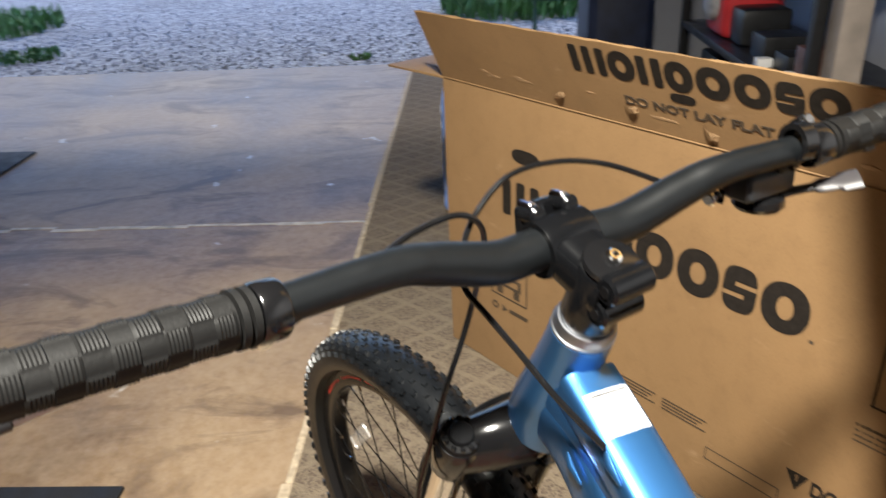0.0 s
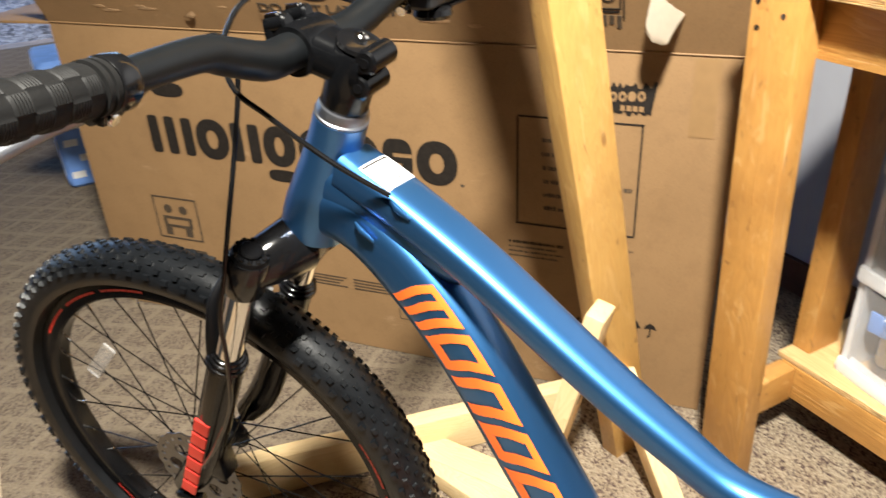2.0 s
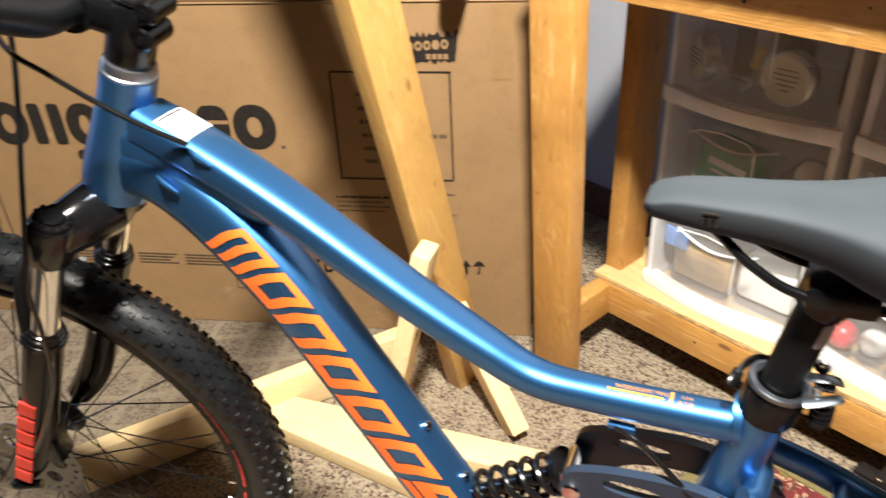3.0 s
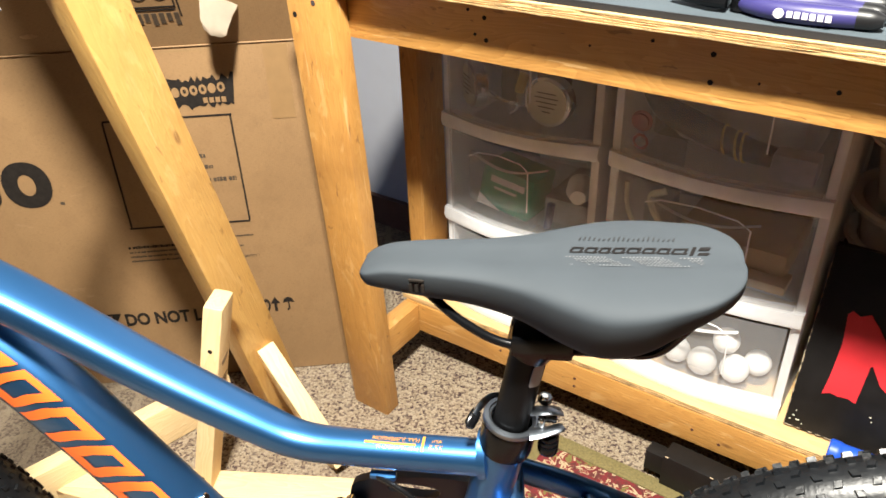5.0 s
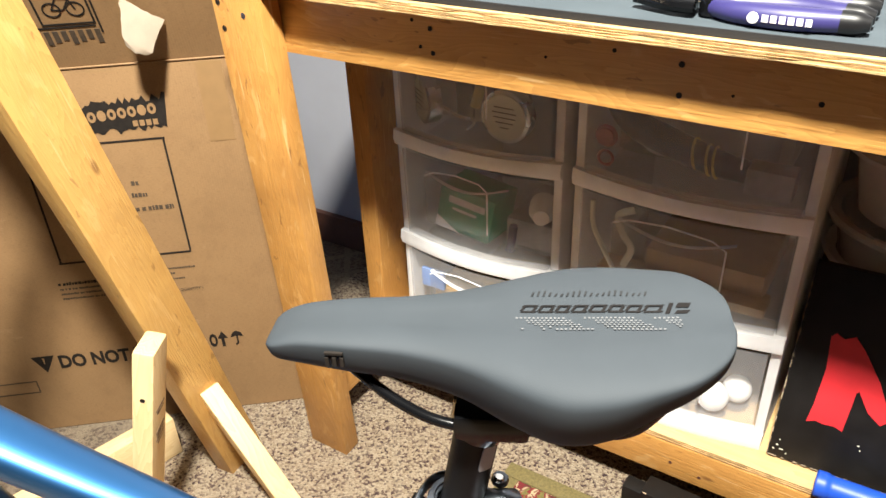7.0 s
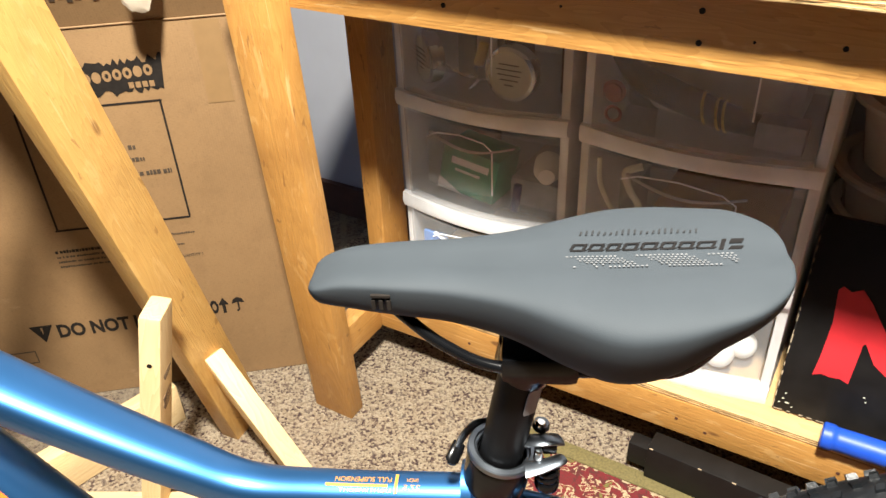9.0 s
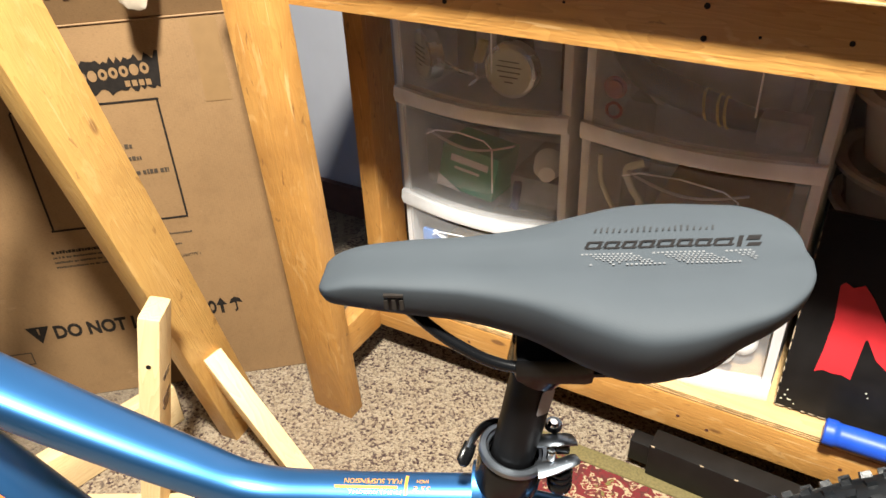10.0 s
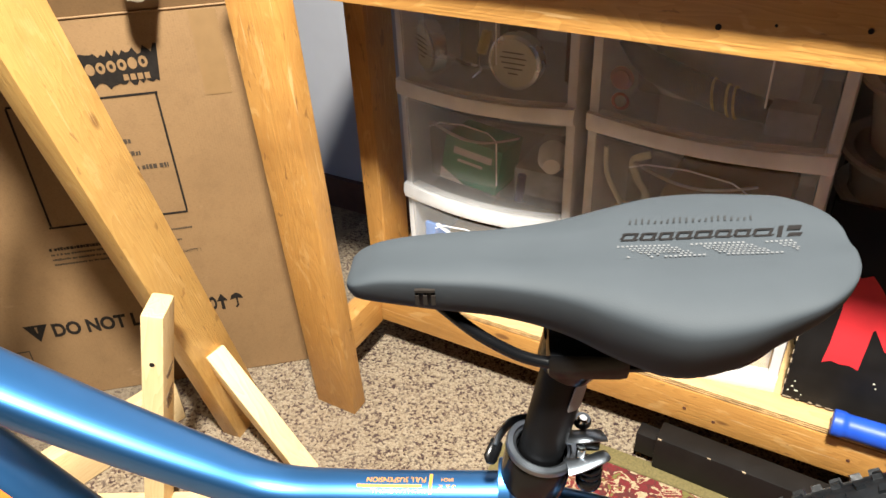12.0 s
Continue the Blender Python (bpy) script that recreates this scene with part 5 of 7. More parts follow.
# printed grade stamp on the upright's side: small grey bars
for at, wide_bar, tall in ((0.335, 0.034, 0.004), (0.328, 0.026, 0.0025), (0.292, 0.036, 0.005), (0.284, 0.030, 0.0035), (0.276, 0.034, 0.0035), (0.268, 0.022, 0.0025)):
    c = UP0 + up_dir * at + up_out * 0.0167
    frame_m = Matrix.Translation(c) @ Matrix((up_wide, up_dir, up_wide.cross(up_dir))).transposed().to_4x4()
    part("stamp_bar", block(-wide_bar / 2, wide_bar / 2, -tall / 2, tall / 2, -0.0006, 0.0006), M_STAMP, stand, "faded grey stamp", frame_m)
part("bolt_hole", rod(UP0 + up_dir * 0.075 - up_wide * 0.0285, UP0 + up_dir * 0.075 - up_wide * 0.0305, 0.004, 10), M_PRINT, stand)
part("bolt_hole", rod(UP0 + up_dir * 0.366 - up_wide * 0.0285, UP0 + up_dir * 0.366 - up_wide * 0.0305, 0.004, 10), M_PRINT, stand)
board("base_rail", (-0.30, 1.385, 0.046), (0.245, 1.800, 0.046), 0.089, 0.036, (0, 0, 1), M_PINE, stand, "raw base rail on edge")
board("base_rail", (-0.055, 1.605, 0.0215), (0.53, 1.490, 0.0215), 0.062, 0.036, (0, 1, 0), M_PINE, stand, "raw base rail lying flat")
board("base_rail", (-0.030, 1.590, 0.0195), (0.43, 1.400, 0.0195), 0.060, 0.036, (0, 1, 0), M_PINE, stand, "raw base rail lying flat")
board("brace", (0.353, 1.709, 0.218), (0.483, 1.589, 0.014), 0.036, 0.060, (1, 0.55, 0.1), M_PINE, stand, "raw diagonal brace")

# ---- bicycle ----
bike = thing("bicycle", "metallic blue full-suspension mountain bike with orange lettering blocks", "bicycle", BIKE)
TAN = 0.45
AXIS = Vector((TAN, 0, 1)).normalized()
PIVOT = Vector((0, 0, 0.961))
STEER = FORK_FRAME @ Matrix.Translation(PIVOT) @ pose(0, 0, 0, 0, 1.2, 0) @ Matrix.Rotation(radians(12.0), 4, AXIS) @ Matrix.Translation(-PIVOT)

STEER_STEM = FORK_FRAME @ Matrix.Translation(PIVOT) @ Matrix.Rotation(radians(8.0), 4, AXIS) @ Matrix.Translation(-PIVOT)
# the bar sits slightly turned in its clamp, near end up
STEER_BAR = STEER_STEM @ Matrix.Translation((-0.056, 0, 0.951)) @ Matrix.Rotation(radians(-3.6), 4, "X") @ Matrix.Translation((0.056, 0, -0.951))


def ax(z, fore=0.0, y=0.0):
    """A point on the steering axis at height z, moved fore of it square to the axis."""
    return Vector((-(0.961 - z) * TAN - fore * AXIS.z, y, z + fore * AXIS.x))


# main frame
# the top tube is flat-topped and square at the head, round at the seat: x, y, z, half width, half height, squareness
top_tube = spline([(-0.028, 0, 0.843, 0.0245, 0.0185, 4.0), (0.033, 0, 0.8175, 0.0245, 0.0170, 3.8), (0.115, 0, 0.7750, 0.0242, 0.0158, 3.3), (0.2205, 0, 0.7085, 0.0222, 0.0158, 2.9), (0.295, 0, 0.6655, 0.0195, 0.0155, 2.7),
                   (0.343, 0, 0.6425, 0.0170, 0.0152, 2.5), (0.401, 0, 0.6395, 0.0156, 0.0150, 2.4), (0.470, 0, 0.641, 0.0152, 0.0152, 2.4), (0.520, 0, 0.643, 0.0152, 0.0152, 2.4)], 6)
part("top_tube", sweep([q[:3] for q in top_tube], [(q[3], q[4]) for q in top_tube], 32, power=[q[5] for q in top_tube]), M_BLUE, bike)
down_tube = spline([(-0.075, 0, 0.800, 0.026, 0.030), (-0.0175, 0, 0.7905, 0.0265, 0.0305), (0.0395, 0, 0.7515, 0.0270, 0.0325), (0.1005, 0, 0.684, 0.027, 0.0325), (0.1655, 0, 0.585, 0.027, 0.0320),
                    (0.2405, 0, 0.471, 0.027, 0.0320), (0.3255, 0, 0.356, 0.026, 0.0305), (0.367, 0, 0.306, 0.025, 0.029)], 6)
DT = down_tube
part("down_tube", sweep([q[:3] for q in DT], [(q[3], q[4]) for q in DT], 32, power=3.1), M_BLUE, bike)
web = spline([(-0.050, 0, 0.822, 0.0245, 0.030), (0.000, 0, 0.806, 0.0230, 0.030), (0.045, 0, 0.786, 0.0195, 0.024), (0.078, 0, 0.767, 0.0130, 0.014), (0.092, 0, 0.757, 0.0060, 0.005)], 5)
part("tube_web", sweep([q[:3] for q in web], [(q[3], q[4]) for q in web], 20, power=2.8), M_BLUE, bike, "smooth hydroformed join of the tubes")
ht = [ax(z) for z in (0.768, 0.780, 0.800, 0.845, 0.872, 0.889)]
part("head_tube", sweep(ht, [0.0335, 0.0345, 0.0335, 0.0275, 0.0252, 0.0250], 28), M_BLUE, bike)
seat = [(0.452, 0, 0.330), (0.490, 0, 0.500), (0.512, 0, 0.600), (0.522, 0, 0.650), (0.5255, 0, 0.668)]
part("seat_tube", sweep(seat, [0.018, 0.0185, 0.0195, 0.0205, 0.0205], 24), M_BLUE, bike)
part("weld", sweep([(0.505, 0, 0.6475), (0.512, 0, 0.648)], [(0.0215, 0.0225), (0.0215, 0.0225)], 22), M_BLUE, bike, "weld bead at the seat tube")
part("bottom_bracket", rod((0.42, -0.036, 0.325), (0.42, 0.036, 0.325), 0.023, 22, bevel=0.002), M_BLUE, bike)
part("bracket_web", sweep([(0.372, 0, 0.31), (0.42, 0, 0.325), (0.452, 0, 0.335)], [(0.026, 0.026), (0.03, 0.024), (0.02, 0.02)], 16), M_BLUE, bike)
# cable ports: small raised ovals on the near side
for x, y, z in ((0.006, -0.0285, 0.797), (0.046, -0.0235, 0.826)):
    p0 = Vector((x - 0.010, y, z + 0.006))
    part("cable_port", sweep([p0, p0 + Vector((0.008, -0.002, -0.0055)), p0 + Vector((0.020, -0.0008, -0.0135))], [(0.0012, 0.0018), (0.0028, 0.0036), (0.0012, 0.0018)], 10), M_BLUE, bike, "raised cable port")
# bottle bolts on the down tube
for i in (27, 30):
    c = Vector(DT[i][:3])
    t = (Vector(DT[i + 1][:3]) - Vector(DT[i - 1][:3])).normalized()
    up = Vector((-t.z, 0, t.x)) * -1.0
    up = up if up.z > 0 else -up
    p = c + up * (DT[i][4] - 0.001)
    part("bottle_bolt", rod(p, p + up * 0.006, 0.0045, 12, bevel=0.001), M_CHROME, bike, "bright bolt head")


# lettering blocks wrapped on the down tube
def tube_point(rows, s, phi, lift=0.0007, power=3.1):
    """Point on a swept tube: s in rows, phi in degrees from the tube's upper side towards the near side."""
    i = min(int(s), len(rows) - 2)
    f = s - i
    q = rows[i] * (1 - f) + rows[i + 1] * f
    t = Vector(rows[i + 1][:3] - rows[i][:3]).normalized()
    sd = Vector((0, -1, 0))
    up = t.cross(Vector((0, 1, 0)))
    up = up if up.z > 0 else -up
    w = radians(phi)
    power = q[5] if len(q) > 5 else power
    x, y = math.sin(w), math.cos(w)
    x = math.copysign(abs(x) ** (2 / power), x)
    y = math.copysign(abs(y) ** (2 / power), y)
    return Vector(q[:3]) + sd * (x * (q[3] + lift)) + up * (y * (q[4] + lift))


def wrap_bars(name, rows, bars, material, label, parent, power=3.1):
    """Slanted bars (s0, s1, phi0, phi1, slant) laid on a tube."""
    bm = bmesh.new()
    for s0, s1, p0, p1, slant in bars:
        nu, nv = max(1, int((s1 - s0) / 0.35)), max(2, int(abs(p1 - p0) / 8))
        vs = [[bm.verts.new(tube_point(rows, s0 + (s1 - s0) * i / nu + slant * ((p0 + (p1 - p0) * j / nv) - 83) / 60, p0 + (p1 - p0) * j / nv, power=power)) for j in range(nv + 1)] for i in range(nu + 1)]
        for i in range(nu):
            for j in range(nv):
                bm.faces.new((vs[i][j], vs[i + 1][j], vs[i + 1][j + 1], vs[i][j + 1]))
    return part(name, bm, material, parent, label, angle=60)


LO, HI = 107, 40
s = 12.6
bars = []
for kind, w in (("m", 3.0), ("o", 2.3), ("n", 2.2), ("o", 2.05), ("o", 2.1), ("o", 2.1), ("s", 2.0), ("e", 2.0)):
    k = 0.62
    sl = -1.1
    if kind == "m":
        bars += [(s, s + k, LO, HI, sl), (s + (w - k) / 2, s + (w + k) / 2, LO, HI + 8, sl), (s + w - k, s + w, LO, HI + 4, sl), (s, s + w, HI + 14, HI, sl)]
    elif kind == "n":
        bars += [(s, s + k, LO, HI, sl), (s + w - k, s + w, LO, HI, sl), (s + k, s + w - k, HI + 20, HI, sl)]
    elif kind == "o":
        bars += [(s, s + k, LO, HI, sl), (s + w - k, s + w, LO, HI, sl), (s + k, s + w - k, LO, LO - 15, sl), (s + k, s + w - k, HI + 15, HI, sl)]
    elif kind == "s":
        bars += [(s, s + w, LO, LO - 14, sl), (s, s + w, 91, 77, sl), (s, s + w, HI + 14, HI, sl), (s, s + k, 78, HI, sl), (s + w - k, s + w, LO, 90, sl)]
    else:
        bars += [(s, s + k, LO, HI, sl), (s + k, s + w, LO, LO - 14, sl), (s + k, s + w * 0.9, 91, 78, sl), (s + k, s + w, HI + 14, HI, sl)]
    s += w + 0.42
for one in bars:
    wrap_bars("decal_bar", DT, [one], M_ORANGE, "", bike)

# sticker on the top tube and small print near the seat
st = [(2.0, 5.2, 32, -36, 0)]
wrap_bars("sticker", top_tube, st, M_STICKER, "white safety sticker", bike, 2.3)
tiny = [(2.2, 2.4, 24, -24, 0)]
for i in range(7):
    tiny.append((2.8 + i * 0.30, 2.87 + i * 0.30, 22, 22 - 20 - 4 * (i * 7 % 5), 0))


def lifted(rows, d):
    return [np.array([*q[:3], q[3] + d, q[4] + d, *q[5:]]) for q in rows]


tagged(wrap_bars("sticker_print", lifted(top_tube, 0.0005), tiny, M_PRINT, "fine black print lines", bike, 2.3), kind="stuff")
wrap_bars("tube_print", top_tube, [(36.6, 40.5, 21, 13, 0.2), (40.7, 40.9, 38, -12, 0)], M_GOLD, "small gold print", bike, 2.3)


def tube_words(body, s0, s1, p_low, p_high, name="lettering"):
    """Lettering along the top tube, read from the far side."""
    bm = words(body, 1.0, 0.0)
    xs = [v.co.x for v in bm.verts]
    ys = [v.co.y for v in bm.verts]
    for v in bm.verts:
        fx = (v.co.x - min(xs)) / (max(xs) - min(xs))
        fy = (v.co.y - min(ys)) / (max(ys) - min(ys))
        v.co = tube_point(top_tube, s1 + (s0 - s1) * fx, p_low + (p_high - p_low) * fy, 0.0009, 2.3)
    part(name, bm, M_GOLD, bike, "small gold lettering")


tube_words("FULL SUSPENSION", 37.0, 40.5, -2, 8)
tube_words("LIGHTWEIGHT", 37.3, 40.5, 36, 26)
tube_words("27.5", 41.3, 42.5, 28, 14)
tube_words("INCH", 41.5, 42.3, 6, -1)

# headset, stem and bar (turned with the fork)
headset = part("headset", lathe([(0.0243, 0), (0.0250, 0.0012), (0.0250, 0.003), (0.0238, 0.004), (0.0236, 0.009), (0.0222, 0.0125), (0.0165, 0.0132), (0.0165, 0)], 30, along(ax(0.889), ax(0.95)), closed=True), M_SILVER, bike, "silver headset cup")
stem = part("stem", sweep([ax(0.899), ax(0.903), ax(0.950), ax(0.953)], [(0.019, 0.019), (0.0212, 0.0215), (0.0212, 0.0215), (0.0195, 0.020)], 26), M_BLACK_SATIN, bike, "short black alloy stem", STEER_STEM)
BC = Vector((-0.056, 0, 0.951))
arm = spline([(0.004, 0, 0.934, 0.020, 0.021), (-0.018, 0, 0.940, 0.0205, 0.0195), (-0.040, 0, 0.948, 0.0225, 0.020)], 5)
part("arm", sweep([q[:3] for q in arm], [(q[3], q[4]) for q in arm], 18, power=3.0), M_BLACK_SATIN, stem)
part("bar_clamp", lathe([(0.0161, -0.022), (0.0215, -0.022), (0.0225, -0.019), (0.0225, 0.019), (0.0215, 0.022), (0.0161, 0.022)], 26, Matrix.Translation(BC) @ pose(0, 0, 0, 90, 0, 0), closed=True), M_BLACK_SATIN, stem)
part("face_plate", block(-0.084, -0.0735, -0.0215, 0.0215, 0.927, 0.977, 0.004), M_BLACK_SATIN, stem)
for y in (-0.0145, 0.0145):
    part("clamp_bolt", rod((-0.083, y, 0.9755), (-0.068, y, 0.9785), 0.0042, 12, bevel=0.001), M_CHROME, stem, "chrome clamp bolt")
    part("clamp_lug", rod((-0.083, y, 0.970), (-0.060, y, 0.975), 0.0075, 14, bevel=0.002), M_BLACK_SATIN, stem)
for z in (0.918, 0.940):
    part("pinch_lug", rod(Vector(ax(z)) + Vector((0.0215, -0.0185, 0.006)), Vector(ax(z)) + Vector((0.0215, 0.0185, 0.006)), 0.0108, 16, bevel=0.002), M_BLACK_SATIN, stem)
    part("pinch_bolt", rod(Vector(ax(z)) + Vector((0.0215, -0.0195, 0.006)), Vector(ax(z)) + Vector((0.0215, -0.0175, 0.006)), 0.0042, 12), M_BLACK_MATT, stem)
part("top_cap", lathe([(0, 0), (0.0185, 0), (0.0205, 0.002), (0.0198, 0.0055), (0.012, 0.0075), (0, 0.007)], 26, along(ax(0.953), ax(1.0))), M_BLACK_GLOSS, stem)
part("cap_bolt", lathe([(0, 0), (0.006, 0), (0.006, 0.004), (0.004, 0.0055), (0.0028, 0.0055), (0.0028, 0.003), (0, 0.003)], 14, along(ax(0.9595), ax(1.0))), M_CHROME, stem, "bright cap bolt")

left = [(0.004, -0.385, 1.004, 0.0111), (-0.018, -0.253, 0.989, 0.0111), (-0.036, -0.150, 0.981, 0.0125), (-0.045, -0.112, 0.970, 0.0145), (-0.052, -0.062, 0.953, 0.0158), (-0.055, -0.03, 0.951, 0.0159), (-0.056, 0, 0.951, 0.0159)]
rows = spline(left + [(x, -y, z, r) for x, y, z, r in left[-2::-1]], 6)
part("handlebar", sweep([q[:3] for q in rows], [q[3] for q in rows], 20, side=(0, 0, 1)), M_BAR, bike, "matt black riser handlebar", STEER_BAR)
L_END, L_IN = Vector(left[0][:3]), Vector(left[1][:3])


def grip_set(mirror):
    k = Matrix.Scale(-1, 4, (0, 1, 0)) if mirror else Matrix.Identity(4)
    axis = along(L_IN, L_END)
    g = bmesh.new()
    # ribbed sleeve with staggered scallops
    n_z, n_a = 126, 64
    length = 0.126
    rings = []
    for i in range(n_z + 1):
        z = length * i / n_z
        ring = []
        for j in range(n_a):
            w = 2 * math.pi * j / n_a
            band = int(z / 0.0126)
            row = j // 8
            edge = i % 126 in (0, 1) or i >= n_z - 2
            ribbed = (band + row) % 2 == 0 and not edge
            r = 0.0149 + (0.0008 + 0.0004 * (i % 2) if ribbed else 0.0002) + (0.002 if i >= n_z - 3 else 0)
            ring.append(g.verts.new((r * math.cos(w), r * math.sin(w), z)))
        rings.append(ring)
    for r0, r1 in zip(rings, rings[1:]):
        for j in range(n_a):
            g.faces.new((r0[j], r0[(j + 1) % n_a], r1[(j + 1) % n_a], r1[j]))
    g.faces.new(rings[0][::-1])
    g.faces.new(rings[-1])
    g.transform(k @ axis)
    grip = part("grip", g, M_GRIP, bike, "ribbed black rubber grip", STEER_BAR, 25)
    for z0 in (-0.006, -0.0125):
        part("ring_rib", lathe([(0.0125, z0), (0.0168, z0 + 0.0005), (0.0168, z0 + 0.0045), (0.0125, z0 + 0.005)], 26, k @ axis, closed=True), M_GRIP, grip)
    part("lock_ring", lathe([(0.0115, -0.030), (0.0165, -0.030), (0.0175, -0.028), (0.0175, -0.015), (0.0165, -0.0135), (0.0115, -0.0135)], 26, k @ axis, closed=True), M_BLACK_GLOSS, grip, "gloss black locking ring")
    part("ring_lug", join(block(-0.007, 0.007, 0.012, 0.026, -0.029, -0.0145, 0.003), None, k @ axis @ pose(0, 0, 0, 0, 0, 150 if not mirror else 40)), M_BLACK_GLOSS, grip)
    part("ring_screw", join(rod((-0.010, 0.020, -0.022), (0.010, 0.020, -0.022), 0.0048, 12, None, 0.001), None, k @ axis @ pose(0, 0, 0, 0, 0, 150 if not mirror else 40)), M_CHROME, grip, "bright ring screw")


grip_set(False)
grip_set(True)

# brake lever under the left grip, shifter and lever under the right
def lever(mirror):
    k = Matrix.Scale(-1, 4, (0, 1, 0)) if mirror else Matrix.Identity(4)
    base = L_IN + Vector((-0.018, 0.028, -0.018))
    lv = part("brake_lever", join(sweep([base + Vector((0.012, 0.010, 0.012)), base, base + Vector((-0.014, -0.008, -0.006))], [(0.008, 0.009), (0.010, 0.010), (0.008, 0.008)], 14), None, k), M_BLACK_SATIN, bike, "black brake lever body", STEER_BAR)
    pts = spline([base + Vector((-0.012, -0.004, -0.006)), base + Vector((-0.022, -0.030, -0.010)), base + Vector((-0.022, -0.080, -0.015)), base + Vector((-0.018, -0.140, -0.021))], 6)
    part("blade", join(sweep(pts, [(0.0042, 0.0048)] * len(pts), 12, side=(1, 0, 0)), None, k), M_BLACK_SATIN if mirror else M_SILVER, lv, "" if mirror else "polished lever blade")
    tip = pts[-1]
    part("blade_tip", join(rod(Vector(tip) + Vector((0, 0.004, 0)), Vector(tip) + Vector((0.002, -0.008, 0)), 0.0052, 14, None, 0.002), None, k), M_DARK, lv)
    return lv


lever(False)
lever(True)
shifter = part("shifter", block(-0.078, -0.030, 0.172, 0.232, 0.944, 0.968, 0.008, 3), M_POD, bike, "dark grey trigger shifter", STEER_BAR)
part("clamp_band", lathe([(0.0112, -0.006), (0.0160, -0.006), (0.0160, 0.006), (0.0112, 0.006)], 22, Matrix.Translation((-0.022, 0.212, 0.993)) @ pose(0, 0, 0, 90, 0, -10), closed=True), M_BLACK_GLOSS, shifter)
part("clamp_neck", sweep([(-0.028, 0.212, 0.975), (-0.045, 0.210, 0.960)], [(0.006, 0.007)] * 2, 12), M_BLACK_SATIN, shifter)
part("pod", lathe([(0, 0), (0.019, 0), (0.022, 0.004), (0.021, 0.010), (0.013, 0.014), (0, 0.014)], 24, Matrix.Translation((-0.046, 0.206, 0.931))), M_BLACK_GLOSS, shifter, "gloss black round housing")
pad = spline([(-0.040, 0.222, 0.940), (-0.026, 0.240, 0.946), (-0.010, 0.256, 0.952), (0.002, 0.268, 0.957)], 5)
part("thumb_lever", sweep(pad, [(0.005, 0.0035)] * 7 + [(0.009, 0.004)] * 4 + [(0.013, 0.0045)] * (len(pad) - 11), 12, side=(1, 0, 0)), M_PADDLE, shifter, "grey thumb lever")
part("barrel", rod((-0.056, 0.172, 0.953), (-0.052, 0.150, 0.948), 0.0058, 12, bevel=0.001), M_CHROME, shifter, "bright barrel adjuster")
for y in (0.163, 0.157):
    part("barrel_ring", rod((-0.0545, y + 0.002, 0.951), (-0.0540, y - 0.002, 0.950), 0.0070, 14, bevel=0.001), M_BLACK_GLOSS, shifter)


def cable(points, r, label, m=None, material=None, steps=10):
    pts = spline(points, steps)
    return part("cable", sweep(pts, r, 10, side=(0, 1, 0.3)), material or M_BLACK_GLOSS, bike, label, m)


cable([(-0.068, 0.157, 0.944), (-0.10, 0.125, 0.955), (-0.12, 0.08, 0.974), (-0.12, 0.03, 0.986), (-0.12, -0.015, 0.982), (-0.113, -0.048, 0.958), (-0.090, -0.070, 0.940), (-0.068, -0.079, 0.926), (-0.050, -0.070, 0.909), (-0.027, -0.055, 0.884), (0.002, -0.043, 0.862), (0.038, -0.026, 0.838)], 0.0024, "black shift cable looping to the frame port", FORK_FRAME)
cable([(-0.030, -0.195, 0.962), (-0.075, -0.150, 0.955), (-0.100, -0.103, 0.962), (-0.102, -0.066, 0.967), (-0.104, -0.046, 0.950), (-0.108, -0.046, 0.915), (-0.112, -0.060, 0.858), (-0.108, -0.080, 0.812), (-0.112, -0.096, 0.754), (-0.120, -0.106, 0.702), (-0.124, -0.106, 0.655), (-0.142, -0.102, 0.583), (-0.19, -0.100, 0.50), (-0.235, -0.095, 0.44)], 0.0025, "black brake hose running down the fork", FORK_FRAME)
cable([(0.415, -0.012, 0.619), (0.445, -0.022, 0.610), (0.495, -0.030, 0.565), (0.545, -0.034, 0.505), (0.60, -0.04, 0.44)], 0.0026, "black cable under the top tube")
part("cable_stop", block(0.408, 0.432, -0.014, -0.006, 0.616, 0.6215, 0.002), M_BLUE, bike)

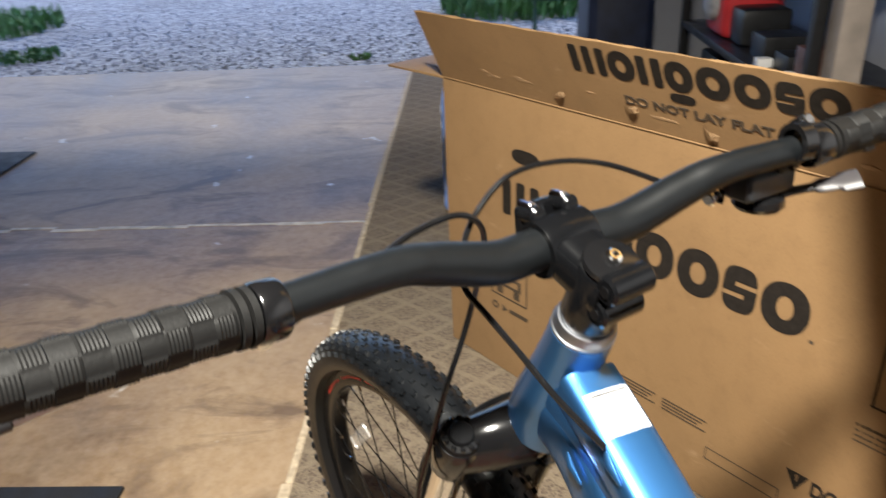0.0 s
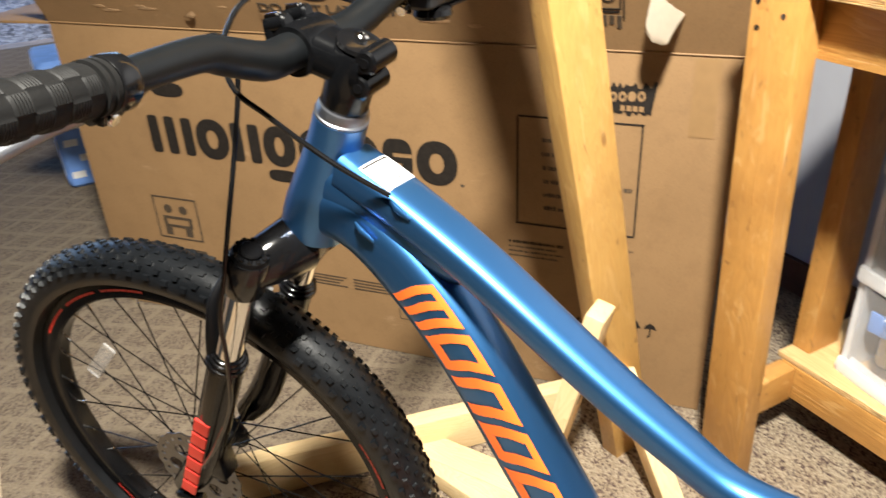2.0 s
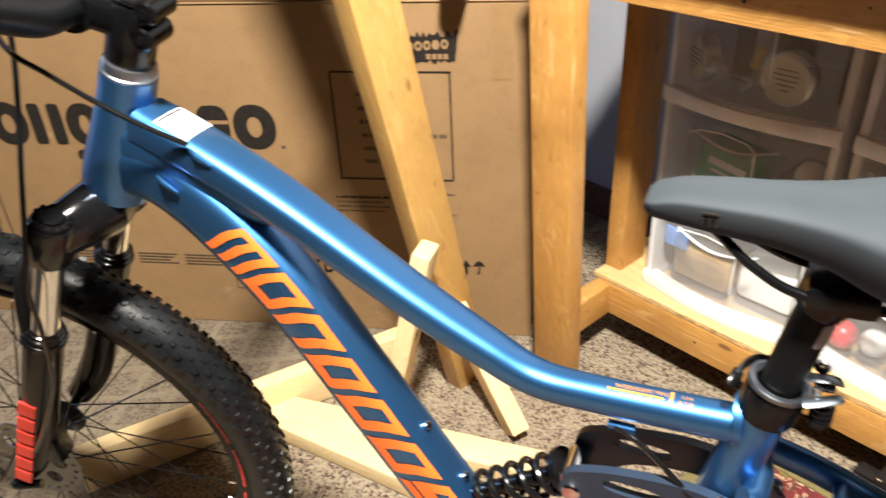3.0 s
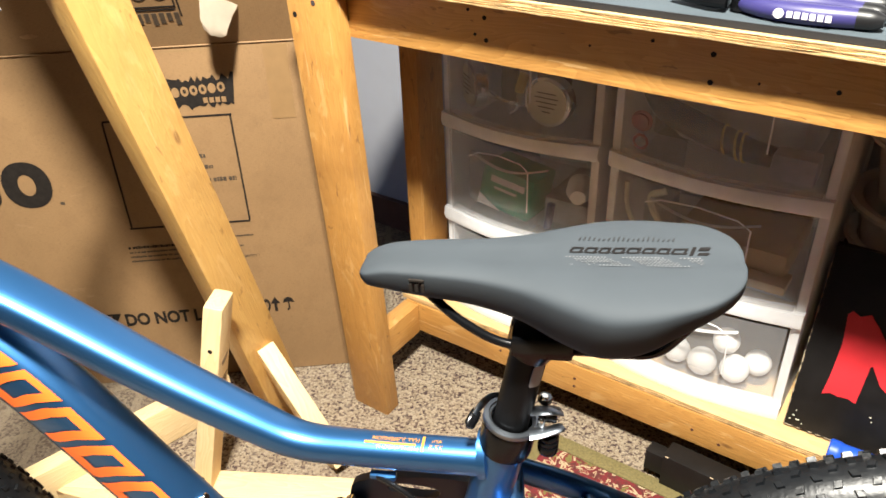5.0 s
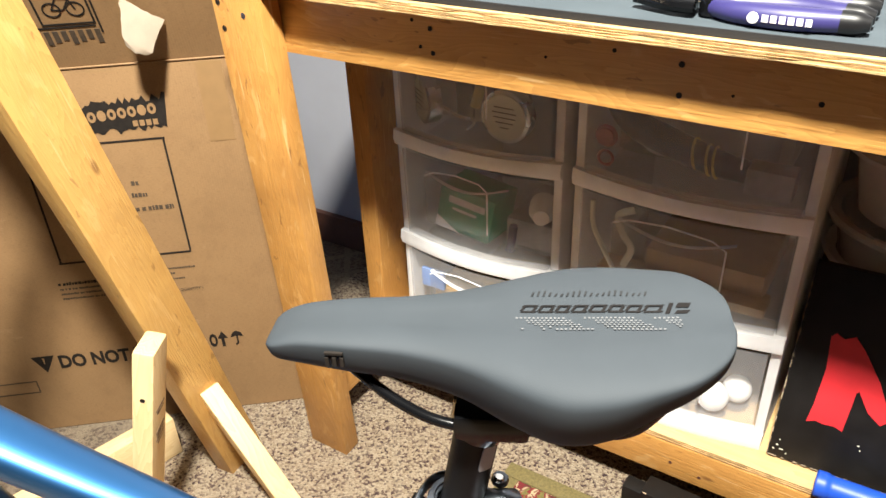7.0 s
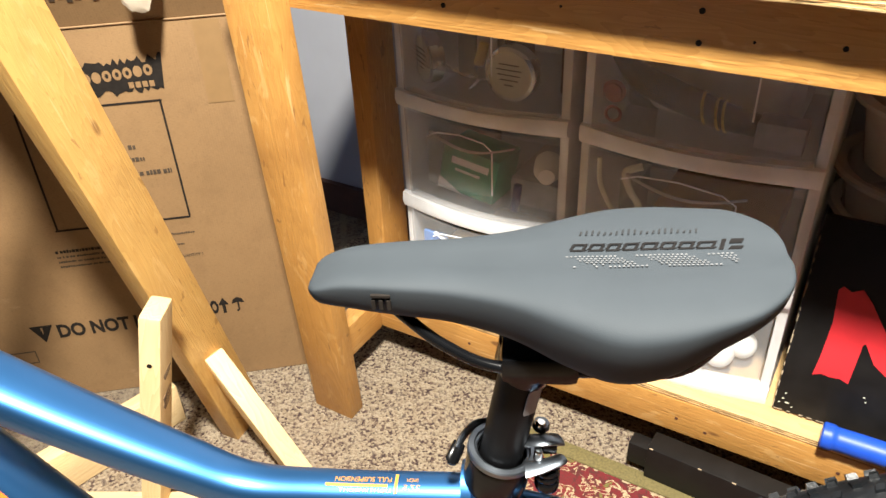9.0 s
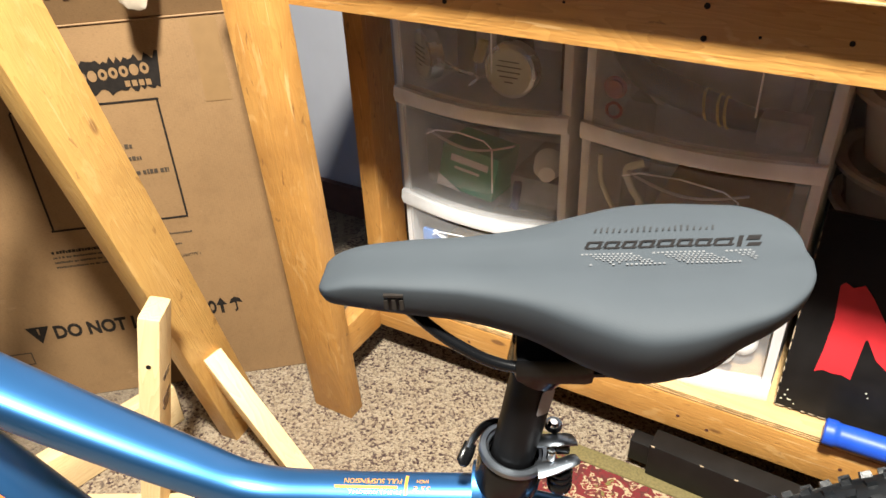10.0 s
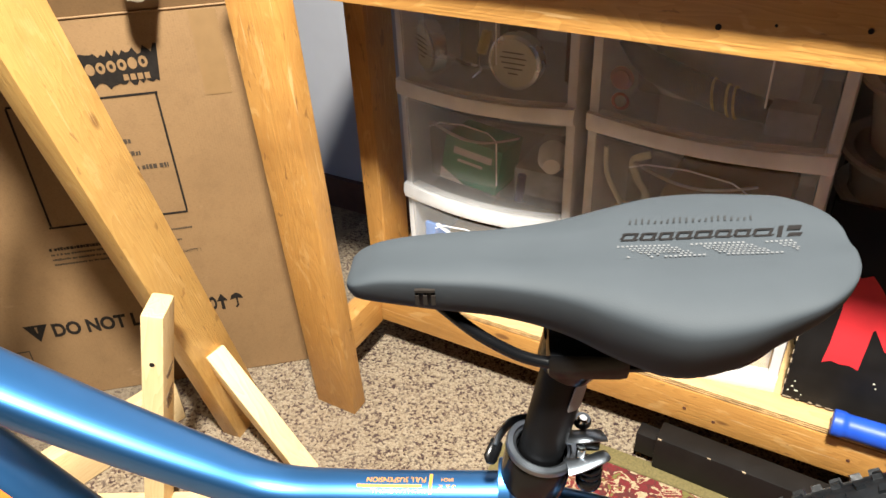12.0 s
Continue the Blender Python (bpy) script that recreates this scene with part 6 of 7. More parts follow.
# suspension fork
fork = part("fork", sweep([ax(0.770), ax(0.762), ax(0.745), ax(0.728)], [(0.028, 0.028), (0.036, 0.028), (0.040, 0.027), (0.032, 0.022)], 22), M_BLACK_GLOSS, bike, "gloss black fork crown", STEER)
HALF = 0.071
OFF = 0.020
for y in (-HALF, HALF):
    w = spline([(*ax(0.750, 0.000, y * 0.20), 0.030, 0.032), (*ax(0.748, 0.008, y * 0.62), 0.024, 0.029), (*ax(0.740, OFF, y), 0.020, 0.024)], 5)
    part("crown_arm", sweep([q[:3] for q in w], [(q[3], q[4]) for q in w], 16, side=(1, 0, 0)), M_BLACK_GLOSS, fork)
    part("crown_socket", lathe([(0, -0.026), (0.0195, -0.026), (0.0210, -0.023), (0.0210, 0.018), (0.0195, 0.021), (0, 0.021)], 26, along(ax(0.741, OFF, y), ax(0.80, OFF, y))), M_BLACK_GLOSS, fork)
    cap = [(0, 0.030), (0.010, 0.030), (0.0115, 0.0285), (0.0118, 0.026), (0.0175, 0.0255), (0.0185, 0.023), (0.0185, 0.020), (0, 0.020)]
    part("cap", lathe(cap, 26, along(ax(0.741, OFF, y), ax(0.80, OFF, y))), M_BLACK_MATT, fork, "ribbed top cap")
    kn = bmesh.new()
    for i in range(12):
        w2 = 2 * math.pi * i / 12
        block(0.0135, 0.0172, -0.0022, 0.0022, 0.0255, 0.0285, 0.0006, 1, kn) if i == 0 else join(block(0.0135, 0.0172, -0.0022, 0.0022, 0.0255, 0.0285, 0.0006, 1), kn, Matrix.Rotation(w2, 4, "Z"))
    kn.transform(along(ax(0.741, OFF, y), ax(0.80, OFF, y)))
    tagged(part("cap_knurl", kn, M_BLACK_GLOSS, fork, "fine knurl"), kind="stuff")
    part("stanchion", rod(ax(0.58, OFF, y), ax(0.735, OFF, y), 0.0150, 26), M_CHROME, fork, "chrome stanchion tube")
    part("wiper", lathe([(0.0152, 0.014), (0.0175, 0.013), (0.0185, 0.010), (0.0205, 0.009), (0.0215, 0.006), (0.0205, 0.003), (0.0225, 0.002), (0.0235, -0.002), (0.0215, -0.006), (0.0152, -0.006)], 28, along(ax(0.608, OFF, y), ax(0.70, OFF, y)), closed=True), M_BLACK_GLOSS, fork, "ringed dust wiper")
    lo = spline([(*ax(0.605, OFF, y), 0.0205, 0.0205), (*ax(0.55, OFF, y), 0.0205, 0.0205), (*ax(0.45, OFF, y), 0.0195, 0.021), (*ax(0.385, OFF + 0.006, y), 0.0185, 0.022), (*ax(0.335, OFF + 0.020, y * 0.98), 0.014, 0.018)], 6)
    leg = part("lower_leg", sweep([q[:3] for q in lo], [(q[3], q[4]) for q in lo], 24), M_BLACK_SATIN, fork, "satin black lower leg")
    # red blocks down the leg's outer side
    sgn = -1 if y < 0 else 1
    for i in range(6):
        zc = 0.502 - i * 0.026
        p = ax(zc, OFF + 0.004, y + sgn * 0.0195)
        part("decal_bar", join(block(-0.0105, 0.0105, -0.0020, 0.0015, -0.0115, 0.0115, 0.0008, 1), None, Matrix.Translation(p) @ pose(0, 0, 0, 0, 24.2, 0)), M_RED, leg, "red block")
arch = spline([(*ax(0.588, 0.030, -HALF), 0.009, 0.013), (*ax(0.645, 0.044, -HALF), 0.007, 0.010), (*ax(0.676, 0.054, -HALF * 0.80), 0.005, 0.008), (*ax(0.690, 0.058, 0), 0.0045, 0.007), (*ax(0.676, 0.054, HALF * 0.80), 0.005, 0.008), (*ax(0.645, 0.044, HALF), 0.007, 0.010), (*ax(0.588, 0.030, HALF), 0.009, 0.013)], 6)
part("arch", sweep([q[:3] for q in arch], [(q[3], q[4]) for q in arch], 14, side=(1, 0, 0)), M_BLACK_MATT, fork, "black fork arch")
AXLE = Vector((-0.3216, 0, 0.3445))
part("caliper", block(-0.275, -0.235, -0.078, -0.048, 0.395, 0.445, 0.006), M_BLACK_SATIN, fork, "black disc brake caliper")
part("axle", rod(AXLE + Vector((0, -0.078, 0)), AXLE + Vector((0, 0.078, 0)), 0.0075, 16), M_BLACK_SATIN, fork)
part("quick_release", sweep(spline([AXLE + Vector((0, -0.083, 0)), AXLE + Vector((0.012, -0.088, 0.008)), AXLE + Vector((0.045, -0.083, 0.012))], 5), [(0.006, 0.005)] * 11, 12, side=(0, 0, 1)), M_BLACK_SATIN, fork)

# ---- wheels ----
R_OUT, R_BODY, R_RIM = 0.350, 0.342, 0.292
TW = 0.0305


def make_wheel(m, label):
    """A wheel about the y axis; the hub is the part, the rest hangs under it."""
    hub = part("wheel", lathe([(0, -0.046), (0.010, -0.046), (0.012, -0.036), (0.030, -0.035), (0.030, -0.031), (0.015, -0.026), (0.013, 0.0), (0.015, 0.026), (0.030, 0.031), (0.030, 0.035), (0.012, 0.036), (0.010, 0.046), (0, 0.046)], 28, pose(0, 0, 0, -90, 0, 0)), M_BLACK_SATIN, bike, label, m)
    part("rim", lathe([(0.268, -0.010), (0.271, -0.014), (0.292, -0.0155), (0.295, -0.014), (0.295, 0.014), (0.292, 0.0155), (0.271, 0.014), (0.268, 0.010)], 96, pose(0, 0, 0, -90, 0, 0), closed=True), M_BLACK_SATIN, hub, "black rim")
    # red arcs on the rim's flanks
    for side in (-1, 1):
        bm = bmesh.new()
        for i in range(3):
            for k in range(20):
                w0 = 2 * math.pi * i / 3 - 0.45 + k * 0.045
                if k in (6, 13):
                    continue
                q = [(r, w) for r, w in ((0.2812, w0), (0.2848, w0), (0.2848, w0 + 0.042), (0.2812, w0 + 0.042))]
                vs = [bm.verts.new((r * math.cos(w), side * (0.0152 + (r - 0.271) * 0.02), r * math.sin(w))) for r, w in q]
                bm.faces.new(vs)
        tagged(part("decal", bm, M_RED, hub, "red rim blocks"), kind="stuff")
    prof = []
    n = 18
    for i in range(n + 1):
        w = math.pi * (1.16 - 1.32 * i / n) - 0.0
        prof.append((0.3125 + 0.0288 * math.sin(w), TW * math.cos(w) * -1.0))
    prof = [(0.289, -0.0135)] + prof + [(0.289, 0.0135)]
    part("tyre", lathe(prof, 120, pose(0, 0, 0, -90, 0, 0)), M_TYRE, hub, "knobbly black tyre")
    # tread blocks
    verts, faces = [], []

    def knob(w, y, dw, dy, h, skew=0.0):
        t = max(-1.0, min(1.0, y / TW))
        lean = math.asin(t) * 0.95
        r0 = 0.3125 + 0.0288 * math.cos(lean)
        base = len(verts)
        for lift, k in ((-0.002, 1.08), (h, 0.86)):
            for sw, sy in ((-1, -1), (1, -1), (1, 1), (-1, 1)):
                ww = w + sw * dw * k + skew * sy * dw
                yy = sy * dy * k
                rr = r0 + lift * math.cos(lean) - yy * math.sin(lean)
                y2 = TW * t + lift * math.sin(lean) * 1.0 + yy * math.cos(lean)
                verts.append((rr * math.cos(ww), y2, rr * math.sin(ww)))
        for q in ((4, 5, 6, 7), (0, 1, 5, 4), (1, 2, 6, 5), (2, 3, 7, 6), (3, 0, 4, 7)):
            faces.append(tuple(base + i for i in q))

    N = 78
    for i in range(N):
        w = 2 * math.pi * i / N
        st2 = 2 * math.pi / N
        knob(w, -0.0038, 0.0098, 0.0031, 0.0022, 0.25)
        knob(w + st2 * 0.5, 0.0038, 0.0098, 0.0031, 0.0022, -0.25)
        knob(w + st2 * 0.5, -0.0112, 0.0095, 0.0031, 0.0022, -0.2)
        knob(w, 0.0112, 0.0095, 0.0031, 0.0022, 0.2)
        knob(w, -0.0184, 0.0095, 0.0030, 0.0024, 0.2)
        knob(w + st2 * 0.5, 0.0184, 0.0095, 0.0030, 0.0024, -0.2)
        for sgn in (-1, 1):
            knob(w + (0.5 if sgn < 0 else 0) * st2, sgn * 0.0245, 0.0110, 0.0030, 0.0030, 0.15 * sgn)
            knob(w + (0 if sgn < 0 else 0.5) * st2, sgn * 0.0290, 0.0130, 0.0034, 0.0036)
    data = bpy.data.meshes.new("tread")
    data.from_pydata(verts, [], faces)
    data.materials.append(M_TYRE)
    tread = new("tread", data)
    tread.parent = hub
    tagged(tread, "rows of small rubber knobs", kind="stuff")
    # spokes
    for i in range(32):
        side = -1 if i % 2 else 1
        w = 2 * math.pi * i / 32
        lead = 0.62 if (i // 2) % 2 else -0.62
        if i < 4:
            p0 = (0.029 * math.cos(w + lead), side * 0.033, 0.029 * math.sin(w + lead))
            p1 = (0.262 * math.cos(w), side * 0.003, 0.262 * math.sin(w))
            s0 = part("spoke", rod(p0, p1, 0.00105, 6), M_BLACK_SATIN, hub)
            p2 = (0.270 * math.cos(w), side * 0.002, 0.270 * math.sin(w))
            n0 = part("nipple", rod((0.256 * math.cos(w), side * 0.0038, 0.256 * math.sin(w)), p2, 0.0019, 8), M_CHROME, hub, "bright spoke nipple")
            if i == 0:
                group4 = []
            group4.append((s0, n0))
        else:
            turn = Matrix.Rotation(-2 * math.pi * (i - i % 4) / 32, 4, "Y")
            again(group4[i % 4][0], turn, hub)
            again(group4[i % 4][1], turn, hub)
    return hub


F_WHEEL = STEER @ Matrix.Translation(AXLE)
fw = make_wheel(F_WHEEL, "front wheel with a knobbly tyre")
R_WHEEL = Matrix.Translation((0.900, 0, 0.3440))
rw = make_wheel(R_WHEEL @ pose(0, 0, 0, 0, 40, 0), "rear wheel with a knobbly tyre")
# reflector clipped between spokes, and the disc
ang = radians(138)
rb = block(-0.043, 0.043, -0.0065, -0.0005, -0.011, 0.011, 0.004)
part("reflector", rb, M_CLEAR, fw, "clear ribbed spoke reflector", Matrix.Translation((0.20 * math.cos(ang), -0.012, 0.20 * math.sin(ang))) @ Matrix.Rotation(-ang + math.pi / 2, 4, "Y"))
for wheel_ob in (fw, rw):
    holes = [oval(0.059 * math.cos(2 * math.pi * i / 24), 0.059 * math.sin(2 * math.pi * i / 24), 0.0036, 0.0036, 8) for i in range(24)]
    holes += [oval(0.038 * math.cos(2 * math.pi * i / 6), 0.038 * math.sin(2 * math.pi * i / 6), 0.012, 0.012, 12) for i in range(6)]
    part("disc", prism([((0.069 + 0.0016 * math.cos(k * math.pi / 2)) * math.cos(2 * math.pi * k / 72), (0.069 + 0.0016 * math.cos(k * math.pi / 2)) * math.sin(2 * math.pi * k / 72)) for k in range(72)], 0, 0.0018, holes, m=Matrix.Translation((0, -0.041, 0)) @ pose(0, 0, 0, 90, 0, 0)), M_DISC, wheel_ob, "drilled steel brake disc")

# ---- rear suspension ----
swing = part("rear_swingarm", sweep(spline([(0.522, -0.038, 0.594), (0.60, -0.046, 0.560), (0.74, -0.062, 0.475), (0.890, -0.066, 0.350)], 6), [(0.0095, 0.014)] * 19, 16), M_BLUE, bike, "blue rear stays")
part("stay", sweep(spline([(0.522, 0.038, 0.594), (0.60, 0.046, 0.560), (0.74, 0.062, 0.475), (0.890, 0.066, 0.350)], 6), [(0.0095, 0.014)] * 19, 16), M_BLUE, swing)
for y in (-1, 1):
    part("chain_stay", sweep(spline([(0.455, y * 0.028, 0.335), (0.62, y * 0.045, 0.330), (0.890, y * 0.066, 0.348)], 6), [(0.009, 0.013)] * 13, 14), M_BLUE, swing)
part("yoke", sweep([(0.522, -0.036, 0.596), (0.530, -0.030, 0.594), (0.534, 0, 0.592), (0.530, 0.030, 0.594), (0.522, 0.036, 0.596)], [(0.010, 0.013)] * 5, 16, side=(1, 0, 0)), M_BLUE, swing)
part("stay_bridge", sweep([(0.600, -0.046, 0.560), (0.598, 0, 0.565), (0.600, 0.046, 0.560)], [(0.007, 0.007)] * 3, 14, side=(1, 0, 0)), M_BLUE, swing)
part("axle", rod((0.900, -0.072, 0.3440), (0.900, 0.072, 0.3440), 0.008, 14), M_BLACK_SATIN, swing)


def rocker(y):
    sg = 1 if y > 0 else -1
    out = spline([(0.372, 0.545), (0.378, 0.566), (0.398, 0.576), (0.435, 0.5835), (0.480, 0.586), (0.515, 0.578), (0.545, 0.560), (0.560, 0.538), (0.530, 0.536), (0.490, 0.552), (0.430, 0.545), (0.395, 0.522), (0.372, 0.545)], 5)[:-1]
    hole = [oval(0.437, 0.566, 0.026, 0.0075, 16, 2.6, -0.02), oval(0.508, 0.563, 0.015, 0.0055, 14, 2.4, -0.25)]
    bm = prism([(q[0], q[1]) for q in out], -0.0045, 0.0045, hole, m=Matrix.Translation((0, y, 0)) @ pose(0, 0, 0, 90, 0, 0))
    ob = part("rocker_link", bm, M_LINK, bike, "dark blue forged rocker link")
    for x, z in ((0.384, 0.547), (0.510, 0.577), (0.548, 0.552)):
        part("pivot_bolt", rod((x, y + sg * 0.0085, z), (x, y, z), 0.0085, 16, bevel=0.0015), M_CHROME, ob, "bright pivot bolt")
    return ob


rocker(-0.0255)
rocker(0.0255)
shock = part("shock", rod((0.380, 0, 0.545), (0.262, 0, 0.457), 0.0085, 16), M_BLACK_SATIN, bike, "coil shock absorber")
part("shock_end", rod((0.380, -0.019, 0.545), (0.380, 0.019, 0.545), 0.0115, 18, bevel=0.002), M_CHROME, shock, "bright shock eye")
coil = []
p0, p1 = Vector((0.366, 0, 0.5345)), Vector((0.280, 0, 0.4705))
d = (p1 - p0)
s1 = Vector((0, 1, 0))
s2 = d.normalized().cross(s1)
for i in range(121):
    f = i / 120
    w = f * 2 * math.pi * 5.5
    coil.append(p0 + d * f + s1 * (0.0185 * math.cos(w)) + s2 * (0.0185 * math.sin(w)))
part("coil_spring", sweep(coil, 0.0036, 10, side=(1, 0, 0.2)), M_BLACK_GLOSS, shock, "gloss black coil spring")
part("spring_seat", lathe([(0, 0), (0.022, 0), (0.022, 0.006), (0, 0.006)], 22, along((0.372, 0, 0.539), (0.262, 0, 0.457))), M_BLACK_SATIN, shock)

# crank below the frame
crank = part("crank", rod((0.42, -0.065, 0.325), (0.42, 0.065, 0.325), 0.011, 16), M_BLACK_SATIN, bike, "black crank axle")
ring = [(0.066 * math.cos(2 * math.pi * k / 96) * (1 if k % 3 else 1.04), 0.066 * math.sin(2 * math.pi * k / 96) * (1 if k % 3 else 1.04)) for k in range(96)]
part("chainring", prism(ring, 0, 0.003, [oval(0.033 * math.cos(i * 1.2566), 0.033 * math.sin(i * 1.2566), 0.012, 0.012, 12) for i in range(5)], m=Matrix.Translation((0.42, 0.050, 0.325)) @ pose(0, 0, 0, 90, 0, 0)), M_BLACK_SATIN, crank)
for y, sg in ((-0.068, 1), (0.068, -1)):
    part("crank_arm", sweep([(0.42, y, 0.325), (0.42 + sg * 0.085, y * 1.05, 0.300), (0.42 + sg * 0.165, y * 1.12, 0.278)], [(0.008, 0.015), (0.007, 0.012), (0.007, 0.013)], 14), M_BLACK_SATIN, crank)

# ---- seat post and saddle ----
SP = Vector((0.19, 0, 1.0)).normalized()
P0 = Vector((0.5315, 0, 0.688))
part("seat_collar", lathe([(0.0172, 0.001), (0.0222, 0.000), (0.0238, 0.002), (0.0238, 0.0052), (0.0230, 0.0062), (0.0195, 0.0064), (0.0188, 0.0052), (0.0172, 0.0046)], 40, along(P0, P0 + SP), closed=True), M_CLAMP, bike, "flat grey alloy quick-release collar")
part("collar_sleeve", lathe([(0.0160, -0.030), (0.0218, -0.028), (0.0226, -0.024), (0.0228, -0.004), (0.0222, -0.0004), (0.0160, -0.0004)], 28, along(P0, P0 + SP), closed=True), M_BLACK_SATIN, bike)
post = part("seat_post", rod(P0 - SP * 0.03, P0 + SP * 0.098, 0.0148, 28), M_BLACK_MATT, bike, "matt black seat post")
part("post_sticker", prism(oval(0, 0, 0.005, 0.011, 12, 6), 0, 0.0006, m=Matrix.Translation(P0 + SP * 0.062 + Vector((0.009, -0.0121, 0))) @ pose(0, 0, 0, 0, 11, 0) @ pose(0, 0, 0, 90, 0, 36)), simple("grey_label", (0.32, 0.31, 0.32), 0.4), post, "small grey label")
lev = spline([P0 + Vector((0.0, 0.0250, 0.004)), P0 + Vector((-0.018, 0.0185, 0.007)), P0 + Vector((-0.0265, 0.008, 0.006)), P0 + Vector((-0.030, -0.001, 0.003))], 6)
qr = part("clamp_lever", sweep(lev, [(0.0022, 0.0050)] * len(lev), 12, side=(0, 1, 0)), M_CLAMP, bike, "bright clamp lever with a black tip")
part("lever_tip", sweep([lev[-4], lev[-1], Vector(lev[-1]) + Vector((-0.003, -0.007, -0.003)), Vector(lev[-1]) + Vector((-0.003, -0.010, -0.004))], [(0.0026, 0.0046), (0.0030, 0.0052), (0.0030, 0.0052), (0.0015, 0.003)], 14, side=(0, 1, 0)), M_BLACK_SATIN, qr)
part("clamp_ear", sweep(spline([(0.548, -0.018, 0.6935), (0.558, -0.0165, 0.6945), (0.568, -0.012, 0.6955), (0.574, -0.0085, 0.6955)], 4), [(0.0022, 0.0072), (0.0022, 0.0070), (0.0022, 0.0064), (0.0022, 0.0060), (0.0022, 0.0056), (0.0022, 0.0054), (0.0022, 0.0052), (0.0022, 0.0052), (0.0022, 0.0052), (0.0022, 0.0052), (0.0022, 0.0050), (0.0022, 0.0046), (0.0016, 0.0036)], 14, side=(0, 0, 1)), M_CLAMP, qr, "tapering lower ear plate")
part("cam_plate", sweep(spline([(0.549, -0.002, 0.7035), (0.557, -0.004, 0.7065), (0.565, -0.003, 0.7065), (0.571, 0.000, 0.7035)], 4), [(0.0022, 0.0060)] * 13, 14, side=(0, 0, 1)), M_CLAMP, qr, "curved upper cam plate")
part("cam_body", block(0.554, 0.569, -0.008, 0.004, 0.697, 0.7045, 0.002), M_BLACK_SATIN, qr)
part("cam_pin", rod((0.5565, -0.011, 0.6965), (0.557, -0.0105, 0.7045), 0.0032, 12, bevel=0.001), M_CHROME, qr, "bright cam pin")
part("cam_head", lathe([(0, 0), (0.0052, 0), (0.0060, 0.0012), (0.0060, 0.004), (0.0050, 0.0055), (0, 0.0056)], 20, along((0.558, 0.008, 0.7055), (0.560, 0.008, 0.72))), M_CLAMP, qr, "round cam head")
part("clamp_nut", lathe([(0, 0), (0.0075, 0), (0.0085, 0.002), (0.0085, 0.004), (0.0078, 0.005), (0.0085, 0.006), (0.0085, 0.009), (0.0078, 0.010), (0.0085, 0.011), (0.0085, 0.016), (0.0075, 0.019), (0.0035, 0.019), (0.0035, 0.014), (0, 0.014)], 16, along((0.563, -0.010, 0.689), (0.562, -0.013, 0.655))), M_BLACK_SATIN, qr, "ribbed black nut")
part("clamp_pin", rod((0.5575, 0.003, 0.7125), (0.5585, 0.003, 0.7165), 0.0036, 14, bevel=0.001), M_CHROME, qr, "bright pin")

sections = [  # x, half width, top height, edge height, lower edge
    (0.418, 0.0142, 0.8370, 0.8314, 0.8291), (0.424, 0.0198, 0.8402, 0.8317, 0.8265), (0.440, 0.0223, 0.8454, 0.8325, 0.8248), (0.470, 0.0260, 0.8477, 0.8333, 0.8224), (0.505, 0.0296, 0.8489, 0.8309, 0.8201), (0.540, 0.0393, 0.8503, 0.8275, 0.8149), (0.570, 0.0546, 0.8522, 0.8198, 0.8069), (0.598, 0.0670, 0.8532, 0.8167, 0.8035), (0.625, 0.0672, 0.8546, 0.8224, 0.8092), (0.648, 0.0612, 0.8553, 0.8327, 0.8219), (0.668, 0.0537, 0.8565, 0.8412, 0.8323), (0.682, 0.0413, 0.8565, 0.8468, 0.8375), (0.690, 0.0279, 0.8564, 0.8495, 0.8412), (0.693, 0.0148, 0.8561, 0.8490, 0.8438)]
sections = [(0.560 + (x - 0.560) * 0.968, hw * 0.934, zt, ze, zb) for x, hw, zt, ze, zb in sections]
# the widest line lies well above the lower edge: the flanks tuck in below it
sections = [(x, hw, zt, ze + 0.58 * (zt - ze), zb) for x, hw, zt, ze, zb in sections]
rows = spline(sections, 4)
bm = bmesh.new()
loops = []
for x, hw, zt, ze, zb in rows:
    loop = []
    n = 28
    for k in range(n + 1):
        w = math.pi * k / n
        c, sn = math.cos(w), math.sin(w)
        y = hw * math.copysign(abs(c) ** 0.52, c)
        z = ze + (zt - ze) * sn ** 0.82 - 0.0025 * math.exp(-(y / 0.009) ** 2) * (1 if 0.5 < x < 0.69 else 0.3)
        loop.append(bm.verts.new((x, y, z)))
    tuck = [(0.992, 0.18), (0.970, 0.38), (0.935, 0.60), (0.890, 0.82), (0.82, 1.0)]
    for y, z in [(-hw * u, ze + (zb - ze) * v) for u, v in tuck] + [(hw * u, ze + (zb - ze) * v) for u, v in tuck[::-1]]:
        loop.append(bm.verts.new((x, y, z)))
    loops.append(loop)
for l0, l1 in zip(loops, loops[1:]):
    for k in range(len(l0)):
        j = (k + 1) % len(l0)
        bm.faces.new((l0[k], l0[j], l1[j], l1[k]))
bm.faces.new(loops[0][::-1])
bm.faces.new(loops[-1])
saddle = part("saddle", bm, M_SADDLE, bike, "grey-black padded vinyl saddle", angle=70)


def saddle_top(x, y):
    """Height of the saddle's skin over (x, y)."""
    xs = [q[0] for q in rows]
    hw, zt, ze = (float(np.interp(x, xs, [q[i] for q in rows])) for i in (1, 2, 3))
    c = min(1.0, abs(y) / hw) ** (1 / 0.52)
    return ze + (zt - ze) * (1 - c * c) ** 0.41 - 0.0025 * math.exp(-(y / 0.009) ** 2) * (1 if 0.5 < x < 0.69 else 0.3)


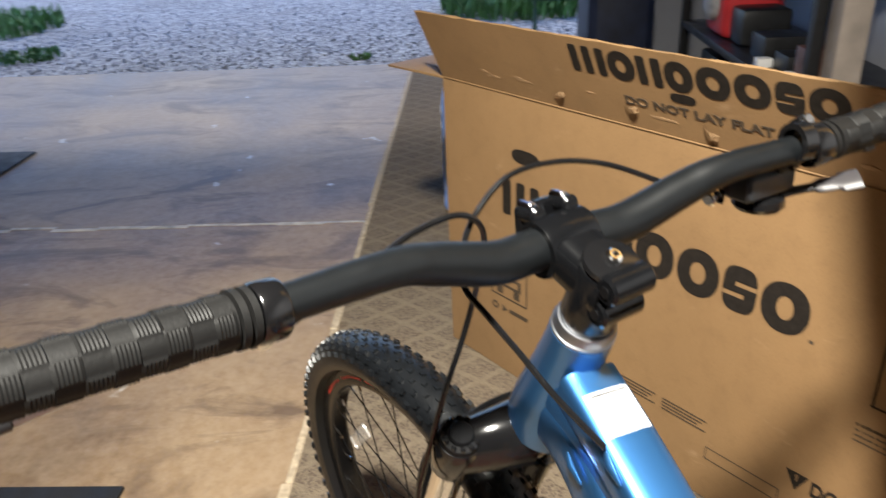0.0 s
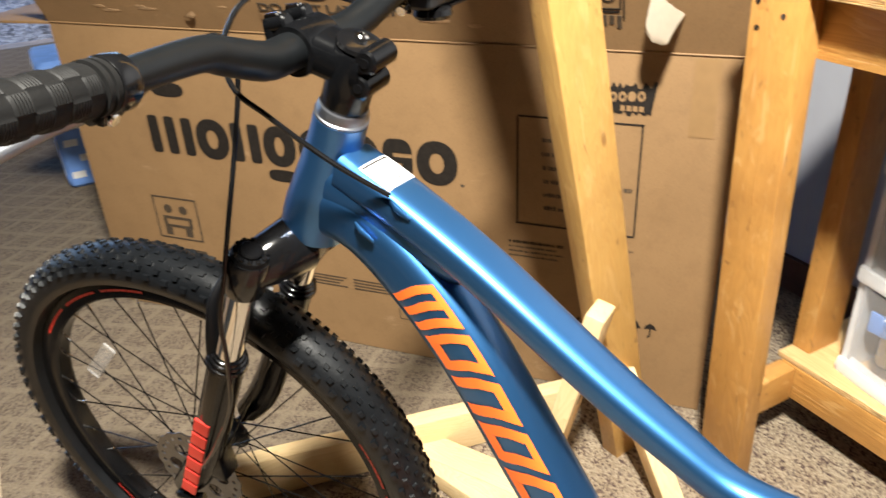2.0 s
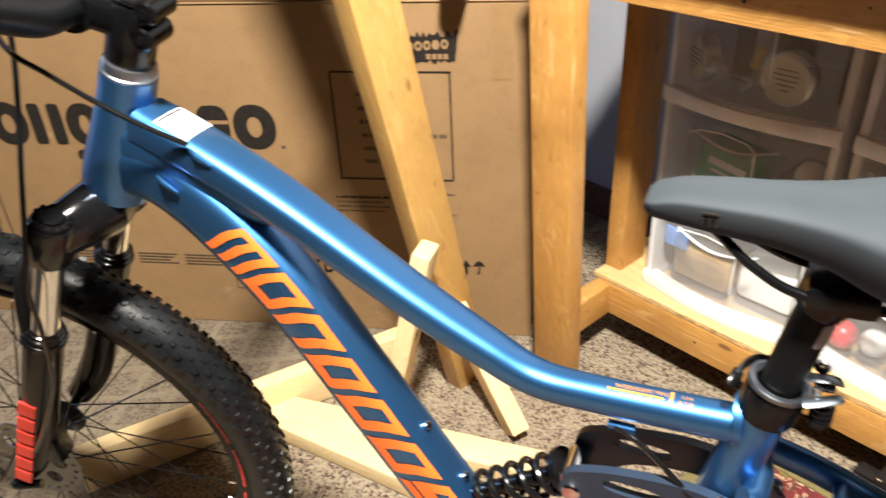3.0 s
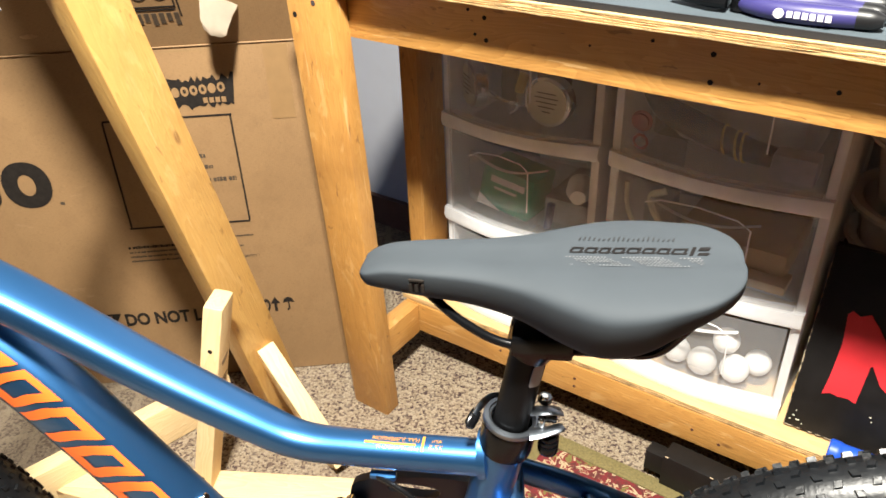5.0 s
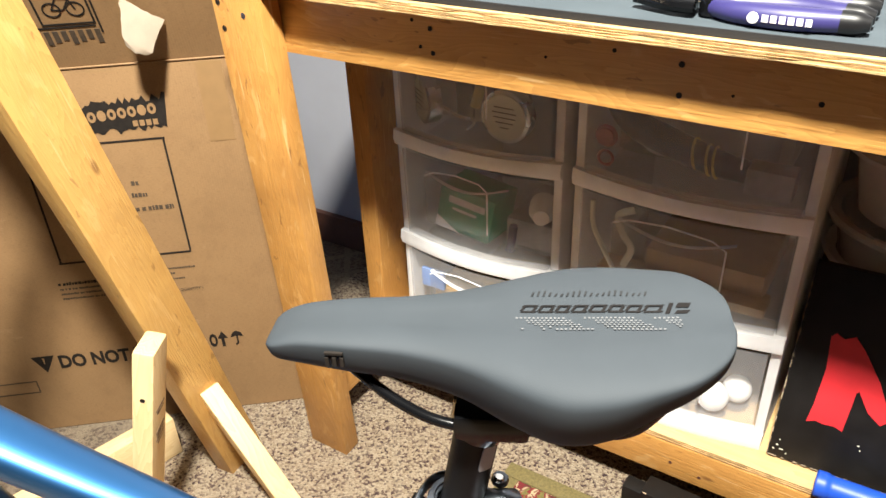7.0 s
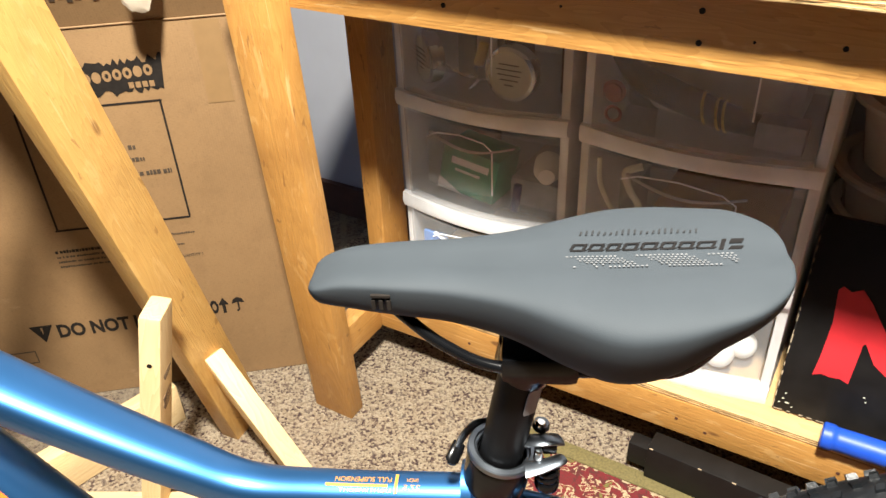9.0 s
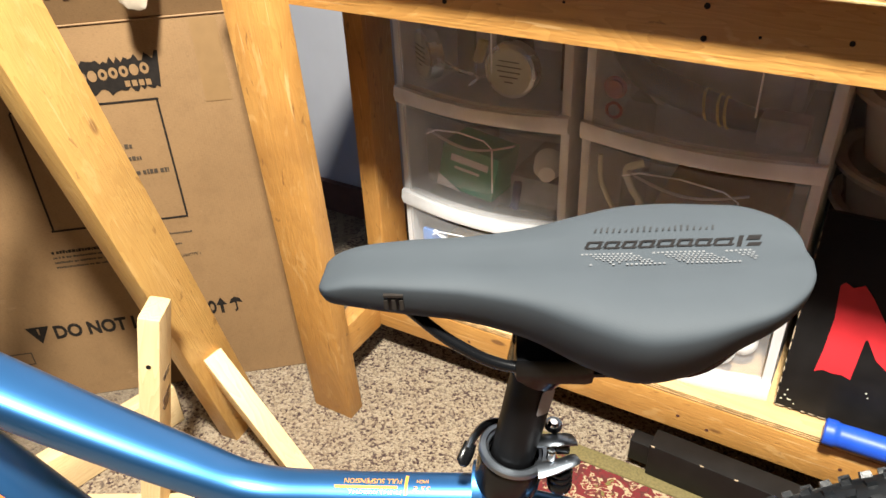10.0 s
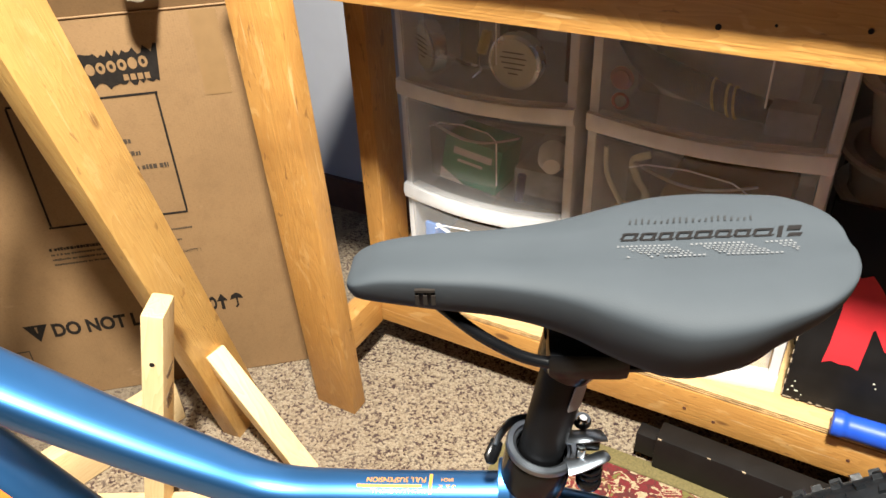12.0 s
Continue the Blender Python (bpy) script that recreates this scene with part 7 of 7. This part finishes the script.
def saddle_patch(quads, material, label):
    bm = bmesh.new()
    for q in quads:
        (x0, y0), (x1, y1) = q[0], q[1]
        n = 3
        grid = [[None] * (n + 1) for _ in range(n + 1)]
        for i in range(n + 1):
            for j in range(n + 1):
                fx, fy = i / n, j / n
                x = x0 + (x1 - x0) * fx + (q[2] if len(q) > 2 else 0) * fy
                y = y0 + (y1 - y0) * fy
                grid[i][j] = bm.verts.new((x, y, saddle_top(x, y) + 0.0006))
        for i in range(n):
            for j in range(n):
                bm.faces.new((grid[i][j], grid[i + 1][j], grid[i + 1][j + 1], grid[i][j + 1]))
    return tagged(part("saddle_print", bm, material, saddle, label, angle=70), kind="stuff")


quads = []
x = 0.572
for w in (0.0085, 0.0082, 0.0075, 0.0082, 0.009, 0.0082, 0.0082, 0.0098):
    quads += [((x, 0.0045), (x + w, 0.0058), 0.002), ((x + 0.001, 0.0090), (x + w + 0.001, 0.0103), 0.002), ((x, 0.0058), (x + 0.0017, 0.0090), 0.002), ((x + w - 0.0017, 0.0058), (x + w, 0.0090), 0.002)]
    x += w + 0.0016
quads += [((0.653, 0.0035), (0.6555, 0.0115), 0.003), ((0.658, 0.0035), (0.665, 0.006), 0.002), ((0.659, 0.008), (0.666, 0.0115), 0.002)]
saddle_patch(quads, simple("saddle_ink", (0.008, 0.007, 0.007), 0.35, spec=0.35), "row of glossy dark block shapes")
dots = []
rng = random.Random(3)
for i in range(38):
    for j in range(6):
        xx = 0.570 + i * 0.0024 + 0.0013 * (j % 2)
        band = (i - j * 1.2) % 16
        if band > 11 or (i < 14 and j > 3) and rng.random() < 0.5:
            continue
        dots.append(((xx, -0.0005 - j * 0.0026), (xx + 0.0013, 0.0009 - j * 0.0026)))
# the dots' glint is put into their light grey colour
saddle_patch(dots[:200], simple("saddle_dots", (0.12, 0.123, 0.127), 0.14), "band of small shiny dots, coloured light for their glint")
saddle_patch([((0.578 + i * 0.0034, 0.0185), (0.5792 + i * 0.0034, 0.0225 + 0.0015 * math.sin(i)), 0.001) for i in range(20)], simple("saddle_dashes", (0.016, 0.017, 0.018), 0.35, spec=0.5), "row of fine dark dashes")
# emblem on the nose's flank
for x0, x1, z0, z1 in ((0.462, 0.473, 0.8385, 0.8400), (0.462, 0.4642, 0.830, 0.8365), (0.4664, 0.4686, 0.830, 0.8365), (0.4708, 0.473, 0.830, 0.8365)):
    part("flank_mark", block(x0, x1, -0.0256, -0.0235, z0, z1), M_PRINT, saddle)
for y in (-0.022, 0.022):
    rail = spline([(0.470, y * 0.5, 0.822), (0.500, y * 0.85, 0.800), (0.535, y, 0.786), (0.600, y, 0.785), (0.635, y * 1.2, 0.792), (0.655, y * 1.5, 0.822)], 6)
    part("rail", sweep(rail, 0.0036, 12), M_BLACK_SATIN, saddle, "black steel rail")
part("rail_clamp", block(0.533, 0.580, -0.027, 0.027, 0.776, 0.796, 0.006), M_BLACK_SATIN, post)
part("clamp_cradle", sweep([(0.545, 0, 0.765), (0.552, 0, 0.782)], [(0.018, 0.018), (0.022, 0.022)], 18), M_BLACK_SATIN, post)

# ---- clutter beyond the carton ----
bag = thing("cushion_bag", "pale blue and white patterned bag standing behind the carton", "bag", ROOM @ pose(-3.18, 0.76, 0.001))
part("body", block(0, 0.30, 0, 0.42, 0, 0.46, 0.03, 3), M_BLUEBAG, bag)
bm = bmesh.new()
for i in range(5):
    for j in range(7):
        y = 0.02 + 0.085 * i + (0.04 if j % 2 else 0)
        block(0.3002, 0.3015, y, min(0.41, y + 0.045), 0.04 + j * 0.06, 0.065 + j * 0.06, 0, 1, bm)
        block(0.02 + 0.06 * i, 0.055 + 0.06 * i, -0.0015, -0.0002, 0.04 + j * 0.06, 0.065 + j * 0.06, 0, 1, bm)
tagged(part("pattern", bm, M_WHITE, bag, "white woven blocks"), kind="stuff")

rack = thing("shelf_rack", "dark metal shelving loaded with tools by the wall", "shelf", ROOM @ pose(-4.35, 1.98, 0.0))
for a in (0, 1.62):
    for b in (0, 0.44):
        part("post", block(a, a + 0.04, b, b + 0.04, 0, 1.5, 0.003), M_DARK, rack)
for z in (0.10, 0.42, 0.95):
    part("tray", block(0.002, 1.658, 0.002, 0.478, z, z + 0.035, 0.003), M_DARK, rack)
red = thing("blower", "red and black engine blower on a dark shelf", "blower", ROOM @ pose(-4.05, 2.16, 0.456))
part("housing", block(0, 0.28, -0.14, 0.14, 0, 0.22, 0.05, 3), M_REDP, red)
part("guard", lathe([(0, 0.0), (0.075, 0.0), (0.07, 0.03), (0.04, 0.045), (0, 0.05)], 22, pose(0.14, -0.14, 0.14, 90, 0, 0)), M_GREY, red, "grey round guard")
part("engine", block(0.28, 0.46, -0.11, 0.11, 0, 0.16, 0.03, 2), M_DARK, red)
for a, b, w, d, h, mt, lab in ((-3.45, 2.05, 0.16, 0.2, 0.10, M_DARK, "black metal part on a dark shelf"), (-3.20, 2.06, 0.14, 0.16, 0.07, M_DARK, "black carton on a dark shelf"),
                               (-3.0, 2.06, 0.10, 0.16, 0.13, M_DARKWOOD, "dark brown carton on a dark shelf")):
    goods("stored_box", block(0, w, 0, d, 0, h, 0.008), mt, ROOM @ pose(a, b, 0.4562), lab, "box")
for a, w, h, mt in ((-4.2, 0.3, 0.2, M_DARK), (-3.8, 0.35, 0.17, M_DARK), (-3.3, 0.25, 0.22, M_DARK)):
    goods("stored_box", block(0, w, 0, 0.3, 0, h, 0.02, 2), mt, ROOM @ pose(a, 2.06, 0.1362), "dark storage bin on a low shelf", "box")
for a in (-3.25, -3.0):
    goods("light_box", block(0, 0.05, 0, 0.06, 0, 0.035, 0.004), M_WHITE, ROOM @ pose(a, 2.0, 0.4562), "small white box on a dark shelf", "box")
goods("garden_bag", block(0, 0.6, 0, 0.4, 0, 0.62, 0.12, 3), simple("navy_bag", (0.012, 0.018, 0.045), 0.6, vary=0.4, scale=8, relief=0.4), ROOM @ pose(-5.35, 1.55, 0.001), "dark navy bag standing by the garage opening", "bag")
chair = thing("folding_chair", "green folding garden chair by the garage opening", "chair", ROOM @ pose(-6.35, 1.35, -0.06))
M_CHAIR = simple("chair_green", (0.015, 0.07, 0.035), 0.5)
for y in (0, 0.5):
    part("side_tube", sweep(spline([(0, y, 0.006), (0.2, y, 0.40), (0.35, y, 0.80)], 6), 0.011, 10), M_CHAIR, chair)
    part("side_tube", sweep([(0.42, y, 0.006), (0.08, y, 0.42)], 0.011, 10), M_CHAIR, chair)
part("seat", block(0.02, 0.42, 0.012, 0.488, 0.40, 0.415, 0.004), M_CHAIR, chair)
part("back", block(0.24, 0.26, 0.012, 0.488, 0.52, 0.80, 0.004), M_CHAIR, chair)
goods("timber_post", block(0, 0.09, 0, 0.09, 0, 2.598, 0.004), simple("post_pale", (0.24, 0.20, 0.17), 0.6, vary=0.2, scale=9, relief=0.2), ROOM @ pose(-2.68, 2.02, 0.0005), "pale timber post against the shelving", "post")

# the bulb holder overhead
lamp = thing("ceiling_lamp", "white ceiling lamp holder with a warm bulb", "lamp", Matrix.Translation(LAMP))
part("holder", lathe([(0, 0.075), (0.022, 0.075), (0.026, 0.085), (0.03, 0.11), (0.06, 0.125), (0.065, 0.1395), (0, 0.1395)], 28), M_WHITE, lamp)
